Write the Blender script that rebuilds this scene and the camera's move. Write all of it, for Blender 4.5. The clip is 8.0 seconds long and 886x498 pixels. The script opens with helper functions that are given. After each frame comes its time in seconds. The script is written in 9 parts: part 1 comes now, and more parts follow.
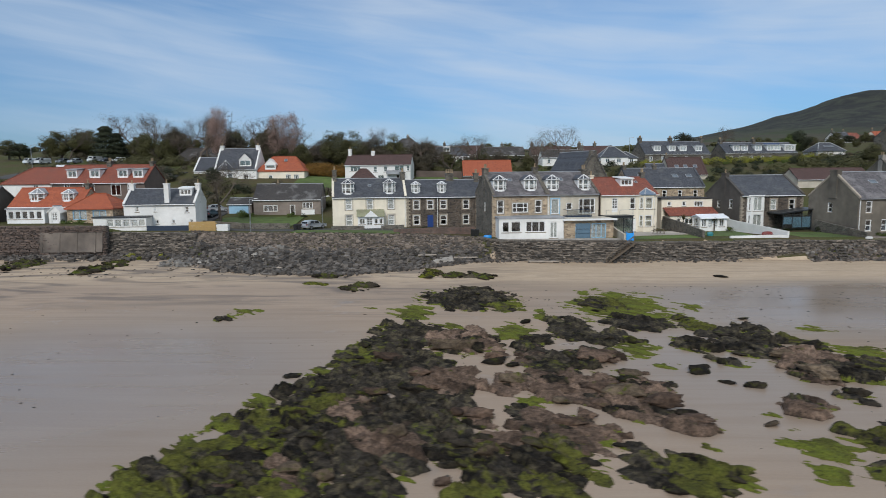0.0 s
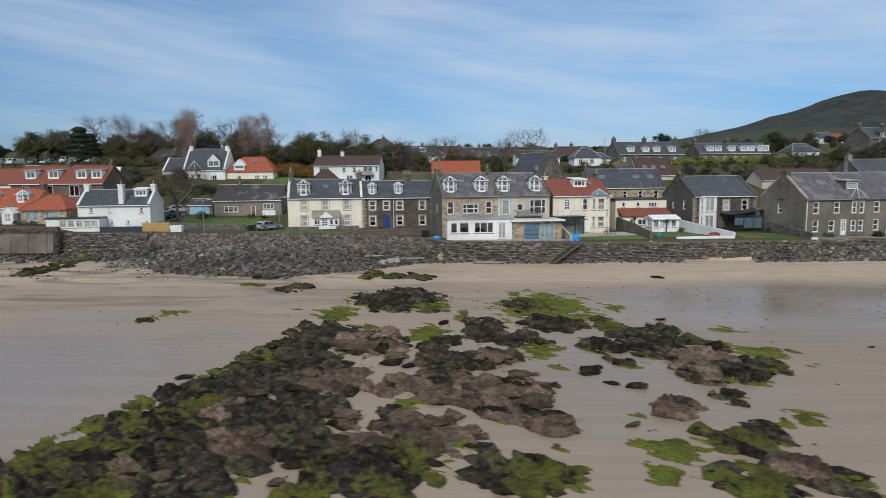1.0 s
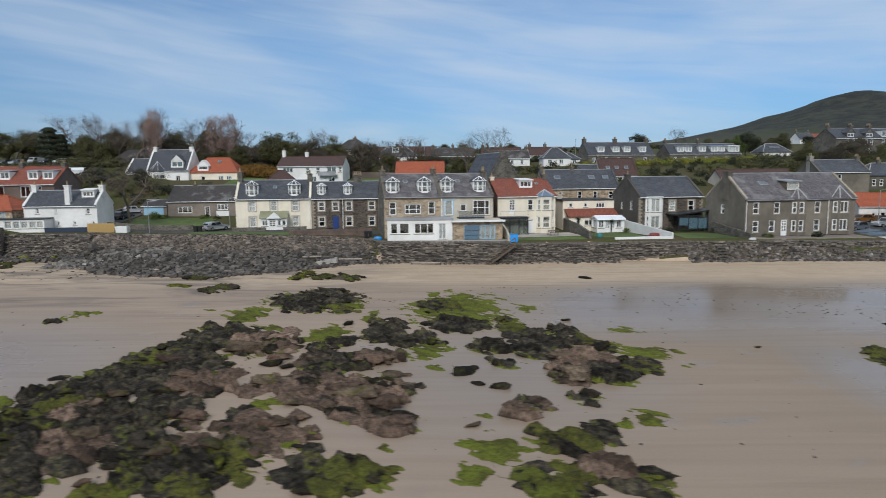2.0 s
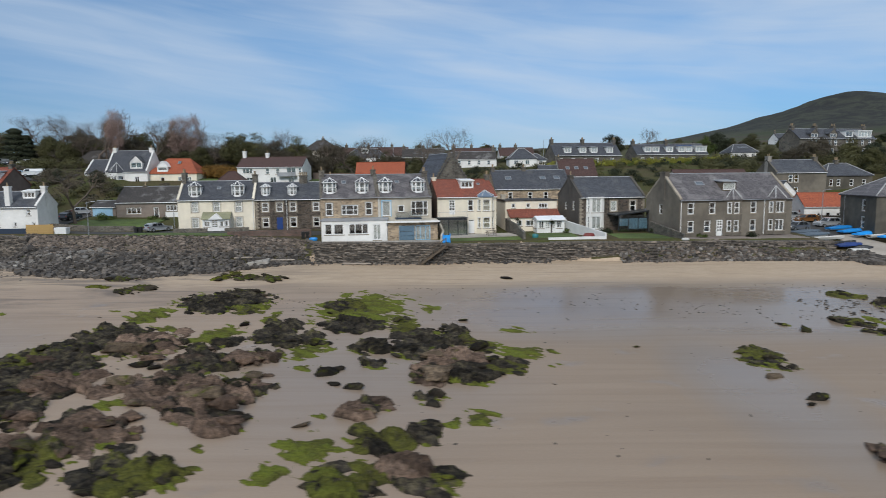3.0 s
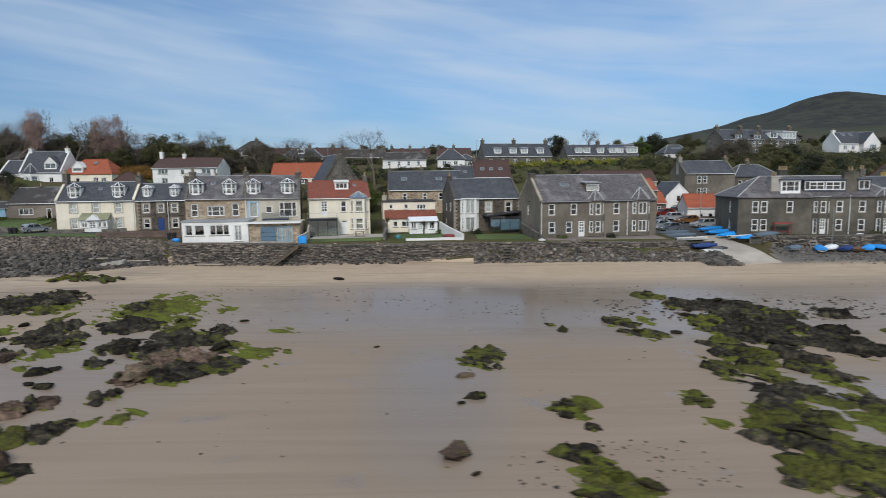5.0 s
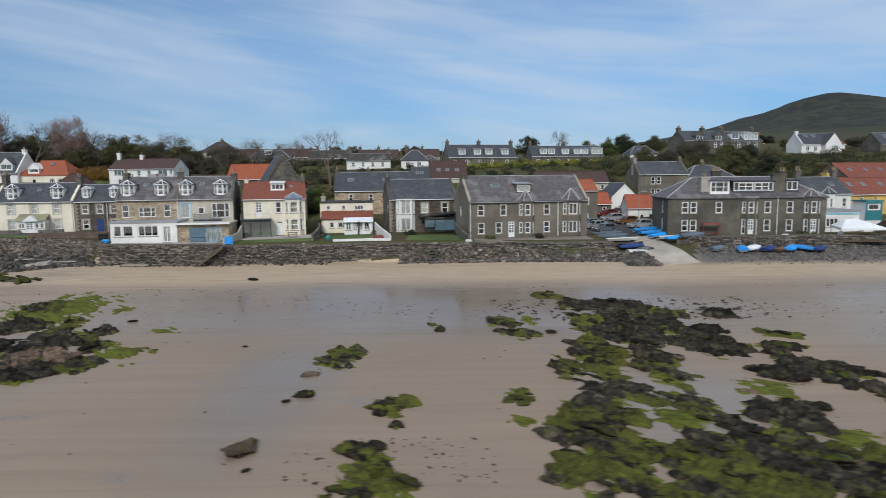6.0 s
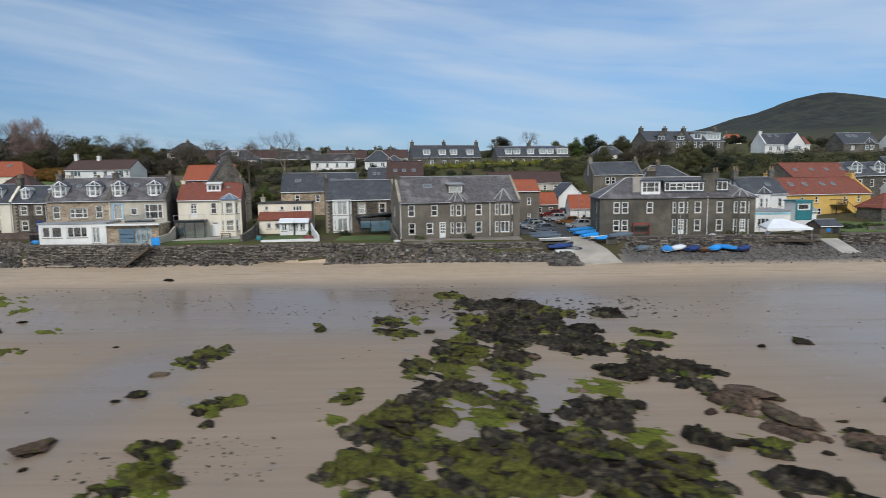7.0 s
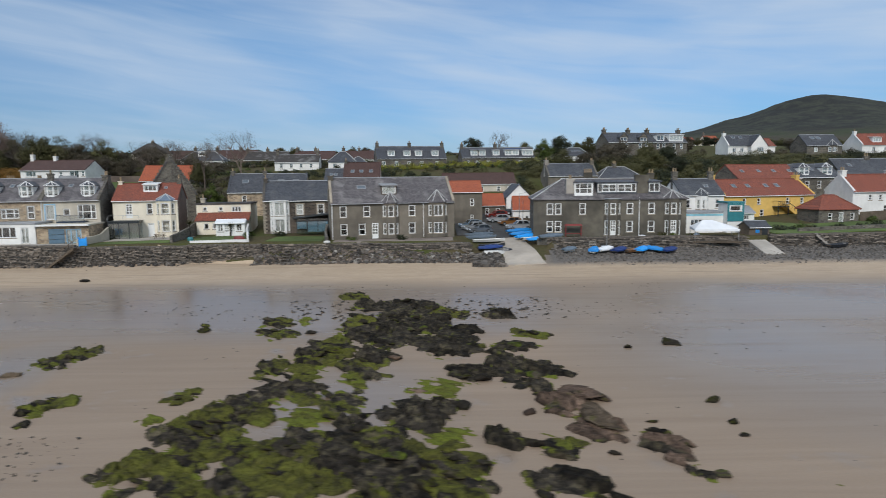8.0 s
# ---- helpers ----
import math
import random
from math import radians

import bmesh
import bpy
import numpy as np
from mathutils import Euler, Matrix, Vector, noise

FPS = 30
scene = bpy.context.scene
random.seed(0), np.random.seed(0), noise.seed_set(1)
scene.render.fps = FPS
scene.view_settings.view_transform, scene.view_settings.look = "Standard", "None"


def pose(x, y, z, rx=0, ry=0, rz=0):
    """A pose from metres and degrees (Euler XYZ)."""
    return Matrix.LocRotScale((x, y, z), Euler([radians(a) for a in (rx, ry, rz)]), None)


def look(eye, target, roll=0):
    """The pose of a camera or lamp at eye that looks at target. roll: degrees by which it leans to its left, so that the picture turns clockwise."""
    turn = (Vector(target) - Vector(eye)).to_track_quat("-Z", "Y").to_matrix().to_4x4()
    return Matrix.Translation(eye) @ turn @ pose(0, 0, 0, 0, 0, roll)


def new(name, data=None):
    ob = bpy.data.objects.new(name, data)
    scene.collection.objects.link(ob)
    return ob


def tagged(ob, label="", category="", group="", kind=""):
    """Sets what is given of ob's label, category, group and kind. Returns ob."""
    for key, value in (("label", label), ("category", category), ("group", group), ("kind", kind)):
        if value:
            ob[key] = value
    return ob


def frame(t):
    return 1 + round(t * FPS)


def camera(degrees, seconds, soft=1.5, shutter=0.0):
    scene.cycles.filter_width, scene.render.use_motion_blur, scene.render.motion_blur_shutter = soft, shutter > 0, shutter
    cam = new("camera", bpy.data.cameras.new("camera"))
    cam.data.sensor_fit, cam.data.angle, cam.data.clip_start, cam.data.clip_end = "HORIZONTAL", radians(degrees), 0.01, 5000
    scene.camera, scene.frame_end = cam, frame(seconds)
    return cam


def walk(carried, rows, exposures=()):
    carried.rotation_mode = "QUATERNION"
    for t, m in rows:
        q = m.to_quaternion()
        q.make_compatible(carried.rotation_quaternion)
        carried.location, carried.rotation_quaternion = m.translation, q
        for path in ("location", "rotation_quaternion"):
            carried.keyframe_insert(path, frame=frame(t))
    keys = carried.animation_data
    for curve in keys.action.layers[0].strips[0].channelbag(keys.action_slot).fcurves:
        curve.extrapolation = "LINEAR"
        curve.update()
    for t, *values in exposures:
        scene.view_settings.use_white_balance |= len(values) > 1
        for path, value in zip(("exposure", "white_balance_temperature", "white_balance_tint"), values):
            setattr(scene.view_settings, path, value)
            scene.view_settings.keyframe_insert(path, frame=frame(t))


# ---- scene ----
cam = camera(72.0, 8.0, soft=0.85, shutter=0.6)
PATH = [
    (0, (2.445, -0.292, 13.271), (2.388, 1.693, 13.036), -0.5),
    (0.5, (6.067, -0.304, 13.292), (6.013, 1.682, 13.059), -0.5),
    (1, (9.641, -0.354, 13.367), (9.592, 1.631, 13.132), -0.5),
    (1.5, (13.761, -0.358, 13.398), (13.715, 1.627, 13.163), -0.5),
    (3, (27.328, -0.207, 13.261), (27.296, 1.779, 13.029), -0.6),
    (3.5, (32.111, -0.195, 13.281), (32.084, 1.791, 13.049), -0.6),
    (4, (37.08, -0.303, 13.271), (37.057, 1.683, 13.039), -0.6),
    (4.5, (42.157, -0.521, 13.33), (42.138, 1.465, 13.096), -0.6),
    (6, (57.712, -1.148, 13.206), (57.704, 0.839, 12.976), -0.6),
    (6.5, (62.888, -1.297, 13.179), (62.884, 0.69, 12.949), -0.7),
    (7, (67.969, -1.425, 13.142), (67.969, 0.562, 12.913), -0.7),
    (7.5, (72.959, -1.571, 13.107), (72.965, 0.416, 12.88), -0.7),
    (8, (77.845, -1.62, 13.046), (77.858, 0.367, 12.82), -0.6),
]
walk(cam, [(t, look(eye, target, roll)) for t, eye, target, roll in PATH])

# ---- light: high thin cloud over a blue sky, the sun behind the camera, veiled ----
world = bpy.data.worlds.new("sky")
scene.world = world
world.use_nodes = True
SUN_UP, SUN_TURN = 35.0, 200.0


def build_sky(tree):
    n, lk = tree.nodes, tree.links
    n.clear()
    out, back = n.new("ShaderNodeOutputWorld"), n.new("ShaderNodeBackground")
    sky = n.new("ShaderNodeTexSky")
    sky.sky_type, sky.sun_disc = "NISHITA", False
    sky.sun_elevation, sky.sun_rotation = radians(SUN_UP), radians(SUN_TURN)
    sky.air_density, sky.dust_density, sky.ozone_density = 1.0, 0.6, 3.0
    coord, sep = n.new("ShaderNodeTexCoord"), n.new("ShaderNodeSeparateXYZ")
    lk.new(coord.outputs["Generated"], sep.inputs[0])
    # streaks of cloud, long across and thin upwards, leaning a little
    lean = n.new("ShaderNodeMath"); lean.operation = "MULTIPLY_ADD"
    lean.inputs[1].default_value = 0.13
    lk.new(sep.outputs["X"], lean.inputs[0]); lk.new(sep.outputs["Z"], lean.inputs[2])

    def streak(sx, sz, off, detail, rough, distort):
        comb = n.new("ShaderNodeCombineXYZ")
        for src, mul, k in ((sep.outputs["X"], sx, 0), (lean.outputs[0], sz, 2)):
            m = n.new("ShaderNodeMath"); m.operation = "MULTIPLY_ADD"
            m.inputs[1].default_value, m.inputs[2].default_value = mul, off
            lk.new(src, m.inputs[0]); lk.new(m.outputs[0], comb.inputs[k])
        lk.new(sep.outputs["Y"], comb.inputs[1])
        t = n.new("ShaderNodeTexNoise")
        t.inputs["Scale"].default_value, t.inputs["Detail"].default_value = 1.0, detail
        t.inputs["Roughness"].default_value, t.inputs["Distortion"].default_value = rough, distort
        lk.new(comb.outputs[0], t.inputs["Vector"])
        return t.outputs["Fac"]

    big, fine = streak(1.7, 9.0, 4.1, 3.0, 0.5, 0.4), streak(5.0, 42.0, 1.7, 6.0, 0.55, 0.8)
    mix = n.new("ShaderNodeMath"); mix.operation = "MULTIPLY_ADD"
    mix.inputs[1].default_value = 0.28
    lk.new(fine, mix.inputs[0]); lk.new(big, mix.inputs[2])
    # thicker overhead than low down
    high = n.new("ShaderNodeMath"); high.operation = "MULTIPLY_ADD"
    high.inputs[1].default_value = 0.62
    lk.new(sep.outputs["Z"], high.inputs[0]); lk.new(mix.outputs[0], high.inputs[2])
    # and thinner towards the west
    west = n.new("ShaderNodeMath"); west.operation = "MULTIPLY_ADD"
    west.inputs[1].default_value = 0.16
    lk.new(sep.outputs["X"], west.inputs[0]); lk.new(high.outputs[0], west.inputs[2])
    ramp = n.new("ShaderNodeMapRange"); ramp.interpolation_type = "SMOOTHSTEP"
    ramp.inputs["From Min"].default_value, ramp.inputs["From Max"].default_value = 0.43, 1.19
    lk.new(west.outputs[0], ramp.inputs["Value"])
    blue = n.new("ShaderNodeMix"); blue.data_type = "RGBA"; blue.blend_type = "MULTIPLY"
    blue.inputs["Factor"].default_value = 1.0
    low = n.new("ShaderNodeMapRange")
    low.inputs["From Min"].default_value, low.inputs["From Max"].default_value = 0.0, 0.22
    lk.new(sep.outputs["Z"], low.inputs["Value"])
    air = n.new("ShaderNodeMix"); air.data_type = "RGBA"
    air.inputs["A"].default_value, air.inputs["B"].default_value = (*LOW_TINT, 1), (*BLUE_TINT, 1)
    lk.new(low.outputs[0], air.inputs["Factor"])
    lk.new(air.outputs["Result"], blue.inputs["B"])
    lk.new(sky.outputs[0], blue.inputs["A"])
    cloud = n.new("ShaderNodeMix"); cloud.data_type = "RGBA"
    cloud.inputs["B"].default_value = (*CLOUD, 1)
    lk.new(ramp.outputs[0], cloud.inputs["Factor"]); lk.new(blue.outputs["Result"], cloud.inputs["A"])
    lk.new(cloud.outputs["Result"], back.inputs["Color"])
    back.inputs["Strength"].default_value = 0.1
    lk.new(back.outputs[0], out.inputs[0])


LOW_TINT = (0.36, 0.57, 0.90)
BLUE_TINT = (0.66, 0.92, 1.10)
CLOUD = (5.6, 6.5, 7.7)
build_sky(world.node_tree)

sun = new("sun", bpy.data.lights.new("sun", "SUN"))
sun.data.energy, sun.data.angle, sun.data.color = 2.3, radians(18), (1.0, 0.96, 0.9)
sun.matrix_basis = look((0, 0, 60), (0 + 30 * math.sin(radians(SUN_TURN - 180)), 0 + 60, 60 - 60 * math.tan(radians(SUN_UP))))
scene.view_settings.exposure = 0.0

# ---- materials ----
def node_tools(name):
    m = bpy.data.materials.new(name)
    m.use_nodes = True
    n, lk = m.node_tree.nodes, m.node_tree.links
    return m, n, lk, n["Principled BSDF"]


def noise_node(n, lk, vec, scale, detail=4.0, rough=0.55, distort=0.0):
    t = n.new("ShaderNodeTexNoise")
    t.inputs["Scale"].default_value, t.inputs["Detail"].default_value = scale, detail
    t.inputs["Roughness"].default_value, t.inputs["Distortion"].default_value = rough, distort
    lk.new(vec, t.inputs["Vector"])
    return t.outputs["Fac"]


def blend(n, lk, fac, a, b, kind="MIX"):
    x = n.new("ShaderNodeMix")
    x.data_type, x.blend_type = "RGBA", kind
    for key, value in (("Factor", fac), ("A", a), ("B", b)):
        if isinstance(value, (int, float)):
            x.inputs[key].default_value = value
        elif isinstance(value, tuple):
            x.inputs[key].default_value = (*value, 1)
        else:
            lk.new(value, x.inputs[key])
    return x.outputs["Result"]


def span(n, lk, value, lo, hi, a=0.0, b=1.0):
    r = n.new("ShaderNodeMapRange")
    r.inputs["From Min"].default_value, r.inputs["From Max"].default_value = lo, hi
    r.inputs["To Min"].default_value, r.inputs["To Max"].default_value = a, b
    lk.new(value, r.inputs["Value"])
    return r.outputs[0]


def calc(n, lk, op, a, b=0.0, c=0.0):
    x = n.new("ShaderNodeMath")
    x.operation = op
    for k, value in enumerate((a, b, c)):
        if isinstance(value, (int, float)):
            x.inputs[k].default_value = value
        else:
            lk.new(value, x.inputs[k])
    return x.outputs[0]


def relief(n, lk, bsdf, height, strength, distance=0.05):
    b = n.new("ShaderNodeBump")
    b.inputs["Strength"].default_value, b.inputs["Distance"].default_value = strength, distance
    lk.new(height, b.inputs["Height"])
    lk.new(b.outputs[0], bsdf.inputs["Normal"])


def varied(n, lk, colour, spread):
    """A little lighter or darker from object to object."""
    if not spread:
        return colour
    info = n.new("ShaderNodeObjectInfo")
    hsv = n.new("ShaderNodeHueSaturation")
    lk.new(span(n, lk, info.outputs["Random"], 0, 1, 1 - spread, 1 + spread), hsv.inputs["Value"])
    lk.new(colour, hsv.inputs["Color"])
    return hsv.outputs[0]


def surface(name, c1, c2, scale=2.0, rough=0.85, bump=0.25, grain=25.0, spread=0.0, metal=0.0, stain=0.3, coat=0.0):
    m, n, lk, p = node_tools(name)
    vec = n.new("ShaderNodeTexCoord").outputs["Object"]
    col = blend(n, lk, span(n, lk, noise_node(n, lk, vec, scale), 0.3, 0.7), c1, c2)
    large = span(n, lk, noise_node(n, lk, vec, scale * 0.17, 3.0), 0.35, 0.65, 1 - stain, 1 + stain * 0.3)
    comb = n.new("ShaderNodeCombineColor")
    for k in range(3):
        lk.new(large, comb.inputs[k])
    col = blend(n, lk, 1.0, col, comb.outputs[0], "MULTIPLY")
    lk.new(varied(n, lk, col, spread), p.inputs["Base Color"])
    p.inputs["Roughness"].default_value, p.inputs["Metallic"].default_value = rough, metal
    p.inputs["Coat Weight"].default_value = coat
    if bump:
        relief(n, lk, p, noise_node(n, lk, vec, grain, 5.0), bump, 0.03)
    return m


def masonry(name, c1, c2, mortar, sx=1.9, sz=3.6, bump=0.6, edge=0.06):
    """Rough courses of stone: each stone of its own shade, with sunk joints."""
    m, n, lk, p = node_tools(name)
    vec = n.new("ShaderNodeTexCoord").outputs["Object"]
    mp = n.new("ShaderNodeMapping")
    mp.inputs["Scale"].default_value = (sx, sx, sz)
    lk.new(vec, mp.inputs["Vector"])
    cell, rim = n.new("ShaderNodeTexVoronoi"), n.new("ShaderNodeTexVoronoi")
    rim.feature = "DISTANCE_TO_EDGE"
    for v in (cell, rim):
        v.inputs["Scale"].default_value, v.inputs["Randomness"].default_value = 1.0, 0.8
        lk.new(mp.outputs[0], v.inputs["Vector"])
    sepc = n.new("ShaderNodeSeparateColor")
    lk.new(cell.outputs["Color"], sepc.inputs[0])
    col = blend(n, lk, sepc.outputs[0], c1, c2)
    grain = noise_node(n, lk, vec, 9.0, 5.0)
    col = blend(n, lk, span(n, lk, grain, 0.3, 0.75, 0, 0.45), col, tuple(0.45 * v for v in c1))
    joint = span(n, lk, rim.outputs["Distance"], 0.0, edge)
    col = blend(n, lk, joint, mortar, col)
    patch = span(n, lk, noise_node(n, lk, vec, 0.35, 3.0), 0.35, 0.65, 0.72, 1.08)
    comb = n.new("ShaderNodeCombineColor")
    for k in range(3):
        lk.new(patch, comb.inputs[k])
    lk.new(blend(n, lk, 1.0, col, comb.outputs[0], "MULTIPLY"), p.inputs["Base Color"])
    p.inputs["Roughness"].default_value = 0.9
    relief(n, lk, p, calc(n, lk, "MULTIPLY_ADD", grain, 0.4, joint), bump, 0.04)
    return m


def roofing(name, c1, c2, joint, width, row, rough, roll=0.0, stain=(0.5, 0.5, 0.48), moss=0.35):
    """Courses of slates or tiles laid up the slope."""
    m, n, lk, p = node_tools(name)
    vec = n.new("ShaderNodeTexCoord").outputs["Object"]
    sep, comb = n.new("ShaderNodeSeparateXYZ"), n.new("ShaderNodeCombineXYZ")
    lk.new(vec, sep.inputs[0])
    along = calc(n, lk, "MULTIPLY_ADD", sep.outputs["Y"], 0.02, sep.outputs["X"])
    lk.new(along, comb.inputs[0])
    lk.new(calc(n, lk, "MULTIPLY", sep.outputs["Z"], 1.55), comb.inputs[1])
    b = n.new("ShaderNodeTexBrick")
    b.inputs["Scale"].default_value, b.inputs["Brick Width"].default_value, b.inputs["Row Height"].default_value = 1.0, width, row
    b.inputs["Mortar Size"].default_value, b.inputs["Mortar Smooth"].default_value = 0.014, 0.3
    b.inputs["Bias"].default_value = -0.1
    b.inputs["Color1"].default_value, b.inputs["Color2"].default_value, b.inputs["Mortar"].default_value = (*c1, 1), (*c2, 1), (*joint, 1)
    lk.new(comb.outputs[0], b.inputs["Vector"])
    fine = noise_node(n, lk, vec, 5.0, 5.0)
    col = blend(n, lk, span(n, lk, fine, 0.3, 0.8, 0.0, 0.5), b.outputs["Color"], joint)
    old = noise_node(n, lk, vec, 0.45, 4.0, 0.6, 0.5)
    col = blend(n, lk, span(n, lk, old, 0.52, 0.75, 0.0, moss), col, stain)
    lk.new(col, p.inputs["Base Color"])
    p.inputs["Roughness"].default_value = rough
    height = calc(n, lk, "MULTIPLY_ADD", b.outputs["Fac"], -1.0, fine)
    if roll:
        height = calc(n, lk, "MULTIPLY_ADD", calc(n, lk, "SINE", calc(n, lk, "MULTIPLY", along, 6.2832 / roll)), 0.8, height)
    relief(n, lk, p, height, 0.6, 0.03)
    return m


def rock(name, c1, c2, green=None, cover=0.0, rough=0.8, sharp=1.0):
    """Shore rock, with weed on what faces up."""
    m, n, lk, p = node_tools(name)
    geo = n.new("ShaderNodeNewGeometry")
    vec = geo.outputs["Position"]
    mid, fine = noise_node(n, lk, vec, 1.3, 6.0, 0.62, 0.5), noise_node(n, lk, vec, 5.5, 6.0, 0.7)
    col = blend(n, lk, span(n, lk, mid, 0.36, 0.62), c1, c2)
    col = varied(n, lk, col, 0.4)
    if green:
        sep = n.new("ShaderNodeSeparateXYZ")
        lk.new(geo.outputs["Normal"], sep.inputs[0])
        tuft = noise_node(n, lk, vec, 0.7, 6.0, 0.68, 0.8)
        mask = calc(n, lk, "MULTIPLY", span(n, lk, tuft, 0.60 - 0.30 * cover, 0.70 - 0.30 * cover), span(n, lk, sep.outputs["Z"], 0.05, 0.7))
        leaf = blend(n, lk, span(n, lk, mid, 0.38, 0.6), green, tuple(0.32 * v for v in green))
        col = blend(n, lk, mask, col, leaf)
    col = blend(n, lk, span(n, lk, fine, 0.47, 0.66, 0.0, 0.75), col, tuple(0.18 * v for v in c1))
    lk.new(col, p.inputs["Base Color"])
    p.inputs["Specular IOR Level"].default_value = 0.06
    lk.new(span(n, lk, mid, 0.3, 0.7, rough - 0.15, rough + 0.1), p.inputs["Roughness"])
    relief(n, lk, p, calc(n, lk, "MULTIPLY_ADD", fine, 0.5, mid), sharp, 0.16)
    return m


def clear_glass(name, tint):
    m, n, lk, p = node_tools(name)
    n.remove(p)
    see, shine, mix, fr = n.new("ShaderNodeBsdfTransparent"), n.new("ShaderNodeBsdfGlossy"), n.new("ShaderNodeMixShader"), n.new("ShaderNodeLayerWeight")
    see.inputs[0].default_value = (*tint, 1)
    shine.inputs["Roughness"].default_value = 0.03
    fr.inputs["Blend"].default_value = 0.5
    cube = calc(n, lk, "POWER", fr.outputs["Facing"], 3.0)
    lk.new(calc(n, lk, "MULTIPLY_ADD", cube, 0.75, 0.16), mix.inputs[0]); lk.new(see.outputs[0], mix.inputs[1]); lk.new(shine.outputs[0], mix.inputs[2])
    lk.new(mix.outputs[0], n["Material Output"].inputs[0])
    return m


def leaves(name, c1, c2, spread=0.2):
    m, n, lk, p = node_tools(name)
    geo = n.new("ShaderNodeNewGeometry")
    col = blend(n, lk, geo.outputs["Random Per Island"], c1, c2)
    lump = noise_node(n, lk, geo.outputs["Position"], 0.5, 3.0)
    col = blend(n, lk, span(n, lk, lump, 0.35, 0.65, 0.0, 0.5), col, tuple(0.5 * v for v in c1))
    lk.new(varied(n, lk, col, spread), p.inputs["Base Color"])
    p.inputs["Roughness"].default_value = 0.7
    p.inputs["Specular IOR Level"].default_value = 0.2
    return m


def beach_sand():
    """Dry and pale under the wall, wet and dark below, with films of water that mirror."""
    m, n, lk, p = node_tools("beach_sand")
    vec = n.new("ShaderNodeNewGeometry").outputs["Position"]
    sep = n.new("ShaderNodeSeparateXYZ")
    lk.new(vec, sep.inputs[0])

    def stretched(sx, sy, detail=4.0, distort=0.3):
        mp = n.new("ShaderNodeMapping")
        mp.inputs["Scale"].default_value = (sx, sy, 1)
        lk.new(vec, mp.inputs["Vector"])
        return noise_node(n, lk, mp.outputs[0], 1.0, detail, 0.55, distort)

    broad, bands, fine = stretched(0.03, 0.07), stretched(0.05, 0.9, 4.0, 0.8), stretched(7.0, 9.0, 5.0)
    edge = calc(n, lk, "MULTIPLY_ADD", broad, 7.0, sep.outputs["Y"])
    dry = span(n, lk, calc(n, lk, "MULTIPLY_ADD", fine, 2.5, edge), 72.5, 78.5)
    wet = blend(n, lk, span(n, lk, bands, 0.3, 0.7), (0.275, 0.203, 0.145), (0.33, 0.25, 0.182))
    wet = blend(n, lk, span(n, lk, sep.outputs["X"], 42.0, 6.0, 0.0, 0.75), wet, blend(n, lk, span(n, lk, bands, 0.3, 0.7), (0.345, 0.255, 0.187), (0.405, 0.31, 0.232)))
    wet = blend(n, lk, span(n, lk, broad, 0.35, 0.65, 0.0, 0.3), wet, (0.215, 0.168, 0.130))
    pale = blend(n, lk, span(n, lk, stretched(0.3, 0.6), 0.3, 0.7), (0.435, 0.327, 0.225), (0.51, 0.395, 0.282))
    col = blend(n, lk, dry, wet, pale)
    # thin lines left by the falling tide, and churned footworn patches
    lines = span(n, lk, stretched(0.035, 1.7, 5.0, 1.5), 0.56, 0.66)
    col = blend(n, lk, calc(n, lk, "MULTIPLY", lines, span(n, lk, sep.outputs["Y"], 48.0, 64.0, 0.0, 0.55)), col, (0.165, 0.13, 0.10))
    churned = span(n, lk, stretched(1.1, 1.6, 6.0, 0.6), 0.42, 0.62, 0.0, 0.30)
    col = blend(n, lk, calc(n, lk, "MULTIPLY", churned, dry), col, (0.35, 0.262, 0.182))
    col = blend(n, lk, span(n, lk, fine, 0.3, 0.75, 0.0, 0.22), col, (0.16, 0.12, 0.09))
    streaks = calc(n, lk, "MULTIPLY", span(n, lk, stretched(0.07, 0.30, 5.0, 1.2), 0.46, 0.62), calc(n, lk, "MULTIPLY", span(n, lk, sep.outputs["X"], 18.0, -6.0), span(n, lk, sep.outputs["Y"], 56.0, 64.0)))
    col = blend(n, lk, calc(n, lk, "MULTIPLY", streaks, 0.75), col, (0.13, 0.105, 0.088))
    gravel = calc(n, lk, "MULTIPLY", span(n, lk, sep.outputs["X"], 89.0, 94.0), span(n, lk, calc(n, lk, "MULTIPLY_ADD", fine, 3.0, sep.outputs["Y"]), 81.0, 83.4))
    col = blend(n, lk, gravel, col, blend(n, lk, span(n, lk, fine, 0.35, 0.65), (0.085, 0.076, 0.069), (0.175, 0.158, 0.142)))
    lk.new(col, p.inputs["Base Color"])
    # water lies in two shallow hollows and in small pools among the rocks
    def hollow(cx, cy, rx, ry):
        dx = calc(n, lk, "DIVIDE", calc(n, lk, "SUBTRACT", sep.outputs["X"], cx), rx)
        dy = calc(n, lk, "DIVIDE", calc(n, lk, "SUBTRACT", sep.outputs["Y"], cy), ry)
        d = calc(n, lk, "ADD", calc(n, lk, "MULTIPLY", dx, dx), calc(n, lk, "MULTIPLY", dy, dy))
        return span(n, lk, calc(n, lk, "MULTIPLY_ADD", broad, 1.2, d), 0.6, 1.9, 1.0, 0.0)

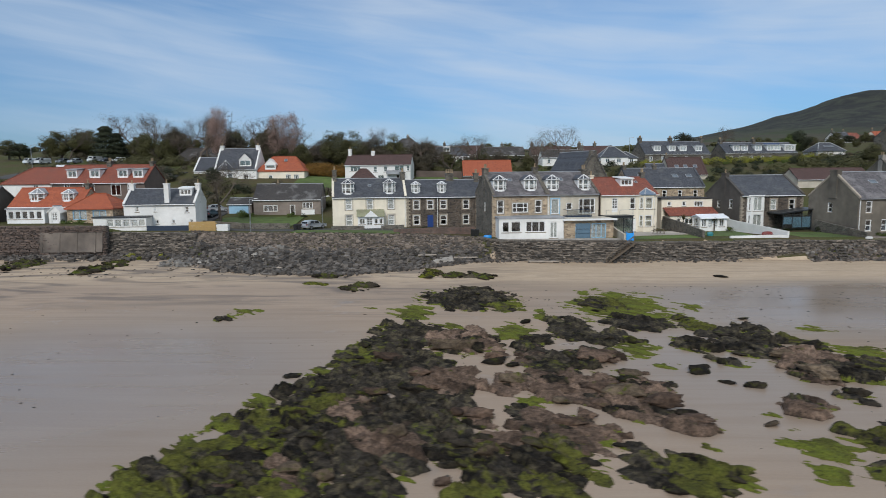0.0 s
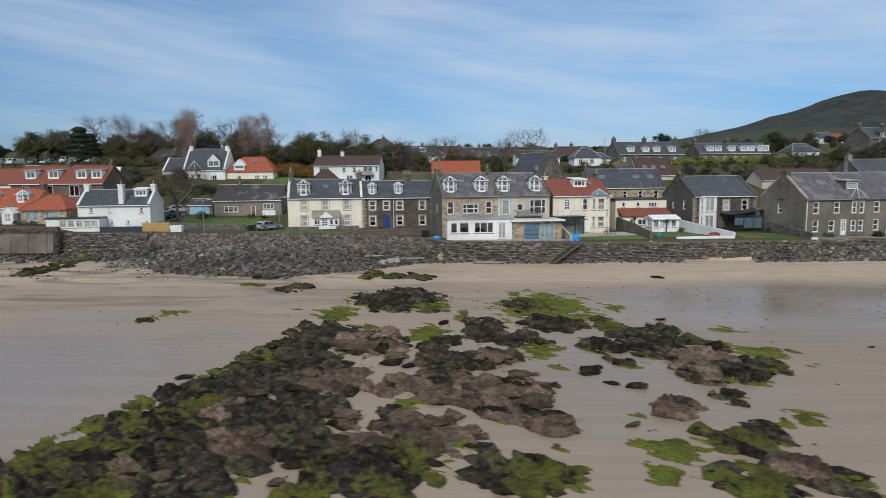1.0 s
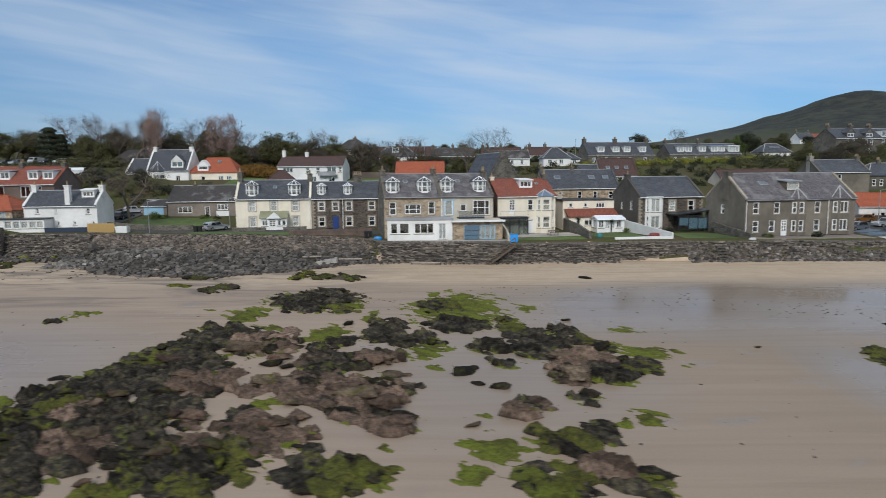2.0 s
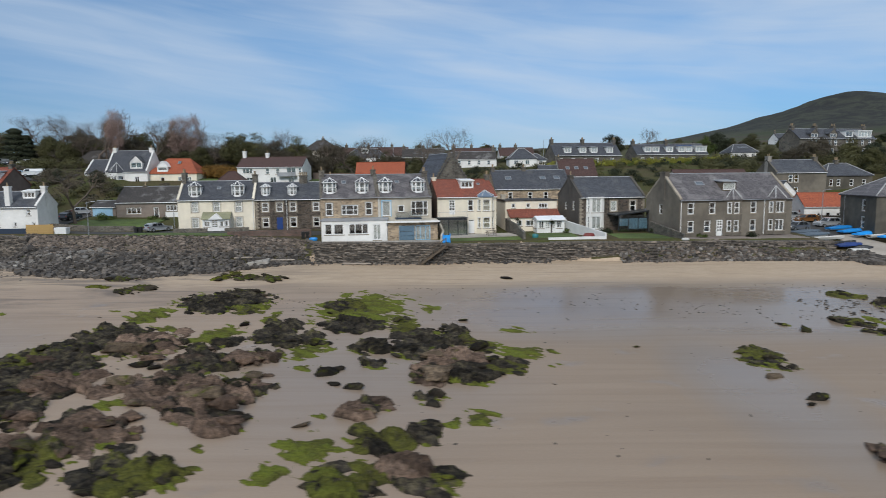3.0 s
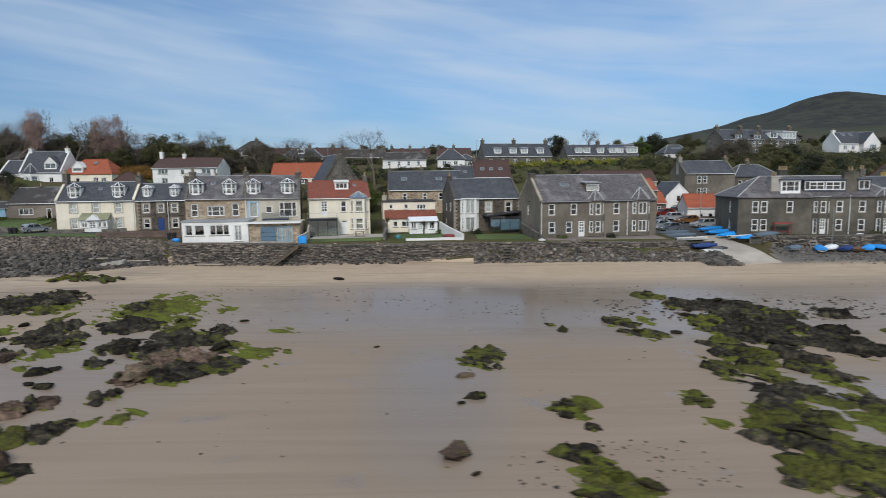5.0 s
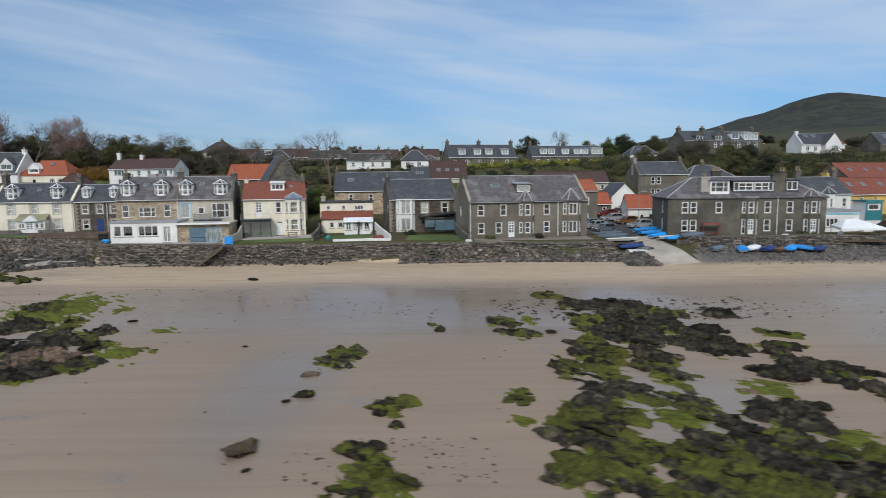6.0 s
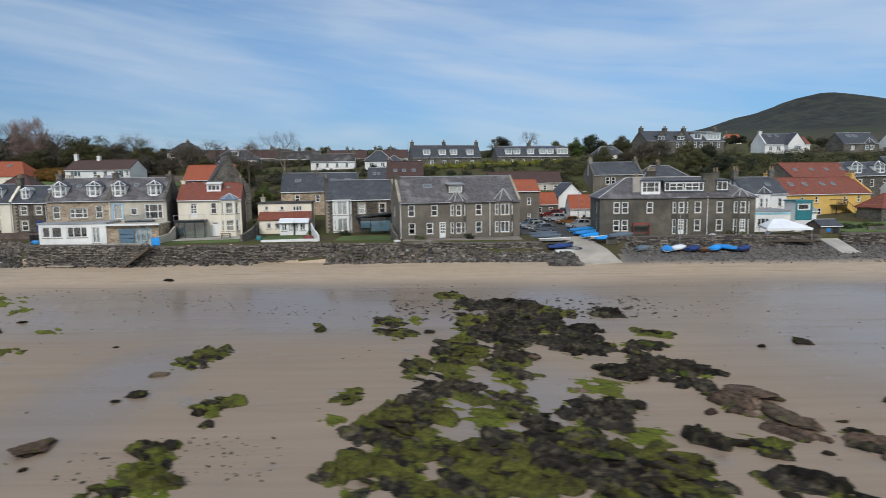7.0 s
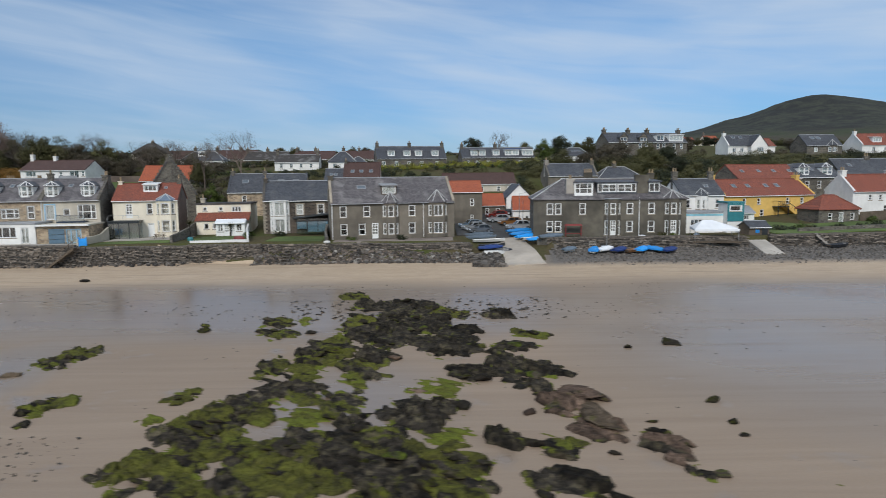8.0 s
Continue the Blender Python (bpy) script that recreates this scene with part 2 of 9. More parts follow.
    deep = calc(n, lk, "MAXIMUM", calc(n, lk, "MULTIPLY", calc(n, lk, "MAXIMUM", hollow(46.5, 38, 5, 15), calc(n, lk, "MAXIMUM", hollow(106, 45, 17, 20), calc(n, lk, "MAXIMUM", hollow(72, 32, 7, 10), calc(n, lk, "MULTIPLY", hollow(20, 41, 13, 15), 0.7)))), 0.85), calc(n, lk, "MAXIMUM", calc(n, lk, "MAXIMUM", hollow(56, 60, 44, 14), hollow(122, 60, 32, 13)), calc(n, lk, "MULTIPLY", hollow(-24, 38, 22, 20), 0.8)))
    small = span(n, lk, stretched(0.22, 0.3), 0.59, 0.72, 0.0, 0.75)
    film = calc(n, lk, "MULTIPLY", calc(n, lk, "MAXIMUM", deep, calc(n, lk, "MULTIPLY", small, span(n, lk, sep.outputs["Y"], 66.0, 60.0))), calc(n, lk, "SUBTRACT", 1.0, dry))
    film = calc(n, lk, "MULTIPLY", film, span(n, lk, bands, 0.25, 0.5, 0.75, 1.0))
    lk.new(blend(n, lk, calc(n, lk, "MULTIPLY", film, 0.4), col, (0.09, 0.068, 0.052)), p.inputs["Base Color"])
    lk.new(span(n, lk, film, 0.0, 0.85, 0.6, 0.17), p.inputs["Roughness"])
    lk.new(calc(n, lk, "MULTIPLY_ADD", film, 0.42, 0.2), p.inputs["Specular IOR Level"])
    h = calc(n, lk, "MULTIPLY_ADD", bands, 0.7, fine)
    b = n.new("ShaderNodeBump")
    b.inputs["Distance"].default_value = 0.02
    lk.new(span(n, lk, film, 0.0, 0.7, 0.30, 0.03), b.inputs["Strength"])
    lk.new(h, b.inputs["Height"])
    lk.new(b.outputs[0], p.inputs["Normal"])
    return m


def hillside():
    """Rough grass and scrub near by, fields and heath far off."""
    m, n, lk, p = node_tools("hillside")
    vec = n.new("ShaderNodeNewGeometry").outputs["Position"]
    sep = n.new("ShaderNodeSeparateXYZ")
    lk.new(vec, sep.inputs[0])
    near, fine, wide = noise_node(n, lk, vec, 0.12, 5.0), noise_node(n, lk, vec, 2.5, 5.0), noise_node(n, lk, vec, 0.006, 6.0, 0.6, 0.4)
    grass = blend(n, lk, span(n, lk, near, 0.35, 0.65), (0.075, 0.085, 0.028), (0.10, 0.075, 0.045))
    grass = blend(n, lk, span(n, lk, fine, 0.3, 0.7, 0.0, 0.6), grass, (0.035, 0.04, 0.015))
    field = blend(n, lk, span(n, lk, wide, 0.42, 0.58), (0.052, 0.062, 0.034), (0.075, 0.062, 0.045))
    heath = blend(n, lk, span(n, lk, noise_node(n, lk, vec, 0.012, 8.0, 0.7, 1.2), 0.42, 0.6), (0.030, 0.032, 0.031), (0.054, 0.058, 0.045))
    field = blend(n, lk, span(n, lk, calc(n, lk, "MULTIPLY_ADD", wide, 120.0, sep.outputs["Z"]), 150.0, 200.0), field, heath)
    lk.new(blend(n, lk, span(n, lk, sep.outputs["Y"], 250.0, 500.0), grass, field), p.inputs["Base Color"])
    p.inputs["Roughness"].default_value = 0.95
    p.inputs["Specular IOR Level"].default_value = 0.1
    relief(n, lk, p, calc(n, lk, "ADD", fine, near), 0.6, 0.2)
    return m

def ledge_rock():
    """Tidal ledge: black and red-brown stone, weed where the ledge carries it."""
    m, n, lk, p = node_tools("tidal_ledge_rock")
    geo = n.new("ShaderNodeNewGeometry")
    vec = geo.outputs["Position"]

    def own(name):
        a = n.new("ShaderNodeAttribute")
        a.attribute_name = name
        return a.outputs["Fac"]

    mid, fine, broad = noise_node(n, lk, vec, 1.6, 6.0, 0.62, 0.4), noise_node(n, lk, vec, 7.0, 6.0, 0.7), noise_node(n, lk, vec, 0.35, 4.0)
    black = blend(n, lk, span(n, lk, mid, 0.38, 0.64), LEDGE_BLACK, LEDGE_GREY)
    brown = blend(n, lk, span(n, lk, mid, 0.36, 0.62), LEDGE_BROWN, LEDGE_RUST)
    black = blend(n, lk, span(n, lk, noise_node(n, lk, vec, 1.9, 5.0, 0.6), 0.50, 0.66, 0.0, 0.8), black, LEDGE_TAWNY)
    col = blend(n, lk, own("brown"), black, brown)
    hsv = n.new("ShaderNodeHueSaturation")
    lk.new(span(n, lk, own("tone"), 0, 1, 0.35, 1.9), hsv.inputs["Value"])
    lk.new(col, hsv.inputs["Color"])
    sep = n.new("ShaderNodeSeparateXYZ")
    lk.new(geo.outputs["Normal"], sep.inputs[0])
    grown = calc(n, lk, "MULTIPLY_ADD", calc(n, lk, "SUBTRACT", fine, 0.5), 0.7, calc(n, lk, "MULTIPLY_ADD", calc(n, lk, "SUBTRACT", mid, 0.5), 1.2, own("weed")))
    mask = calc(n, lk, "MULTIPLY", span(n, lk, grown, 0.42, 0.62), span(n, lk, sep.outputs["Z"], 0.25, 0.75))
    leaf = blend(n, lk, span(n, lk, calc(n, lk, "MULTIPLY_ADD", mid, 0.6, calc(n, lk, "MULTIPLY", broad, 0.4)), 0.40, 0.60), WEED_OLIVE, WEED_GREEN)
    leaf = blend(n, lk, calc(n, lk, "MULTIPLY", own("lush"), span(n, lk, fine, 0.3, 0.6, 0.5, 1.0)), leaf, WEED_BRIGHT)
    col = blend(n, lk, mask, hsv.outputs[0], leaf)
    col = blend(n, lk, span(n, lk, fine, 0.46, 0.66, 0.0, 0.68), col, tuple(0.6 * v for v in LEDGE_BLACK))
    lk.new(col, p.inputs["Base Color"])
    p.inputs["Specular IOR Level"].default_value = 0.06
    lk.new(span(n, lk, mid, 0.3, 0.7, 0.7, 0.95), p.inputs["Roughness"])
    relief(n, lk, p, calc(n, lk, "MULTIPLY_ADD", fine, 0.7, mid), 0.9, 0.14)
    return m


LEDGE_BLACK, LEDGE_GREY, LEDGE_TAWNY = (0.012, 0.0108, 0.0093), (0.046, 0.039, 0.031), (0.100, 0.084, 0.053)
LEDGE_BROWN, LEDGE_RUST = (0.180, 0.124, 0.091), (0.080, 0.056, 0.043)
WEED_OLIVE, WEED_GREEN, WEED_BRIGHT = (0.060, 0.058, 0.019), (0.126, 0.128, 0.028), (0.152, 0.176, 0.027)
LEDGE = ledge_rock()

SAND, HILL = beach_sand(), hillside()
WHITE = surface("white_harling", (0.78, 0.77, 0.74), (0.70, 0.69, 0.66), 1.5, 0.9, 0.2, 30, stain=0.15)
CREAM = surface("cream_harling", (0.80, 0.73, 0.595), (0.74, 0.67, 0.54), 1.5, 0.9, 0.2, 30, stain=0.15)
BUFF = surface("buff_render", (0.55, 0.50, 0.41), (0.48, 0.43, 0.35), 1.5, 0.9, 0.2, 30, stain=0.25)
GREY = surface("grey_render", (0.19, 0.166, 0.132), (0.135, 0.118, 0.095), 0.9, 0.92, 0.3, 26, stain=0.4)
DARKRENDER = surface("dark_grey_render", (0.115, 0.10, 0.085), (0.085, 0.075, 0.065), 1.0, 0.92, 0.3, 26, stain=0.35)
BROWNRENDER = surface("brown_render", (0.15, 0.115, 0.095), (0.12, 0.09, 0.075), 1.0, 0.92, 0.3, 26, stain=0.3)
YELLOW = surface("ochre_limewash", (0.70, 0.455, 0.13), (0.60, 0.385, 0.11), 1.2, 0.9, 0.2, 30, stain=0.2)
HOTELRENDER = surface("stained_olive_grey_render", (0.145, 0.130, 0.100), (0.088, 0.079, 0.064), 0.8, 0.92, 0.3, 26, stain=0.55)
STAINED = surface("stained_pinkish_concrete", (0.225, 0.185, 0.153), (0.14, 0.117, 0.10), 0.8, 0.92, 0.4, 18, stain=0.6)
SLIPSTONE = surface("pale_worn_slip_concrete", (0.50, 0.44, 0.37), (0.40, 0.35, 0.295), 0.6, 0.9, 0.3, 18, stain=0.25)
GREYBRICK = surface("grey_brown_roughcast", (0.24, 0.20, 0.17), (0.19, 0.155, 0.13), 1.6, 0.92, 0.3, 26, stain=0.25)
SANDSTONE = masonry("tawny_rubble_stone", (0.60, 0.46, 0.31), (0.20, 0.148, 0.105), (0.44, 0.37, 0.28))
DARKSTONE = masonry("dark_whin_stone", (0.135, 0.103, 0.078), (0.036, 0.030, 0.026), (0.17, 0.148, 0.125))
GREYSTONE = masonry("grey_rubble_stone", (0.185, 0.160, 0.130), (0.066, 0.058, 0.050), (0.19, 0.19, 0.16))
WALLSTONE = masonry("sea_wall_core", (0.13, 0.11, 0.095), (0.07, 0.06, 0.052), (0.22, 0.195, 0.165), 1.6, 3.0)
QUOIN = surface("dressed_sandstone", (0.36, 0.31, 0.24), (0.28, 0.24, 0.19), 3.0, 0.9, 0.2, 20, 0.15)
SLATE = roofing("blue_grey_slate", (0.076, 0.082, 0.098), (0.037, 0.040, 0.049), (0.02, 0.02, 0.023), 0.36, 0.30, 0.6, moss=0.45, stain=(0.15, 0.15, 0.145))
OLDSLATE = roofing("purple_grey_slate", (0.15, 0.133, 0.138), (0.074, 0.068, 0.072), (0.035, 0.033, 0.034), 0.38, 0.30, 0.65, moss=0.75, stain=(0.26, 0.245, 0.24))
DARKTILE = roofing("brown_grey_tiles", (0.062, 0.053, 0.048), (0.042, 0.037, 0.034), (0.018, 0.016, 0.015), 0.30, 0.30, 0.75)
PANTILE = roofing("red_clay_pantiles", (0.46, 0.115, 0.045), (0.34, 0.080, 0.036), (0.12, 0.032, 0.018), 0.24, 0.32, 0.75, 0.24, moss=0.25, stain=(0.24, 0.10, 0.06))
REDTILE = roofing("red_rosemary_tiles", (0.33, 0.092, 0.050), (0.20, 0.056, 0.036), (0.08, 0.024, 0.017), 0.22, 0.20, 0.75, moss=0.5, stain=(0.14, 0.065, 0.045))
BROWNTILE = roofing("brown_red_tiles", (0.1, 0.05, 0.04), (0.066, 0.036, 0.03), (0.03, 0.014, 0.012), 0.24, 0.22, 0.75, moss=0.25, stain=(0.10, 0.06, 0.05))
PALELEAD = surface("pale_lead_flashing", (0.46, 0.46, 0.45), (0.38, 0.38, 0.375), 3.0, 0.6, 0.0, stain=0.2)
LEAD = surface("lead_sheet", (0.34, 0.35, 0.365), (0.26, 0.27, 0.285), 1.5, 0.55, 0.1, 8)
PAINT = surface("white_paint", (0.80, 0.80, 0.78), (0.74, 0.74, 0.72), 3.0, 0.45, 0.0, stain=0.08)
BLUEPAINT = surface("pale_blue_paint", (0.30, 0.50, 0.66), (0.26, 0.45, 0.60), 3.0, 0.5, 0.0, stain=0.1)
DEEPBLUE = surface("blue_door_paint", (0.012, 0.045, 0.19), (0.010, 0.038, 0.16), 3.0, 0.4, 0.0, stain=0.1)
NAVY = surface("navy_paint", (0.018, 0.032, 0.060), (0.014, 0.026, 0.05), 3.0, 0.5, 0.0, stain=0.1)
TEAL = surface("teal_boarding", (0.03, 0.20, 0.22), (0.025, 0.16, 0.18), 3.0, 0.5, 0.1, stain=0.15)
ANTHRACITE = surface("dark_metal_cladding", (0.030, 0.034, 0.038), (0.022, 0.025, 0.028), 2.0, 0.4, 0.0, stain=0.1)
PINE = surface("yellow_pine_fence", (0.52, 0.34, 0.13), (0.42, 0.27, 0.10), 4.0, 0.8, 0.2, 30)
OLDWOOD = surface("weathered_wood", (0.14, 0.105, 0.075), (0.09, 0.07, 0.05), 4.0, 0.9, 0.3, 30, 0.2)
CONCRETE = surface("worn_concrete", (0.46, 0.42, 0.37), (0.35, 0.32, 0.28), 0.8, 0.9, 0.3, 18, stain=0.35)
ASPHALT = surface("asphalt", (0.062, 0.060, 0.058), (0.048, 0.047, 0.046), 0.6, 0.92, 0.3, 30, stain=0.3)
GRASS = surface("mown_grass", (0.098, 0.145, 0.026), (0.060, 0.092, 0.020), 0.7, 0.95, 0.6, 40, stain=0.45)
TARP = surface("bright_blue_tarpaulin", (0.02, 0.33, 0.82), (0.016, 0.24, 0.68), 2.0, 0.45, 0.3, 6, 0.3, stain=0.15)
CANVAS = surface("white_canvas", (0.78, 0.80, 0.82), (0.72, 0.74, 0.77), 1.5, 0.6, 0.1, 5, stain=0.1)
GELCOAT = surface("white_boat_hull", (0.68, 0.67, 0.64), (0.58, 0.57, 0.54), 2.0, 0.35, 0.0, stain=0.2)
DARKHULL = surface("dark_boat_hull", (0.028, 0.032, 0.042), (0.020, 0.023, 0.03), 2.0, 0.4, 0.0, stain=0.2)
REDPAINT = surface("faded_red_paint", (0.22, 0.035, 0.03), (0.17, 0.03, 0.026), 2.0, 0.6, 0.1, 15, stain=0.25)
CLAY = surface("clay_chimney_pot", (0.34, 0.25, 0.15), (0.26, 0.19, 0.12), 5.0, 0.85, 0.1, 20, 0.2)
TYRE = surface("black_rubber", (0.018, 0.018, 0.018), (0.014, 0.014, 0.014), 5.0, 0.85, 0.0)
STEEL = surface("galvanised_steel", (0.42, 0.43, 0.44), (0.34, 0.35, 0.36), 4.0, 0.45, 0.0, metal=0.8)
GLASS = clear_glass("window_glass", (0.80, 0.84, 0.85))
CARGLASS = surface("tinted_car_glass", (0.02, 0.023, 0.026), (0.016, 0.018, 0.02), 2.0, 0.08, 0.0)
BLIND = surface("pale_blind", (0.74, 0.72, 0.68), (0.68, 0.66, 0.62), 2.0, 0.9, 0.0, spread=0.2, stain=0.1)
# Near-black for floors and partitions: the rooms' dimness is put into their colour.
ROOMSHADE = surface("painted_room_dimness", (0.036, 0.033, 0.03), (0.027, 0.025, 0.022), 0.6, 0.9, 0.0)
SOLAR = surface("solar_panel_blue", (0.03, 0.06, 0.14), (0.025, 0.05, 0.12), 2.0, 0.15, 0.0)
BLACKROCK = rock("black_weed_rock", (0.019, 0.016, 0.013), (0.046, 0.038, 0.029), (0.085, 0.085, 0.018), 0.34, 0.8, 1.4)
BROWNROCK = rock("red_brown_rock", (0.150, 0.100, 0.072), (0.064, 0.045, 0.035), (0.10, 0.112, 0.018), 0.12)
TANROCK = rock("tan_rock", (0.175, 0.130, 0.088), (0.080, 0.060, 0.043), (0.10, 0.112, 0.018), 0.16)
WEEDROCK = rock("weed_grown_rock", (0.028, 0.024, 0.017), (0.064, 0.053, 0.036), (0.122, 0.127, 0.021), 0.46)
WEED = rock("green_sea_lettuce", (0.04, 0.037, 0.016), (0.075, 0.068, 0.022), (0.17, 0.18, 0.024), 0.66)
MUD = rock("dark_weed_bed", (0.05, 0.041, 0.03), (0.09, 0.074, 0.054), (0.105, 0.13, 0.018), 0.5)
BARK = surface("grey_brown_bark", (0.085, 0.068, 0.055), (0.055, 0.044, 0.036), 3.0, 0.95, 0.4, 12, 0.15)
TWIG = surface("bare_twigs", (0.15, 0.115, 0.09), (0.11, 0.085, 0.066), 0.5, 0.95, 0.0, spread=0.2)
LEAF_OLIVE = leaves("olive_spring_leaves", (0.088, 0.085, 0.034), (0.070, 0.068, 0.028))
LEAF_GREEN = leaves("fresh_green_leaves", (0.088, 0.120, 0.028), (0.066, 0.092, 0.022))
LEAF_DARK = leaves("dark_evergreen_leaves", (0.036, 0.043, 0.022), (0.026, 0.033, 0.017))
LEAF_BROWN = leaves("brown_budding_leaves", (0.088, 0.074, 0.050), (0.070, 0.060, 0.041))
LEAF_RED = leaves("copper_budding_leaves", (0.37, 0.255, 0.215), (0.28, 0.195, 0.165))
LEAF_ORANGE = leaves("orange_gorse", (0.26, 0.125, 0.022), (0.11, 0.075, 0.02))
LEAF_LIME = leaves("yellow_green_hedge", (0.25, 0.24, 0.035), (0.14, 0.15, 0.026))
MOSSYROOF = surface("mossy_slab_roof", (0.30, 0.29, 0.20), (0.22, 0.23, 0.13), 1.5, 0.9, 0.2, 14)
REDSTONE = masonry("reddish_rubble_stone", (0.20, 0.125, 0.10), (0.11, 0.085, 0.072), (0.15, 0.12, 0.10))
PALELOG = surface("bleached_wood", (0.34, 0.29, 0.24), (0.26, 0.22, 0.18), 3.0, 0.9, 0.3, 20)
# Pale blue that paints the sky mirrored in the annexe glass.
PALEBLUE = surface("pale_blue_sky_sheen", (0.34, 0.50, 0.60), (0.30, 0.45, 0.55), 2.0, 0.8, 0.0, stain=0.1)
BLUEGREY = surface("grey_blue_paint", (0.10, 0.17, 0.23), (0.085, 0.145, 0.20), 3.0, 0.5, 0.0, stain=0.1)
BLUELEAD = surface("blue_grey_lead", (0.17, 0.23, 0.31), (0.14, 0.19, 0.26), 2.0, 0.5, 0.1, 8)


# ---- building tools ----
class Shape:
    """Corners and faces, gathered for one mesh."""

    def __init__(self):
        self.v, self.f = [], []

    def face(self, *pts):
        k = len(self.v)
        self.v += [tuple(p) for p in pts]
        self.f.append(tuple(range(k, k + len(pts))))
        return self

    def solid(self, low, top):
        """Two rings of corners, joined into a closed body."""
        k, c = len(self.v), len(low)
        self.v += [tuple(p) for p in low] + [tuple(p) for p in top]
        self.f += [tuple(range(k + c - 1, k - 1, -1)), tuple(range(k + c, k + 2 * c))]
        self.f += [(k + i, k + (i + 1) % c, k + c + (i + 1) % c, k + c + i) for i in range(c)]
        return self

    def box(self, x0, x1, y0, y1, z0, z1):
        ring = ((x0, y0), (x1, y0), (x1, y1), (x0, y1))
        return self.solid([(x, y, z0) for x, y in ring], [(x, y, z1) for x, y in ring])

    def prism(self, plan, z0, z1):
        return self.solid([(x, y, z0) for x, y in plan], [(x, y, z1) for x, y in plan])

    def rod(self, a, b, r0, r1=None, sides=8):
        a, b = Vector(a), Vector(b)
        q = (b - a).to_track_quat("Z", "Y")
        rings = []
        for p, r in ((a, r0), (b, r0 if r1 is None else r1)):
            rings.append([tuple(p + q @ Vector((r * math.cos(math.tau * i / sides), r * math.sin(math.tau * i / sides), 0))) for i in range(sides)])
        return self.solid(*rings)

    def loft(self, rings, capped=True):
        k, c = len(self.v), len(rings[0])
        for ring in rings:
            self.v += [tuple(p) for p in ring]
        for j in range(len(rings) - 1):
            self.f += [(k + j * c + i, k + j * c + (i + 1) % c, k + (j + 1) * c + (i + 1) % c, k + (j + 1) * c + i) for i in range(c)]
        if capped:
            self.f += [tuple(range(k + c - 1, k - 1, -1)), tuple(range(k + (len(rings) - 1) * c, k + len(rings) * c))]
        return self

    def panel(self, width, z0, z1, thick, holes, put=lambda x, y, z: (x, y, z)):
        """An upright wall with openings (x, z, w, h) that go through it."""
        xs = sorted({0.0, width, *(h[0] for h in holes), *(h[0] + h[2] for h in holes)})
        zs = sorted({z0, z1, *(h[1] for h in holes), *(h[1] + h[3] for h in holes)})
        xs, zs = [x for x in xs if 0 <= x <= width], [z for z in zs if z0 <= z <= z1]

        def filled(i, j):
            if not (0 <= i < len(xs) - 1 and 0 <= j < len(zs) - 1):
                return False
            cx, cz = (xs[i] + xs[i + 1]) / 2, (zs[j] + zs[j + 1]) / 2
            return not any(h[0] < cx < h[0] + h[2] and h[1] < cz < h[1] + h[3] for h in holes)

        for i in range(len(xs) - 1):
            for j in range(len(zs) - 1):
                if not filled(i, j):
                    continue
                a, b, c, d = xs[i], xs[i + 1], zs[j], zs[j + 1]
                self.face(put(a, 0, c), put(b, 0, c), put(b, 0, d), put(a, 0, d))
                self.face(put(a, thick, d), put(b, thick, d), put(b, thick, c), put(a, thick, c))
                if not filled(i - 1, j):
                    self.face(put(a, 0, c), put(a, 0, d), put(a, thick, d), put(a, thick, c))
                if not filled(i + 1, j):
                    self.face(put(b, 0, c), put(b, thick, c), put(b, thick, d), put(b, 0, d))
                if not filled(i, j - 1):
                    self.face(put(a, 0, c), put(a, thick, c), put(b, thick, c), put(b, 0, c))
                if not filled(i, j + 1):
                    self.face(put(a, 0, d), put(b, 0, d), put(b, thick, d), put(a, thick, d))
        return self

    def mesh(self, name, material, smooth=False):
        me = bpy.data.meshes.new(name)
        me.from_pydata(self.v, [], self.f)
        me.materials.append(material)
        bm = bmesh.new()
        bm.from_mesh(me)
        bmesh.ops.remove_doubles(bm, verts=bm.verts, dist=0.0005)
        bmesh.ops.recalc_face_normals(bm, faces=bm.faces)
        bm.to_mesh(me)
        bm.free()
        if smooth:
            me.shade_smooth()
        return me


def thing(name, m, label, category, group="", kind=""):
    ob = tagged(new(name), label, category, group, kind)
    ob.matrix_basis = m
    ob.empty_display_size = 0.3
    return ob


def part(name, shape, material, parent, label="", m=None, smooth=False):
    me = shape if isinstance(shape, bpy.types.Mesh) else shape.mesh(name, material, smooth)
    ob = new(name, me)
    ob.parent = parent
    if m is not None:
        ob.matrix_basis = m
    return tagged(ob, label)


def lone(name, shape, material, label, category, group="", kind="", m=None, smooth=False):
    ob = part(name, shape, material, None, label, m, smooth)
    return tagged(ob, label, category, group, kind)


CACHE = {}


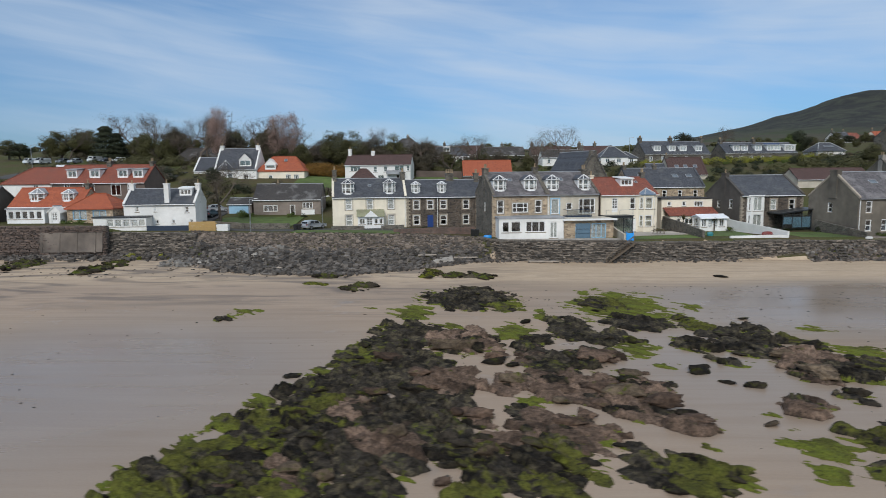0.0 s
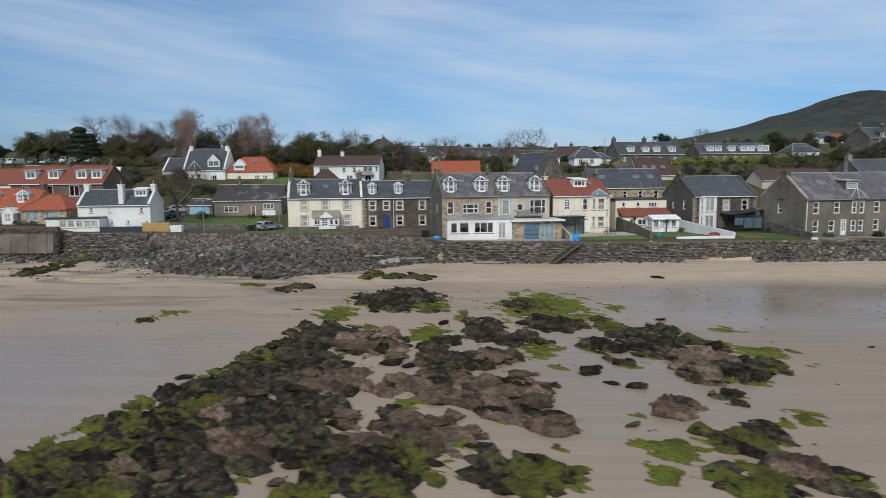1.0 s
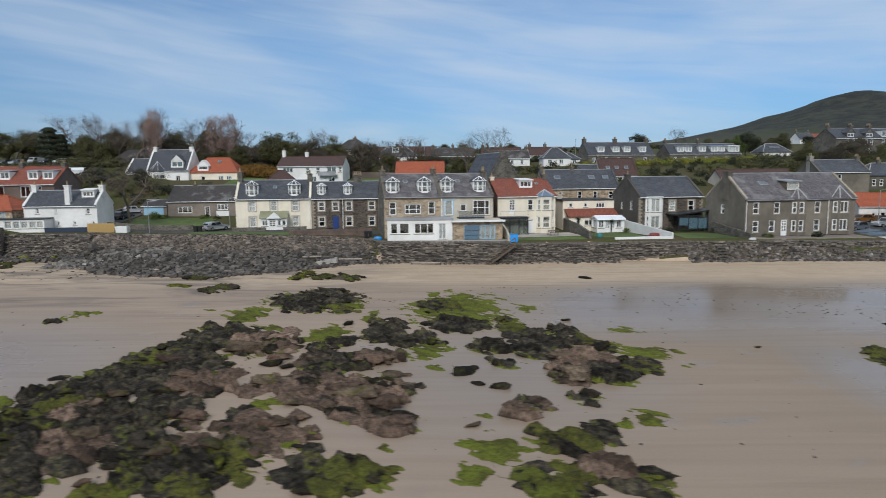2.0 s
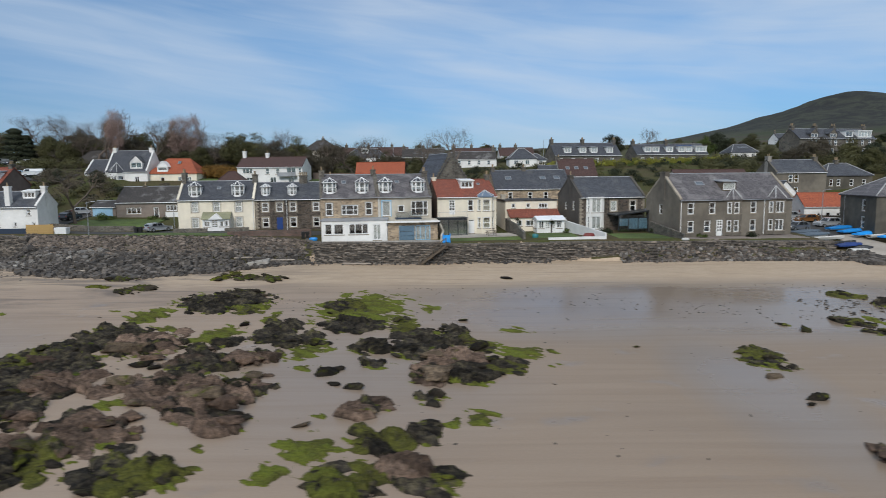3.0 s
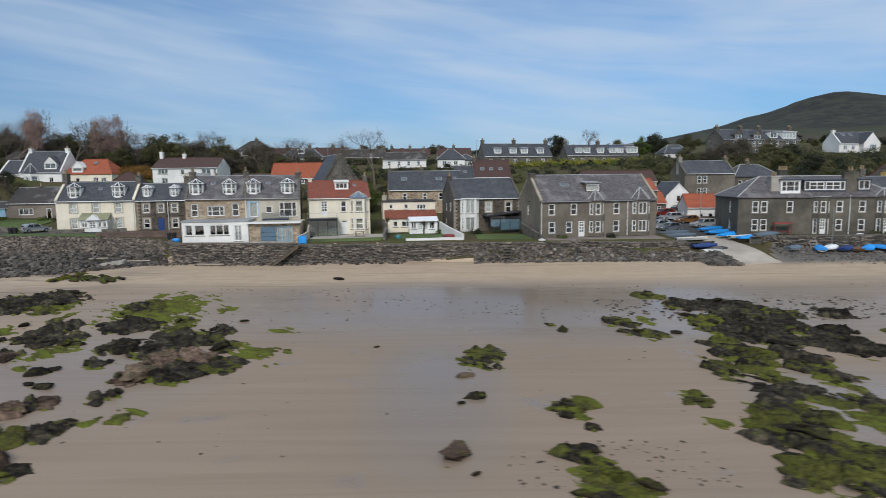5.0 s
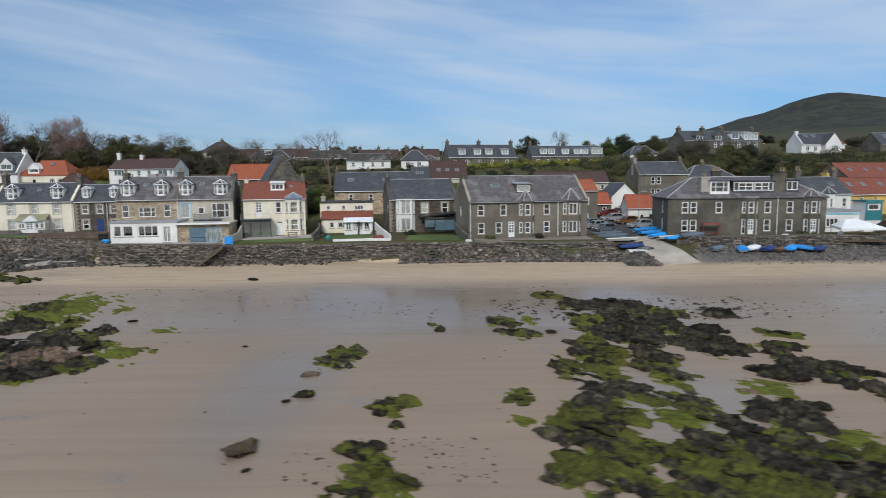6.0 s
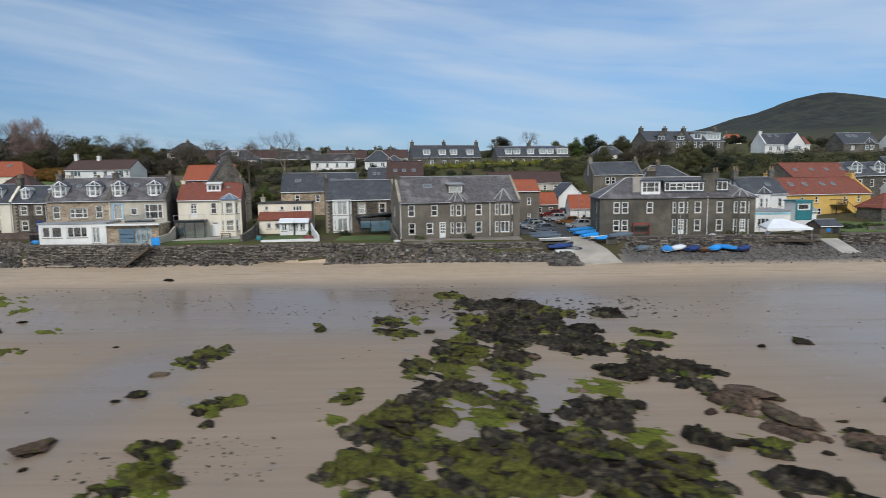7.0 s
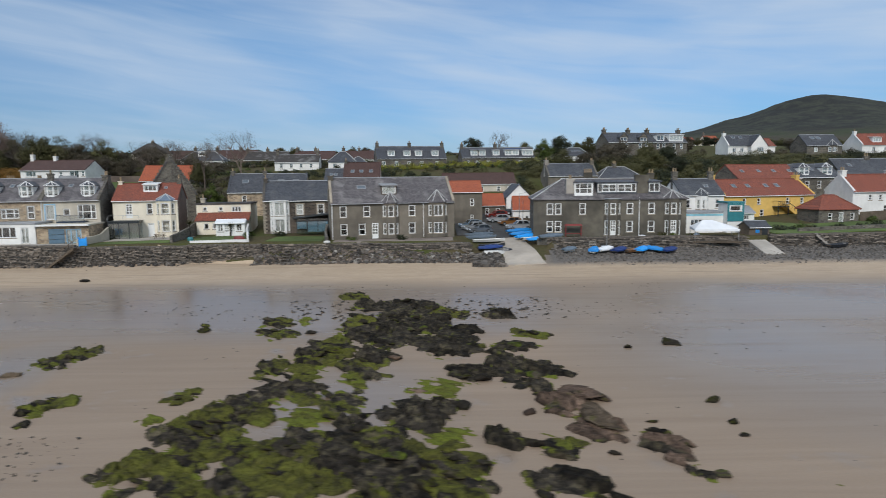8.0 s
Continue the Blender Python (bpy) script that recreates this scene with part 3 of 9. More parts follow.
def window_meshes(w, h, style, paint):
    """Painted timber frame with its bars, and the glass, about the middle of the sill."""
    key = (round(w, 2), round(h, 2), style, paint.name)
    if key in CACHE:
        return CACHE[key]
    s, e = Shape(), 0.13
    a = -w / 2
    for x0, x1, z0, z1 in ((a, a + e, 0, h), (-a - e, -a, 0, h), (a + e, -a - e, 0, e), (a + e, -a - e, h - e, h)):
        s.box(x0, x1, 0.0, 0.09, z0, z1)
    inner = w - 2 * e
    bars = {"sash": ((), (0.5,)), "pair": ((0.5,), (0.5,)), "plain": ((), ()), "two": ((0.5,), ()), "three": ((0.3, 0.7), ()),
            "tri": ((0.25, 0.75), (0.5,)), "four": ((0.25, 0.5, 0.75), ()), "grid": ((0.5,), (0.33, 0.66)), "case": ((0.5,), (0.68,))}
    if style == "door":
        s.box(a + e, -a - e, 0.03, 0.07, e, h * 0.3)
        uprights, rails = (0.5,), (0.47, 0.64, 0.82)
    else:
        uprights, rails = bars[style]
    for u in uprights:
        s.box(a + e + inner * u - 0.055, a + e + inner * u + 0.055, 0.01, 0.08, e, h - e)
    for r in rails:
        s.box(a + e, -a - e, 0.015, 0.075, h * r - 0.05, h * r + 0.05)
    glass = Shape().box(a + e * 0.9, -a - e * 0.9, 0.045, 0.06, e * 0.9, h - e * 0.9).mesh("pane", GLASS)
    blind = Shape().box(a + e * 0.8, -a - e * 0.8, 0.16, 0.18, h * 0.04, h * 0.97).mesh("blind", BLIND)
    CACHE[key] = (s.mesh("window", paint), glass, blind)
    return CACHE[key]


def window(parent, m, w, h, style="sash", blind=False, paint=None, sill=True):
    """m: the middle of the opening's foot, on the wall's outer face, y into the wall."""
    fm, gm, bl = window_meshes(w, h, style, paint or PAINT)
    win = part("door" if style == "door" else "window", fm, None, parent, "", m @ pose(0, 0.08, 0))
    pane = part("pane", gm, None, win)
    pane.visible_shadow = False
    if blind:
        part("blind", bl, None, win, "pale drawn blind")
    if sill and style != "door":
        key = ("sill", round(w, 2))
        if key not in CACHE:
            CACHE[key] = Shape().box(-w / 2 - 0.1, w / 2 + 0.1, -0.12, 0.02, -0.12, 0.0).mesh("sill", QUOIN)
        part("sill", CACHE[key], None, win)
    return win


def chimney(parent, x, y, z0, z1, wx=0.9, wy=0.7, pots=2, material=None):
    s = Shape().box(x - wx / 2, x + wx / 2, y - wy / 2, y + wy / 2, z0, z1 - 0.2)
    s.box(x - wx / 2 - 0.08, x + wx / 2 + 0.08, y - wy / 2 - 0.08, y + wy / 2 + 0.08, z1 - 0.2, z1)
    c = part("chimney", s, material or GREYSTONE, parent)
    if "pot" not in CACHE:
        p = Shape().loft([[(r * math.cos(math.tau * i / 8), r * math.sin(math.tau * i / 8), z) for i in range(8)] for r, z in ((0.16, 0), (0.13, 0.1), (0.11, 0.5), (0.14, 0.55), (0.14, 0.62))])
        CACHE["pot"] = p.mesh("pot", CLAY)
    for k in range(pots):
        px = x + (k - (pots - 1) / 2) * wx / max(pots, 1) if wx >= wy else x
        py = y if wx >= wy else y + (k - (pots - 1) / 2) * wy / max(pots, 1)
        part("pot", CACHE["pot"], None, c, "", pose(px, py, z1))
    return c


class House:
    """A house in its own metres: x along the front from its left corner, y to the back, z up from the ground at the front."""

    def __init__(self, label, x, y, z, turn, w, d, h, rise, wall, roof, front=(), left=(), right=(), hip=0.0, skew=None, deep=1.5,
                 name="house", category="house", group="", eaves=0.28, ends=None, gable_front=False, paint=None):
        self.w, self.d, self.h, self.rise, self.eaves = w, d, h, rise, eaves
        self.ob = thing(name, pose(x, y, z, 0, 0, turn), label, category, group)
        ends = ends or wall
        t = 0.35
        cut = lambda items: [(i[0], i[1], i[2], i[3]) for i in items]
        part("wall", Shape().panel(w, -deep, h, t, cut(front)), wall, self.ob)
        part("wall", Shape().panel(w, -deep, h, t, (), lambda a, b, c: (a, d - b, c)), wall, self.ob)
        for items, side in ((left, 0), (right, 1)):
            fix = (lambda a, b, c: (b, a + t, c)) if side == 0 else (lambda a, b, c: (w - b, a + t, c))
            s = Shape().panel(d - 2 * t, -deep, h, t, [(i[0] - t, i[1], i[2], i[3]) for i in items], fix)
            if rise and not hip and not gable_front:
                x0, x1 = (0, t) if side == 0 else (w - t, w)
                s.solid([(x0, 0, h), (x0, d, h), (x0, d / 2, h + rise)], [(x1, 0, h), (x1, d, h), (x1, d / 2, h + rise)])
            part("wall", s, ends, self.ob)
        if gable_front and rise:
            for y0, y1 in ((0, t), (d - t, d)):
                part("gable", Shape().solid([(0, y0, h), (w, y0, h), (w / 2, y0, h + rise)], [(0, y1, h), (w, y1, h), (w / 2, y1, h + rise)]), wall, self.ob)
        # Unseen room floors and partition, coloured dark in place of indoor shade.
        part("floor", Shape().box(t, w - t, t, d - t, -0.3, 0.02), ROOMSHADE, self.ob)
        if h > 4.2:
            part("floor", Shape().box(t, w - t, t, d - t, h * 0.5 - 0.15, h * 0.5 + 0.1), ROOMSHADE, self.ob)
        part("partition", Shape().box(t, w - t, min(3.2, d * 0.5), min(3.2, d * 0.5) + 0.12, 0.05, h - 0.05), ROOMSHADE, self.ob)
        self.slope = rise / (d / 2) if rise else 0.0
        self.build_roof(roof, hip, skew, gable_front)
        for i in front:
            window(self.ob, pose(i[0] + i[2] / 2, 0, i[1]), i[2], i[3], i[4] if len(i) > 4 else "sash", len(i) > 5 and i[5], paint)
        for i in left:
            window(self.ob, pose(0, i[0] + i[2] / 2, i[1], 0, 0, -90), i[2], i[3], i[4] if len(i) > 4 else "sash", len(i) > 5 and i[5], paint)
        for i in right:
            window(self.ob, pose(w, i[0] + i[2] / 2, i[1], 0, 0, 90), i[2], i[3], i[4] if len(i) > 4 else "sash", len(i) > 5 and i[5], paint)

    def build_roof(self, roof, hip, skew, gable_front):
        w, d, h, r, e, th = self.w, self.d, self.h, self.rise, self.eaves, 0.16
        s = Shape()
        if not r:
            s.box(-0.15, w + 0.15, -0.15, d + 0.15, h, h + 0.22)
            part("roof", s, roof, self.ob)
            return
        if hip:
            k = e * r / (d / 2)
            low = [(-e, -e, h - k), (w + e, -e, h - k), (w + e, d + e, h - k), (-e, d + e, h - k)]
            under = [(x, y, z - 0.14) for x, y, z in low]
            a, b = (hip, d / 2, h + r), (w - hip, d / 2, h + r)
            s.face(*under[::-1])
            for i in range(4):
                s.face(under[i], under[(i + 1) % 4], low[(i + 1) % 4], low[i])
            s.face(low[0], low[1], b, a).face(low[2], low[3], a, b).face(low[1], low[2], b).face(low[3], low[0], a)
            part("roof", s, roof, self.ob)
            line = Shape()
            for p, q in ((low[0], a), (low[1], b), (low[2], b), (low[3], a), (a, b)):
                line.rod((p[0], p[1], p[2] + 0.03), (q[0], q[1], q[2] + 0.03), 0.09, None, 6)
            part("ridge", line, PALELEAD if roof in (SLATE, OLDSLATE) else roof, self.ob)
            return
        if gable_front:
            k = r / (w / 2)
            for sx in (0, 1):
                fx = (lambda a: a) if sx == 0 else (lambda a: w - a)
                ring = [(fx(-e), h - e * k), (fx(w / 2), h + r), (fx(w / 2), h + r + th), (fx(-e), h - e * k + th)]
                s.solid([(x, -0.15, z) for x, z in ring], [(x, d + 0.15, z) for x, z in ring])
            part("roof", s, roof, self.ob)
            part("ridge", Shape().rod((w / 2, -0.16, h + r + th), (w / 2, d + 0.16, h + r + th), 0.1, None, 6), LEAD, self.ob)
            return
        k, g = self.slope, -0.02 if skew else 0.12
        for sy in (0, 1):
            fy = (lambda a: a) if sy == 0 else (lambda a: d - a)
            ring = [(fy(-e), h - e * k), (fy(d / 2), h + r), (fy(d / 2), h + r + th), (fy(-e), h - e * k + th)]
            s.solid([(-g, y, z) for y, z in ring], [(w + g, y, z) for y, z in ring])
        part("roof", s, roof, self.ob)
        part("ridge", Shape().rod((-g, d / 2, h + r + th), (w + g, d / 2, h + r + th), 0.1, None, 6), LEAD if roof in (SLATE, OLDSLATE, DARKTILE) else roof, self.ob)
        if skew:
            for x0 in (-0.06, w - 0.32):
                c = Shape()
                for sy in (0, 1):
                    fy = (lambda a: a) if sy == 0 else (lambda a: d - a)
                    ring = [(fy(-e * 0.6), h - e * 0.6 * k), (fy(d / 2), h + r), (fy(d / 2), h + r + 0.32), (fy(-e * 0.6), h - e * 0.6 * k + 0.32)]
                    c.solid([(x0, y, z) for y, z in ring], [(x0 + 0.38, y, z) for y, z in ring])
                part("skew", c, skew, self.ob)
        part("gutter", Shape().rod((-g, -e - 0.06, h - e * k + 0.02), (w + g, -e - 0.06, h - e * k + 0.02), 0.07, None, 6), STEEL if roof in (OLDSLATE,) else PAINT, self.ob)

    def top(self, y):
        return self.h + self.slope * min(y, self.d - y) + 0.16

    def stack(self, x, wx=0.9, wy=0.7, up=1.3, pots=2, material=None, y=None):
        y = self.d / 2 if y is None else y
        chimney(self.ob, x, y, self.h - 0.2, self.top(self.d / 2) + up, wx, wy, pots, material)

    def dormer(self, x, w=1.5, h=1.35, y=0.5, kind="canted", roof=None, wall=None, style="sash", blind=False, lift=0.15):
        """A window that stands out of the front slope, its face at y."""
        z = self.top(y) + lift
        back = min(self.d / 2, y + (h + lift) / max(self.slope, 0.2) + 0.3)
        roof, wall = roof or (SLATE if kind == "canted" else LEAD), wall or PAINT
        if kind == "canted":
            c = w * 0.28
            plan = [(x - w / 2, y + c), (x - w / 2 + c, y), (x + w / 2 - c, y), (x + w / 2, y + c)]
            dm = part("dormer", Shape().prism([*plan, (x + w / 2, back), (x - w / 2, back)], z - 0.5, z), wall, self.ob)
            part("cheek", Shape().box(x - w / 2, x + w / 2, y + c + 0.25, back, z, z + h), wall, dm)
            window(dm, pose(x, y - 0.08, z), w - 2 * c, h, style, blind, None, False)
            side = math.hypot(c, c)
            window(dm, pose(x - w / 2 + c / 2, y + c / 2, z, 0, 0, -45) @ pose(0, -0.08, 0), side, h, "sash", False, None, False)
            window(dm, pose(x + w / 2 - c / 2, y + c / 2, z, 0, 0, 45) @ pose(0, -0.08, 0), side, h, "sash", False, None, False)
            e = 0.12
            low = [(x - w / 2 - e, y + c), (x - w / 2 + c - e * 0.4, y - e), (x + w / 2 - c + e * 0.4, y - e), (x + w / 2 + e, y + c), (x + w / 2 + e, back + 0.6), (x - w / 2 - e, back + 0.6)]
            s, peak, rear = Shape(), (x, y + w * 0.42, z + h + w * 0.36), (x, back + 1.2, z + h + w * 0.36)
            lo = [(a, b, z + h) for a, b in low]
            s.face(*[(a, b, z + h - 0.1) for a, b in low][::-1])
            for i in range(6):
                j = (i + 1) % 6
                s.face((*low[i], z + h - 0.1), (*low[j], z + h - 0.1), lo[j], lo[i])
            s.face(lo[0], lo[1], peak).face(lo[1], lo[2], peak).face(lo[2], lo[3], peak).face(lo[3], lo[4], rear, peak).face(lo[5], lo[0], peak, rear).face(lo[4], lo[5], rear)
            part("dormer_roof", s, roof, dm)
            edge = Shape()
            for p, q in ((lo[0], peak), (lo[1], peak), (lo[2], peak), (lo[3], peak), (lo[0], lo[1]), (lo[1], lo[2]), (lo[2], lo[3])):
                edge.rod(p, q, 0.06, None, 5)
            part("trim", edge, PAINT, dm)
        elif kind == "gable":
            dm = part("dormer", Shape().panel(w, z - 0.5, z + h, 0.15, [(0.15, z, w - 0.3, h - 0.15)], lambda a, b, c: (x - w / 2 + a, y + b, c)), wall, self.ob)
            part("cheek", Shape().box(x - w / 2, x - w / 2 + 0.12, y + 0.15, back, z - 0.4, z + h), wall, dm)
            part("cheek", Shape().box(x + w / 2 - 0.12, x + w / 2, y + 0.15, back, z - 0.4, z + h), wall, dm)
            up = w * 0.5
            part("gable", Shape().solid([(x - w / 2, y, z + h), (x + w / 2, y, z + h), (x, y, z + h + up)], [(x - w / 2, y + 0.15, z + h), (x + w / 2, y + 0.15, z + h), (x, y + 0.15, z + h + up)]), wall, dm)
            s = Shape()
            for q in (-1, 1):
                ring = [(x + q * (w / 2 + 0.2), z + h - 0.2), (x, z + h + up), (x, z + h + up + 0.12), (x + q * (w / 2 + 0.2), z + h - 0.08)]
                s.solid([(a, y - 0.15, c) for a, c in ring], [(a, back + 1.0, c) for a, c in ring])
            part("dormer_roof", s, roof, dm)
            window(dm, pose(x, y, z), w - 0.3, h - 0.15, style, blind, None, False)
        else:
            dm = part("dormer", Shape().panel(w, z - 0.6, z + h, 0.15, [(0.12, z, w - 0.24, h - 0.1)], lambda a, b, c: (x - w / 2 + a, y + b, c)), wall, self.ob)
            part("cheek", Shape().box(x - w / 2, x - w / 2 + 0.12, y + 0.15, back, z - 0.4, z + h), wall, dm)
            part("cheek", Shape().box(x + w / 2 - 0.12, x + w / 2, y + 0.15, back, z - 0.4, z + h), wall, dm)
            part("dormer_roof", Shape().solid([(x - w / 2 - 0.15, y - 0.18, z + h), (x + w / 2 + 0.15, y - 0.18, z + h), (x + w / 2 + 0.15, back + 0.5, z + h + 0.25), (x - w / 2 - 0.15, back + 0.5, z + h + 0.25)],
                                              [(x - w / 2 - 0.15, y - 0.18, z + h + 0.16), (x + w / 2 + 0.15, y - 0.18, z + h + 0.16), (x + w / 2 + 0.15, back + 0.5, z + h + 0.4), (x - w / 2 - 0.15, back + 0.5, z + h + 0.4)]), roof, dm)
            window(dm, pose(x, y, z), w - 0.24, h - 0.1, style, blind, None, False)
        return dm

    def skylight(self, x, y, w=0.8, length=1.0):
        a = math.degrees(math.atan(self.slope))
        m = pose(x, y, self.top(y), a, 0, 0)
        s = Shape()
        for x0, x1, y0, y1 in ((-w / 2, w / 2, 0, 0.09), (-w / 2, w / 2, length - 0.09, length), (-w / 2, -w / 2 + 0.09, 0.09, length - 0.09), (w / 2 - 0.09, w / 2, 0.09, length - 0.09)):
            s.box(x0, x1, y0, y1, -0.02, 0.1)
        sk = part("skylight", s, LEAD, self.ob, "", m)
        part("pane", Shape().box(-w / 2 + 0.09, w / 2 - 0.09, 0.09, length - 0.09, 0.03, 0.05), SKYPANE, sk)
        return sk

    def bay(self, x, w, out, z0, z1, wall, roof=None, floors=((0.9, 1.7),), style="sash", door=False, blind=False, peak=0.9, flat=False):
        """A canted bay; floors: sill and height of the windows of each storey."""
        c = out
        faces = (((x - w / 2, 0), (x - w / 2 + c, -out)), ((x - w / 2 + c, -out), (x + w / 2 - c, -out)), ((x + w / 2 - c, -out), (x + w / 2, 0)))
        b = None
        for k, (p, q) in enumerate(faces):
            length, a = math.hypot(q[0] - p[0], q[1] - p[1]), math.atan2(q[1] - p[1], q[0] - p[0])
            gap = 0.18 if k != 1 else 0.22
            holes = [(gap, z, length - 2 * gap, hh) for z, hh in floors]
            at = pose(p[0], p[1], 0, 0, 0, math.degrees(a))
            face = part("bay_window" if b is None else "bay_side", Shape().panel(length, z0, z1, 0.2, holes), wall, self.ob if b is None else b, "", at if b is None else b.matrix_basis.inverted() @ at)
            b = b or face
            for n, (z, hh) in enumerate(floors):
                st = "door" if door and n == 0 and k == 1 else (style if k == 1 else "sash")
                window(self.ob, at @ pose(length / 2, 0, z), length - 2 * gap, hh, st, blind and k == 1, None, True)
        e = 0.14
        plan = [(x - w / 2 - e, 0.0), (x - w / 2 + c - e * 0.4, -out - e), (x + w / 2 - c + e * 0.4, -out - e), (x + w / 2 + e, 0.0)]
        s = Shape().prism(plan, z1, z1 + 0.16)
        if not flat:
            lo, top = [(a, d, z1 + 0.16) for a, d in plan], (x, 0.45, z1 + 0.16 + peak)
            s.face(lo[0], lo[1], top).face(lo[1], lo[2], top).face(lo[2], lo[3], top).face(lo[3], lo[0], top)
        cap = part("bay_roof", s, roof or LEAD, self.ob)
        if not flat:
            line = Shape()
            for p in lo:
                line.rod(p, top, 0.07, None, 5)
            part("hip_line", line, PALELEAD, cap)

    def quoins(self, material, right=True, both=True):
        """Dressed stones up the front corners."""
        z, k, me = 0.0, 0, {}
        for long in (0, 1):
            wl = 0.62 if long else 0.36
            me[long] = Shape().box(0, wl, -0.03, 0.30, 0.015, 0.285).mesh("quoin", material)
        while z < self.h - 0.3:
            part("quoin", me[k % 2], None, self.ob, "", pose(-0.02, 0, z))
            part("quoin", me[k % 2], None, self.ob, "", pose(self.w + 0.02, 0, z) @ Matrix.Scale(-1, 4, (1, 0, 0)))
            z, k = z + 0.3, k + 1

    def surrounds(self, items, material, e=0.2):
        for i in items:
            x, z, w, h = i[:4]
            s = Shape().box(x - e, x, -0.03, 0.1, z - 0.14, z + h + e).box(x + w, x + w + e, -0.03, 0.1, z - 0.14, z + h + e).box(x, x + w, -0.03, 0.1, z + h, z + h + e)
            part("surround", s, material, self.ob)

    def pipe(self, x, z0=0.0, z1=None):
        part("drainpipe", Shape().rod((x, -0.12, z0), (x, -0.12, z1 or self.h), 0.055, None, 6), PAINT, self.ob)


SKYPANE = surface("skylight_glass", (0.16, 0.19, 0.22), (0.13, 0.155, 0.18), 1.0, 0.06, 0.0)


# ---- the ground: one sheet from the sand to the far hills ----
SHORE_X = (-400, -80, -53, -52, -42, -36, -25, -12, -4, 3, 7, 14, 25, 40, 52, 62, 81, 83.5, 92.5, 95, 160, 400)
SHORE_FOOT = (92.7, 92.7, 92.7, 94.5, 94.3, 86, 78.5, 77, 81, 85.5, 86.6, 85.5, 85.5, 86.5, 85.4, 85.4, 86.2, 83, 83, 88.5, 88.7, 88.7)
SHORE_HEAD = (93.2, 93.2, 93.2, 95, 94.8, 93.5, 93, 93, 93, 91, 87.2, 86.0, 86.0, 87.0, 88.4, 88.8, 89.8, 103, 103, 89, 89.2, 89.2)
TERRACE_X = (-400, -75, -58, -52, -40, -30, -19, -5, 8, 30, 50, 62, 84, 95, 112, 135, 160, 400)
TERRACE_Z = (6.5, 6.4, 6.3, 5.1, 5.0, 4.7, 4.7, 4.45, 4.1, 4.1, 4.2, 4.0, 3.9, 3.9, 4.0, 4.3, 5.0, 6.0)
RISE_Y = (100, 108, 118, 126, 138, 150, 165, 190, 215, 260, 320, 400, 700, 1200, 2000, 4800)
RISE_Z = (0, 0.3, 1.6, 2.4, 5.4, 7.8, 9.6, 13.0, 14.6, 18.0, 21.0, 23.0, 36.0, 60.0, 80.0, 80.0)


def ground_z(x, y):
    """Height of the ground; takes arrays."""
    x, y = np.asarray(x, float), np.asarray(y, float)
    beach = np.interp(y, (-60, 10, 52, 74, 90), (-1.2, -0.05, 0.0, 1.0, 1.45)) + 0.05 * np.sin(x * 0.21 + 0.3 * y) * np.sin(y * 0.17)
    beach = beach + np.interp(x, (88, 96), (0, 1.25)) * np.interp(y, (79.5, 87.5), (0, 1))
    foot, head = np.interp(x, SHORE_X, SHORE_FOOT), np.interp(x, SHORE_X, SHORE_HEAD)
    s = np.clip((y - foot) / (head - foot), 0, 1)
    land = np.interp(x, TERRACE_X, TERRACE_Z) + np.interp(y, RISE_Y, RISE_Z) + np.interp(x, (112, 145), (0, 1.9)) * np.interp(y, (120, 185), (0, 1))
    land = land + np.where(y > 130, 1.2 * np.sin(x * 0.035 + 1.0) * np.sin(y * 0.03), 0) * np.clip((y - 130) / 60, 0, 1)
    d = np.hypot(np.where(x > 1330, (x - 1330) * 0.7, x - 1330), (y - 2050) * 0.8)
    land = land + 82 * np.exp(-(np.sqrt(d ** 2 + 4900) - 70) / 190) + 110 * np.exp(-((d / 390) ** 2) / 2)
    land = land + 4 * np.exp(-((d / 330) ** 2)) * (np.sin(x * 0.031 + 0.6 * np.sin(y * 0.013)) + 0.6 * np.sin(x * 0.083 + y * 0.021)) * np.clip(d / 200, 0.15, 1)
    land = land + np.where(y > 900, 8 * np.sin(x * 0.004 + 2) * np.sin(y * 0.003), 0)
    land = land - 3.2 * np.exp(-(((x - 115) / 16) ** 4) - ((y - 146) / 10) ** 2)
    return beach * (1 - s) + land * s


def steps(*runs):
    out = []
    for a, b, gap in runs:
        out += list(np.arange(a, b, gap))
    return np.array(out + [runs[-1][1]])


def make_ground():
    xs = steps((-4500, -900, 300), (-900, -200, 50), (-200, -80, 6), (-80, 170, 1.0), (170, 300, 6), (300, 800, 40), (800, 2000, 30), (2000, 4500, 250))
    ys = steps((-1500, -60, 120), (-60, 10, 5), (10, 74, 0.8), (74, 106, 0.4), (106, 220, 2.5), (220, 420, 10), (420, 1500, 50), (1500, 2600, 30), (2600, 4700, 150))
    gx, gy = np.meshgrid(xs, ys)
    gz = ground_z(gx, gy)
    cols = len(xs)
    verts = np.column_stack((gx.ravel(), gy.ravel(), gz.ravel()))
    r, c = np.meshgrid(np.arange(len(ys) - 1), np.arange(cols - 1), indexing="ij")
    k = (r * cols + c).ravel()
    quads = np.column_stack((k, k + 1, k + cols + 1, k + cols))
    me = bpy.data.meshes.new("ground")
    me.from_pydata(verts.tolist(), [], quads.tolist())
    me.materials.append(SAND)
    me.materials.append(HILL)
    mx, my = (gx[:-1, :-1] + gx[1:, 1:]).ravel() / 2, (gy[:-1, :-1] + gy[1:, 1:]).ravel() / 2
    inland = my > (np.interp(mx, SHORE_X, SHORE_FOOT) + 0.3)
    me.polygons.foreach_set("material_index", inland.astype(np.int32))
    me.shade_smooth()
    me.update()
    return tagged(new("ground", me), "tidal sand beach rising to grassy slopes and a far hill", "ground", "", "structure")


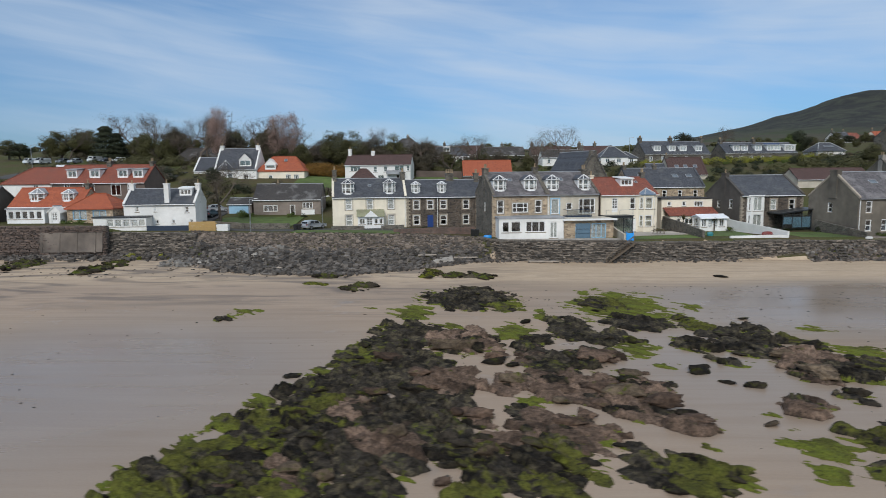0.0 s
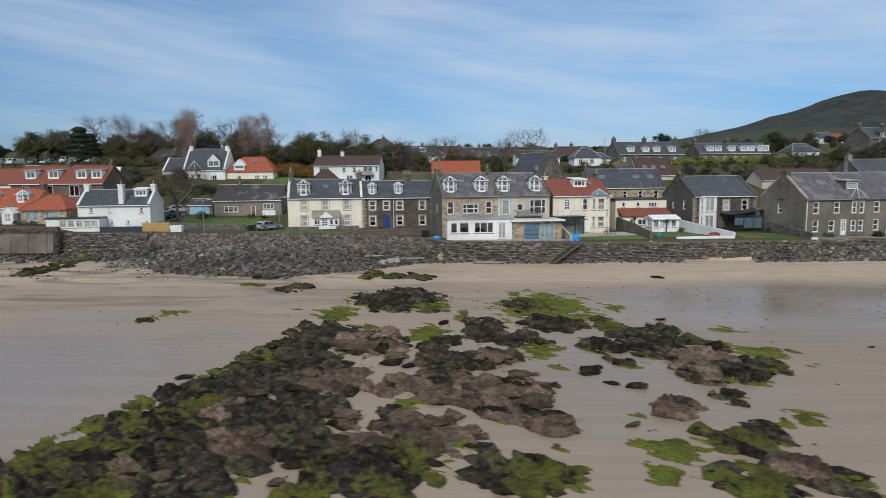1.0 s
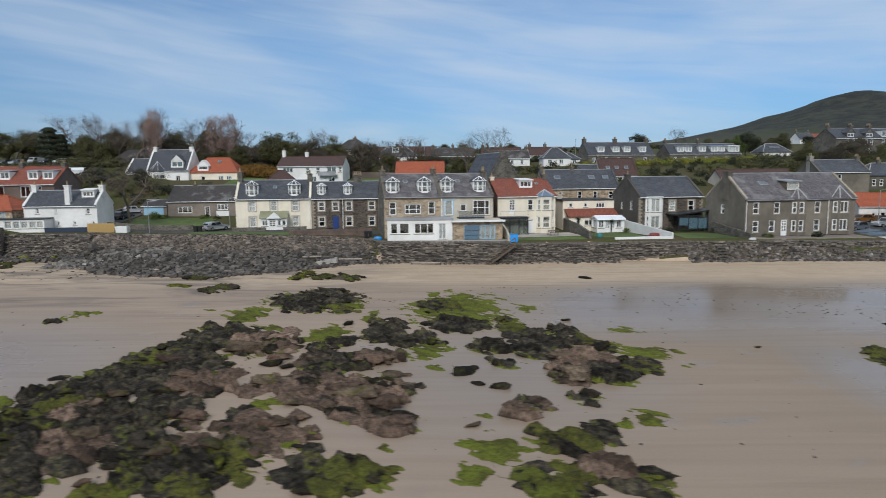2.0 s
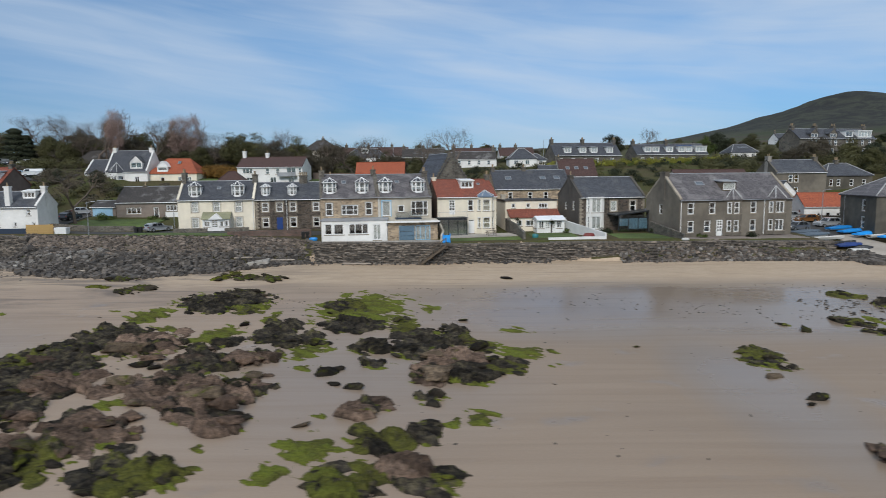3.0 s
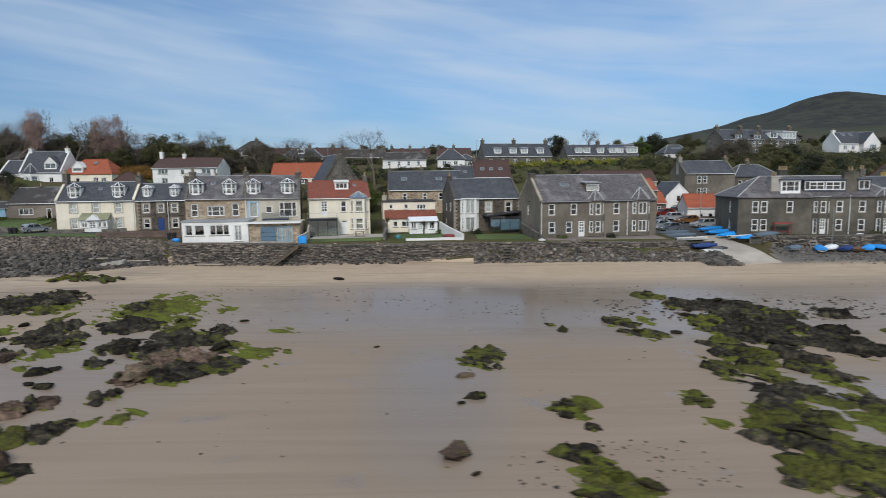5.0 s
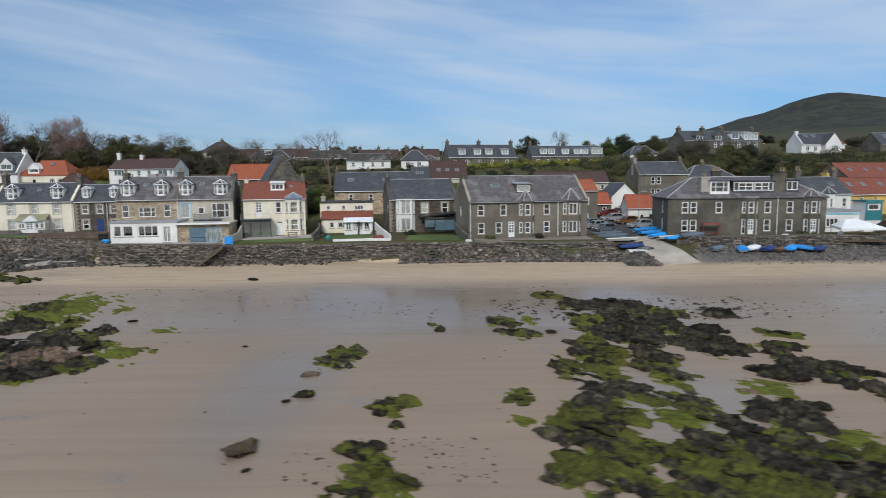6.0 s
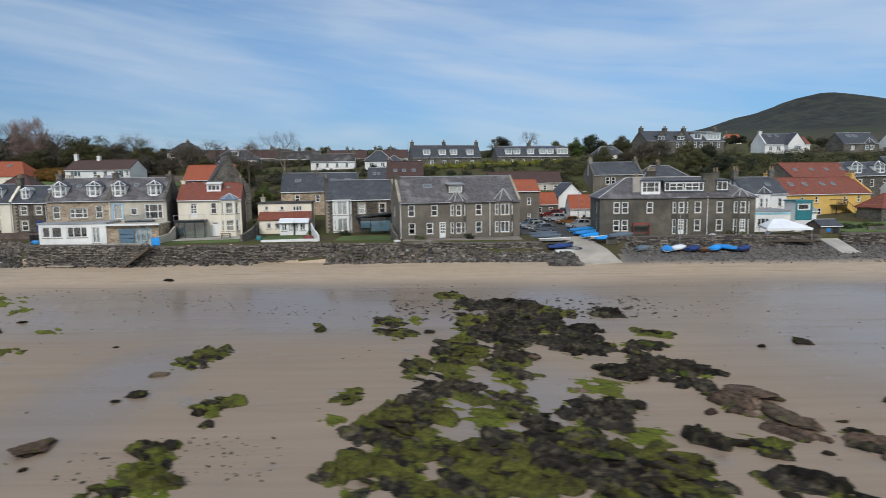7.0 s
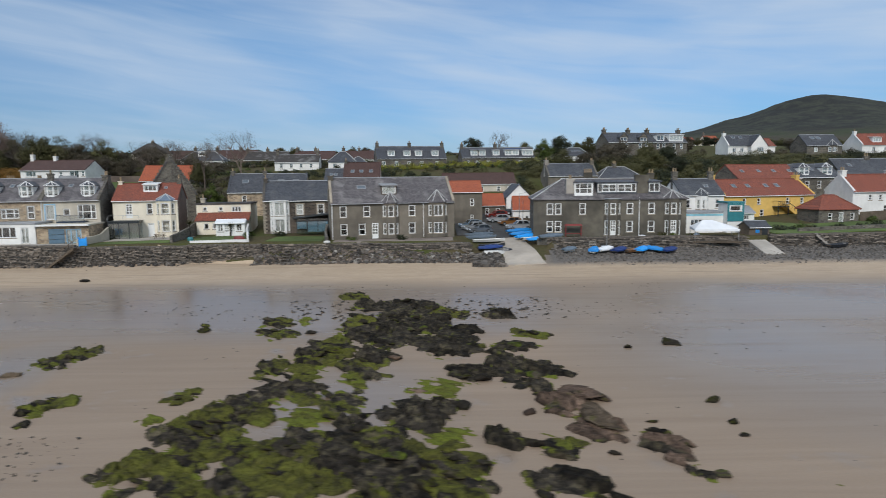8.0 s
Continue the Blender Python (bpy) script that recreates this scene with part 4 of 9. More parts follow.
make_ground()


def sheet(name, plan, material, label, category="ground", lift=0.03, cell=1.0, thick=0.12):
    """A patch that lies on the ground: plan is (x0, x1, y0, y1) or a band between two lines (x, y0, y1)."""
    s = Shape()
    for i in range(len(plan) - 1):
        (xa, a0, a1), (xb, b0, b1) = plan[i], plan[i + 1]
        nx, ny = max(1, int(abs(xb - xa) / cell)), max(1, int(max(a1 - a0, b1 - b0) / cell))
        for p in range(nx):
            for q in range(ny):
                pts = []
                for u, v in ((p, q), (p + 1, q), (p + 1, q + 1), (p, q + 1)):
                    f, g = u / nx, v / ny
                    x = xa + (xb - xa) * f
                    y0, y1 = a0 + (b0 - a0) * f, a1 + (b1 - a1) * f
                    y = y0 + (y1 - y0) * g
                    pts.append((x, y, float(ground_z(x, y)) + lift))
                s.face(*pts)
    me = s.mesh(name, material)
    ob = tagged(new(name, me), label, category, "", "structure")
    mod = ob.modifiers.new("thick", "SOLIDIFY")
    mod.thickness, mod.offset = thick, -1
    return ob


# ---- houses along the shore ----
def row(z, h, w, style, *xs, blind=False):
    return [(x - w / 2, z, w, h, style, blind) for x in xs]


# white cottages and the red-roofed terrace
House("dark rendered house end beside the red-roofed cottage", -84.5, 95.5, 6.2, 4, 10.5, 8, 3.4, 2.6, DARKRENDER, OLDSLATE, row(1.0, 1.3, 1.0, "sash", 3, 7))
h = House("stone cottage with orange pantile roof and two dormers", -71.6, 98.0, 6.35, 3, 11.4, 7.5, 2.7, 2.8, SANDSTONE, PANTILE, row(0.5, 1.6, 1.2, "sash", 9.3, blind=True), name="cottage")
h.dormer(3.7, 2.5, 1.2, 0.7, "canted", LEAD, style="two"); h.dormer(8.9, 2.0, 1.2, 0.7, "canted", LEAD, style="two")
h.stack(11.0, 0.7, 0.9, 0.7, 1)
House("lean-to timber sunroom with white glazing bars", -70.6, 95.9, 6.3, 3, 6.0, 2.2, 2.3, 0, PAINT, LEAD, row(0.75, 1.35, 1.0, "plain", 0.65, 1.75, 2.85, 3.95, 5.1), name="sunroom", category="sunroom")
House("small white gabled porch of the cottage", -63.9, 96.2, 6.3, 3, 1.8, 2.3, 1.9, 0.8, WHITE, WHITE, row(0.1, 1.8, 0.9, "door", 0.9), gable_front=True, name="porch", category="porch")
h = House("low stone extension with hipped orange pantile roof", -61.6, 97.3, 6.3, 3, 7.4, 7.0, 2.5, 2.2, SANDSTONE, PANTILE, row(0.5, 1.55, 2.2, "two", 2.0, 5.2, blind=True), hip=2.8, paint=BLUEPAINT, name="cottage_extension", category="house")
h = House("two-storey brown rendered terrace with red pantile roof", -72.2, 110.0, 7.2, 1, 17.0, 8.5, 5.6, 3.1, BROWNRENDER, REDTILE,
          row(3.9, 1.5, 1.1, "two", 2.6) + row(3.2, 2.2, 2.2, "two", 6.6) + row(3.2, 2.0, 1.9, "two", 11.6) + row(3.7, 1.6, 0.9, "sash", 14.2) + row(0.6, 1.6, 1.6, "two", 12, 14.6), name="terrace", category="house")
for x in (3.2, 7.4, 12.6, 15.4):
    h.dormer(x, 1.9, 1.3, 0.9, "box", LEAD, style="two")
h.stack(8.6, 0.8, 1.1, 0.7); h.stack(16.6, 0.7, 1.0, 0.6)
House("white house with hipped red tile roof behind the terrace", -87, 117, 7.8, 2, 13, 9, 5.0, 3.0, WHITE, REDTILE, row(3.4, 1.2, 1.1, "two", 6.5, 10), hip=3.5)

h = House("white harled cottage with slate roof and white chimneys", -52.9, 98.6, 5.05, 7.5, 11.4, 6.6, 4.2, 2.3, WHITE, SLATE,
          row(2.9, 0.95, 0.6, "sash", 2.1) + row(2.9, 0.9, 0.35, "sash", 5.0) + row(2.7, 1.1, 0.7, "sash", 10.0) + row(0.9, 0.7, 0.5, "plain", 5.2, 7.8) + row(0.8, 0.8, 0.5, "plain", 10.7), name="cottage", skew=WHITE)
h.dormer(9.5, 2.0, 1.0, 1.6, "box", PAINT, style="three")
for x, y in ((0.35, None), (6.9, 0.4), (11.1, None)):
    h.stack(x, 0.75, 0.9, 0.9, 1, WHITE, y)
h = House("white lean-to conservatory with dark roof", -56.4, 95.7, 5.05, 6, 8.2, 3.6, 2.1, 0, WHITE, ANTHRACITE, row(0.7, 1.2, 1.15, "plain", 2.6, 3.85, 5.1, 6.35, 7.5, blind=True), name="conservatory", category="conservatory")
lone("garden_screen", Shape().box(0, 6.8, 0, 0.1, 0, 0.85), NAVY, "low navy painted board fence before the cottage", "fence", "", "", pose(-47.9, 96.0, 5.0, 0, 0, 6))


def board_fence(x, y, z, turn, length, height, material, label):
    f = thing("board_fence", pose(x, y, z, 0, 0, turn), label, "fence")
    me = Shape().box(0, 0.17, 0, 0.03, 0, height).mesh("board", material)
    for k in range(int(length / 0.185)):
        part("board", me, None, f, "", pose(k * 0.185, 0, 0))
    part("rail", Shape().box(0, length, 0.03, 0.08, height * 0.25, height * 0.33).box(0, length, 0.03, 0.08, height * 0.75, height * 0.83), material, f)


board_fence(-41.3, 96.6, 4.95, 4, 4.4, 1.5, PINE, "new yellow pine board fence beside the white cottage")
lone("skip_bin", Shape().solid([(0, 0, 0), (1.7, 0, 0), (1.7, 1.1, 0), (0, 1.1, 0)], [(-0.1, -0.1, 1.15), (1.8, -0.1, 1.15), (1.8, 1.2, 1.15), (-0.1, 1.2, 1.15)]), PAINT, "white painted storage bin beside the pine fence", "bin", "", "", pose(-36.9, 97.0, 4.75, 0, 0, 4))

# the slope behind
h = House("white house with steep slate roof and gabled dormer", -58.1, 150, 11.9, 2, 10.2, 9, 3.8, 5.0, WHITE, SLATE, row(0.9, 1.5, 1.1, "two", 2.2, 4.2, 7.6), skew=WHITE)
h.dormer(7.4, 3.0, 1.5, 0.4, "gable", SLATE, WHITE, "two"); h.stack(0.6, 0.8, 0.9, 0.7, 2, WHITE); h.stack(9.6, 0.8, 0.9, 0.7, 2, WHITE)
h.bay(2.6, 4.0, 1.2, 0, 3.4, WHITE, SLATE, ((0.9, 1.8),), "three", peak=2.4)
House("lower slate-roofed wing of the white house", -63.6, 150.6, 11.9, 2, 5.4, 8, 3.4, 3.2, WHITE, SLATE, row(0.9, 1.5, 1.2, "two", 2.0, 4.6), skew=WHITE)
h = House("cream bungalow with orange pantile roof", -48.0, 151.5, 12.0, 3, 11.6, 9, 3.3, 3.5, CREAM, PANTILE, row(0.9, 1.3, 1.3, "three", 7.6, 9.6) + row(0.1, 2.0, 1.0, "plain", 3.2), hip=3.0)
h.dormer(3.2, 2.6, 1.0, 0.2, "gable", PAINT, PAINT, "plain"); h.skylight(2.4, 2.6); h.skylight(6.5, 2.6)
House("white garden terrace wall below the bungalow", -50.5, 147.5, 9.0, 3, 10, 0.8, 3.0, 0, WHITE, CONCRETE, name="terrace_wall", category="wall")
h = House("grey-brown bungalow with dark tiled roof and picture window", -37.4, 116.4, 6.0, 6, 12.8, 9, 3.2, 2.8, GREYBRICK, DARKTILE,
          row(0.9, 1.25, 2.7, "three", 3.2) + row(0.05, 2.1, 1.0, "plain", 7.4) + row(1.4, 1.2, 2.0, "three", 10.3), name="bungalow")
h.stack(4.0, 0.6, 0.7, 0.2, 1)
part("panel", Shape().box(9.1, 11.6, -0.08, -0.01, -0.1, 1.2), PAINT, h.ob)
h = House("small garage with pale blue door and dark roof", -42.8, 117.2, 6.0, 6, 4.6, 6, 2.3, 1.0, GREYBRICK, DARKTILE, (), name="garage", category="garage")
part("garage_door", Shape().box(0.3, 4.0, -0.06, -0.01, 0, 2.1), BLUEPAINT, h.ob, "pale blue up-and-over door")
h = House("white two-storey house with brown-red roof on the slope", -26.2, 152.2, 11.8, -2, 16.4, 8.5, 4.6, 2.4, WHITE, BROWNTILE,
          row(3.0, 1.3, 2.6, "three", 2.6) + row(2.8, 1.4, 1.0, "sash", 7.6, 10.2) + row(2.6, 1.8, 2.4, "two", 13.6) + row(3.0, 1.3, 0.8, "sash", 15.8) + row(0.5, 1.6, 1.6, "two", 3, 9, 13.6))
h.stack(0.5, 0.8, 0.8, 1.5, 1, WHITE); h.stack(6.4, 0.8, 0.8, 1.0, 1, WHITE)
part("balcony", Shape().box(10.5, 15.0, -1.3, -0.02, 2.2, 2.35).box(10.5, 15.0, -1.3, -1.22, 2.35, 3.2), LEAD, h.ob)
House("hipped brown roof house behind the cream one", -19.5, 119.5, 6.2, 8, 6.0, 6.0, 6.4, 2.4, BUFF, BROWNTILE, hip=2.4)
House("orange pantile roof of a rendered barn", 3.3, 152, 11.2, 2, 12.1, 8.6, 2.4, 3.6, DARKRENDER, PANTILE, row(0.9, 1.0, 0.9, "two", 2.5, 5, 8))

# cream house with the porch
cream_win = row(3.1, 1.75, 1.1, "sash", 2.75, 6.3, 9.9, blind=True) + row(0.4, 1.75, 1.1, "sash", 2.75, 9.9, blind=True)
h = House("cream harled two-storey house with slate roof and dormers", -19.15, 102.4, 4.75, 10.5, 12.55, 8.6, 5.25, 2.95, CREAM, SLATE, cream_win, skew=CREAM)
h.surrounds(cream_win, BUFF)
h.dormer(2.7, 2.05, 1.75, 0.35); h.dormer(9.75, 2.05, 1.75, 0.35); h.skylight(6.4, 2.2, 0.6, 0.7)
h.stack(0.4, 0.7, 1.5, 1.5, 3); h.stack(12.3, 0.8, 1.5, 1.1, 3)
porch = part("porch", Shape().panel(4.3, 0, 2.0, 0.15, [(0.2, 0.7, 1.0, 1.0), (2.75, 0.7, 0.65, 1.0), (3.55, 0.7, 0.65, 1.0), (1.4, 0.05, 1.1, 1.9)], lambda a, b, c: (4.2 + a, -1.7 + b, c)), PAINT, h.ob, "white timber porch with lean-to slab roof")
part("porch_roof", Shape().solid([(4.0, -1.95, 1.95), (8.7, -1.95, 1.95), (8.7, -0.03, 3.0), (4.0, -0.03, 3.0)], [(4.0, -1.95, 2.07), (8.7, -1.95, 2.07), (8.7, -0.03, 3.12), (4.0, -0.03, 3.12)]), MOSSYROOF, porch)
part("pediment", Shape().solid([(5.2, -2.1, 1.95), (7.6, -2.1, 1.95), (6.4, -2.1, 2.95)], [(5.2, -1.0, 1.95), (7.6, -1.0, 1.95), (6.4, -1.0, 2.95)]), PAINT, porch)
for x, w, st in ((4.9, 1.0, "two"), (7.27, 0.65, "plain"), (8.07, 0.65, "plain")):
    window(h.ob, pose(x, -1.7, 0.7), w, 1.0, st)
window(h.ob, pose(6.15, -1.7, 0.05), 1.1, 1.9, "door")
part("wall", Shape().box(4.2, 4.35, -1.55, -0.01, 0, 2.0).box(8.35, 8.5, -1.55, -0.01, 0, 2.0), PAINT, porch)
h.pipe(12.3)

# dark stone house with the blue door
stone_win = row(3.2, 1.6, 1.1, "sash", 1.65, 4.05, 6.35, 10.3) + row(0.5, 1.7, 1.1, "sash", 1.65, 6.35, 10.3)
h = House("dark whinstone terrace house with pale quoins and blue door", -6.75, 104.9, 4.5, 8, 13.2, 8.2, 5.4, 2.7, DARKSTONE, SLATE, stone_win)
h.surrounds(stone_win, QUOIN); h.quoins(QUOIN)
part("door", Shape().box(3.55, 4.55, -0.07, 0.02, 0.0, 2.2), DEEPBLUE, h.ob, "deep blue panelled front door")
h.dormer(1.65, 1.5, 1.4, 0.6, "canted", LEAD); h.dormer(6.2, 1.5, 1.4, 0.6, "canted", LEAD)
h.stack(7.9, 1.4, 0.8, 1.2, 4); h.stack(12.7, 0.8, 1.4, 1.2, 3); h.pipe(5.3)

# the big pair, stone and render, with the seaward rooms
STON = row(3.5, 2.0, 1.05, "sash", 1.3, 7.3) + row(3.6, 1.5, 2.5, "tri", 4.4)
h = House("tawny stone half of a double villa with dormers", 7.3, 92.2, 4.15, 12, 8.7, 10.8, 6.3, 3.3, SANDSTONE, OLDSLATE, STON, ends=GREYSTONE, skew=GREYSTONE, left=[(4.2, 3.6, 0.8, 1.5, "sash")])
h.surrounds(STON, QUOIN, 0.16)
h.dormer(1.5, 2.0, 1.6, 0.6, style="sash"); h.dormer(6.4, 2.0, 1.6, 0.6, style="sash"); h.skylight(3.7, 3.0, 0.7, 0.9)
h.stack(0.3, 0.8, 1.3, 0.7, 2, GREYSTONE); h.stack(8.5, 0.8, 0.8, 0.8, 1, GREYSTONE)
BUFFW = row(3.3, 2.3, 1.3, "plain", 1.3, blind=True) + row(3.9, 1.1, 1.0, "plain", 3.6) + row(3.25, 2.35, 2.7, "tri", 6.5)
h = House("buff rendered half of a double villa with a balcony", 15.82, 94.0, 4.15, 12, 8.4, 10.8, 6.3, 3.3, BUFF, OLDSLATE, BUFFW, ends=GREYSTONE, skew=GREYSTONE)
h.dormer(1.3, 2.0, 1.6, 0.6, style="sash"); h.dormer(6.5, 2.0, 1.6, 0.6, style="sash"); h.skylight(3.4, 3.0, 0.7, 0.9)
h.stack(8.1, 0.9, 1.7, 0.5, 2)
part("window_trim", Shape().box(0.5, 0.65, -0.05, 0.03, 3.2, 5.75).box(1.95, 2.1, -0.05, 0.03, 3.2, 5.75).box(0.65, 1.95, -0.05, 0.03, 5.6, 5.75), BLUEPAINT, h.ob, "pale blue painted window surround")
bal = part("balcony", Shape().box(2.6, 6.6, -1.6, -0.02, 2.75, 3.05), NAVY, h.ob, "navy balcony with glass rail")
part("rail", Shape().box(2.6, 6.6, -1.6, -1.56, 3.95, 4.0).box(2.6, 2.64, -1.6, 0, 3.95, 4.0).box(6.56, 6.6, -1.6, 0, 3.95, 4.0).box(2.6, 2.64, -1.6, -1.56, 3.05, 3.95).box(4.6, 4.64, -1.6, -1.56, 3.05, 3.95).box(6.56, 6.6, -1.6, -1.56, 3.05, 3.95), NAVY, bal)
part("pane", Shape().box(2.66, 4.58, -1.59, -1.57, 3.1, 3.9).box(4.66, 6.54, -1.59, -1.57, 3.1, 3.9), GLASS, bal)
h.pipe(0.15, 2.6)
h = House("white flat-roofed sunroom facing the beach", 8.1, 88.7, 4.1, 5, 9.6, 4.6, 3.0, 0, WHITE, LEAD,
          row(1.0, 1.6, 1.1, "plain", 1.0) + row(1.0, 1.6, 1.5, "plain", 2.5) + row(1.0, 1.6, 2.9, "three", 5.4) + row(0.1, 2.4, 1.15, "two", 8.1, blind=True), name="sunroom", category="sunroom")
h = House("stone garden room with blue folding doors and flat roof", 17.75, 89.6, 4.0, 6, 7.4, 5.0, 2.75, 0, SANDSTONE, BUFF,
          row(0.08, 2.2, 2.3, "grid", 2.8, blind=True) + row(0.08, 2.2, 2.2, "three", 5.2, blind=True), name="garden_room", category="sunroom", paint=BLUEPAINT)
part("fascia", Shape().box(-0.3, 7.7, -0.75, -0.16, 2.76, 3.0), PAINT, h.ob)
part("shutter", Shape().box(1.7, 3.9, -0.06, -0.01, 0.12, 0.72).box(1.7, 3.9, -0.06, -0.01, 0.8, 1.4).box(1.7, 3.9, -0.06, -0.01, 1.48, 2.2), BLUEGREY, h.ob)
lone("blue_gate", Shape().box(0, 0.12, 0, 0.12, 0, 1.35).box(0.98, 1.1, 0, 0.12, 0, 1.35).box(0.12, 0.98, 0.03, 0.09, 0.1, 1.15), TARP, "bright blue gate at the head of the timber stair", "gate", "", "", pose(25.9, 86.2, 4.0, 0, 0, 8))

# stone chapel gable behind
h = House("old rubble stone chapel with dark slate roof", 23.4, 113.2, 4.8, 24, 8.4, 11, 6.2, 6.7, GREYSTONE, SLATE, (), gable_front=True, name="chapel", category="chapel")
for k in range(12):
    for q in (-1, 1):
        x, z = 4.2 + q * 4.2 * (1 - k / 12), 6.2 + 6.7 * k / 12
        part("crow_step", Shape().box(x - 0.24, x + 0.24, -0.06, 0.40, z - 0.1, z + 0.55), GREYSTONE, h.ob)
part("finial", Shape().box(3.5, 4.9, -0.1, 0.5, 12.0, 13.1), GREYSTONE, h.ob)

# cream house with the red roof
redw = row(3.2, 2.3, 1.0, "door", 2.4) + row(3.7, 1.85, 0.95, "sash", 5.5) + row(0.05, 2.25, 1.0, "plain", 5.6)
h = House("cream harled house with red tiled roof and bay windows", 24.95, 97.9, 4.15, 13, 9.8, 9.2, 6.05, 2.6, CREAM, REDTILE, redw, ends=REDSTONE)
h.bay(8.0, 3.1, 0.7, 0, 5.9, CREAM, BLUELEAD, ((0.85, 1.85), (3.7, 1.85)), peak=1.0)
h.dormer(5.4, 2.2, 1.05, 2.0, "box", PAINT, style="three"); h.skylight(7.6, 2.9, 0.5, 0.6)
h.stack(0.3, 0.6, 0.8, 0.4, 1, CREAM); h.stack(9.5, 0.7, 0.8, 0.8, 2, GREYSTONE)
part("door", Shape().box(5.12, 6.08, -0.05, -0.005, 0.05, 2.05), PAINT, h.ob, "white front door")
glassbox = thing("glass_room", pose(25.2, 95.5, 4.1, 0, 0, 13), "dark framed glass garden room with terrace above", "sunroom")
gs = Shape()
for x in (0, 1.5, 3.0, 4.5):
    gs.box(x, x + 0.12, 0, 0.12, 0, 2.5)
part("post", gs.box(0, 4.62, 0, 0.12, 2.5, 2.75).box(0, 0.12, 0.12, 2.6, 2.5, 2.75).box(4.5, 4.62, 0.12, 2.6, 2.5, 2.75), ANTHRACITE, glassbox)
part("roof", Shape().box(-0.1, 4.72, -0.1, 2.5, 2.76, 2.9), ANTHRACITE, glassbox)
for x in (0.14, 1.64, 3.14):
    part("pane", Shape().box(x, x + 1.34, 0.05, 0.07, 0.05, 2.48), GLASS, glassbox)
part("pane", Shape().box(4.54, 4.56, 0.14, 2.5, 0.05, 2.48).box(0.05, 0.07, 0.14, 2.5, 0.05, 2.48), GLASS, glassbox)
part("rail", Shape().box(0, 4.6, 0.02, 0.05, 3.75, 3.8).box(0, 0.04, 0, 0.04, 2.9, 3.75).box(2.3, 2.34, 0, 0.04, 2.9, 3.75).box(4.56, 4.6, 0, 0.04, 2.9, 3.75), STEEL, glassbox)

# long slate house and the low one before it
h = House("stone house with long slate roof and skylights", 35.7, 121, 6.4, 7, 15.4, 8.5, 4.6, 3.5, SANDSTONE, SLATE, row(2.4, 1.5, 0.9, "sash", 3.2, 7.2, 10.4, 13.6) + row(0.3, 1.5, 0.9, "sash", 13.8), skew=SLATE)
h.stack(0.4, 0.7, 0.9, 0.6, 2, GREYSTONE); h.stack(6.8, 0.8, 0.7, 0.6, 1, GREYSTONE)
h.skylight(3.2, 1.9, 1.2, 1.0); h.skylight(10.3, 1.9, 1.2, 1.0); h.skylight(13.2, 1.9, 1.2, 1.0)
h = House("cream flat-roofed house with red lean-to roof", 36.3, 103.4, 4.2, 8, 9.0, 7.0, 5.0, 0, CREAM, DARKTILE, row(3.85, 0.75, 0.7, "plain", 1.4, 4.0) + row(3.7, 0.9, 1.6, "three", 6.6))
lean = part("lean_to", Shape().panel(8.4, 0, 2.3, 0.15, [(1.2, 0.9, 0.8, 1.0), (2.6, 0.9, 1.6, 1.0)], lambda a, b, c: (0.4 + a, -2.2 + b, c)), CREAM, h.ob, "cream lean-to with red roof")
part("lean_to_roof", Shape().solid([(0.2, -2.45, 2.3), (9.0, -2.45, 2.3), (9.0, -0.02, 3.5), (0.2, -0.02, 3.5)], [(0.2, -2.45, 2.44), (9.0, -2.45, 2.44), (9.0, -0.02, 3.64), (0.2, -0.02, 3.64)]), REDTILE, lean)
part("wall", Shape().box(0.4, 0.55, -2.05, -0.01, 0, 2.3), CREAM, lean)
window(h.ob, pose(2.0, -2.2, 0.9), 0.8, 1.0, "plain"); window(h.ob, pose(3.8, -2.2, 0.9), 1.6, 1.0, "two")
h.stack(0.4, 0.7, 0.9, 0.9, 1, BUFF)
c = House("white conservatory with polycarbonate roof", 41.1, 98.9, 4.2, 8, 4.6, 2.6, 2.1, 0.35, PAINT, CANVAS, row(0.15, 1.8, 0.8, "door", 1.75, 2.65, blind=True) + row(0.7, 1.3, 0.9, "two", 0.7, 3.7), name="conservatory", category="conservatory", left=[(0.6, 0.7, 1.8, 1.3, "three")], deep=0.4)

# dark stone house with the glazed annexe
dk = row(3.1, 1.75, 1.1, "sash", 6.0, blind=True) + row(3.1, 1.75, 1.1, "sash", 9.5)
h = House("dark whinstone house with dressed quoins and slate roof", 48.4, 101.0, 4.3, 12, 11.6, 9.6, 5.55, 3.1, DARKSTONE, SLATE, dk, ends=DARKRENDER, skew=DARKRENDER,
          left=[(2.2, 3.3, 0.9, 1.5, "sash"), (5.6, 3.3, 0.8, 1.2, "sash"), (5.8, 0.9, 0.8, 1.0, "sash")])
h.surrounds(dk, QUOIN); h.quoins(QUOIN)
h.stack(0.3, 0.7, 1.1, 0.45, 1, DARKRENDER)
h.bay(2.7, 3.2, 0.55, 0, 5.4, WHITE, PAINT, ((0.3, 2.1), (3.0, 2.3)), "two", blind=True, flat=True)
ann = thing("glazed_annexe", h.ob.matrix_basis @ pose(5.4, -3.1, 0), "dark framed glazed annexe with sloping roof", "sunroom")
part("roof", Shape().solid([(-0.5, -0.15, 2.55), (6.2, -0.15, 3.25), (6.2, 3.08, 3.25), (-0.5, 3.08, 2.55)], [(-0.5, -0.15, 2.75), (6.2, -0.15, 3.45), (6.2, 3.08, 3.45), (-0.5, 3.08, 2.75)]), ANTHRACITE, ann)
ps = Shape()
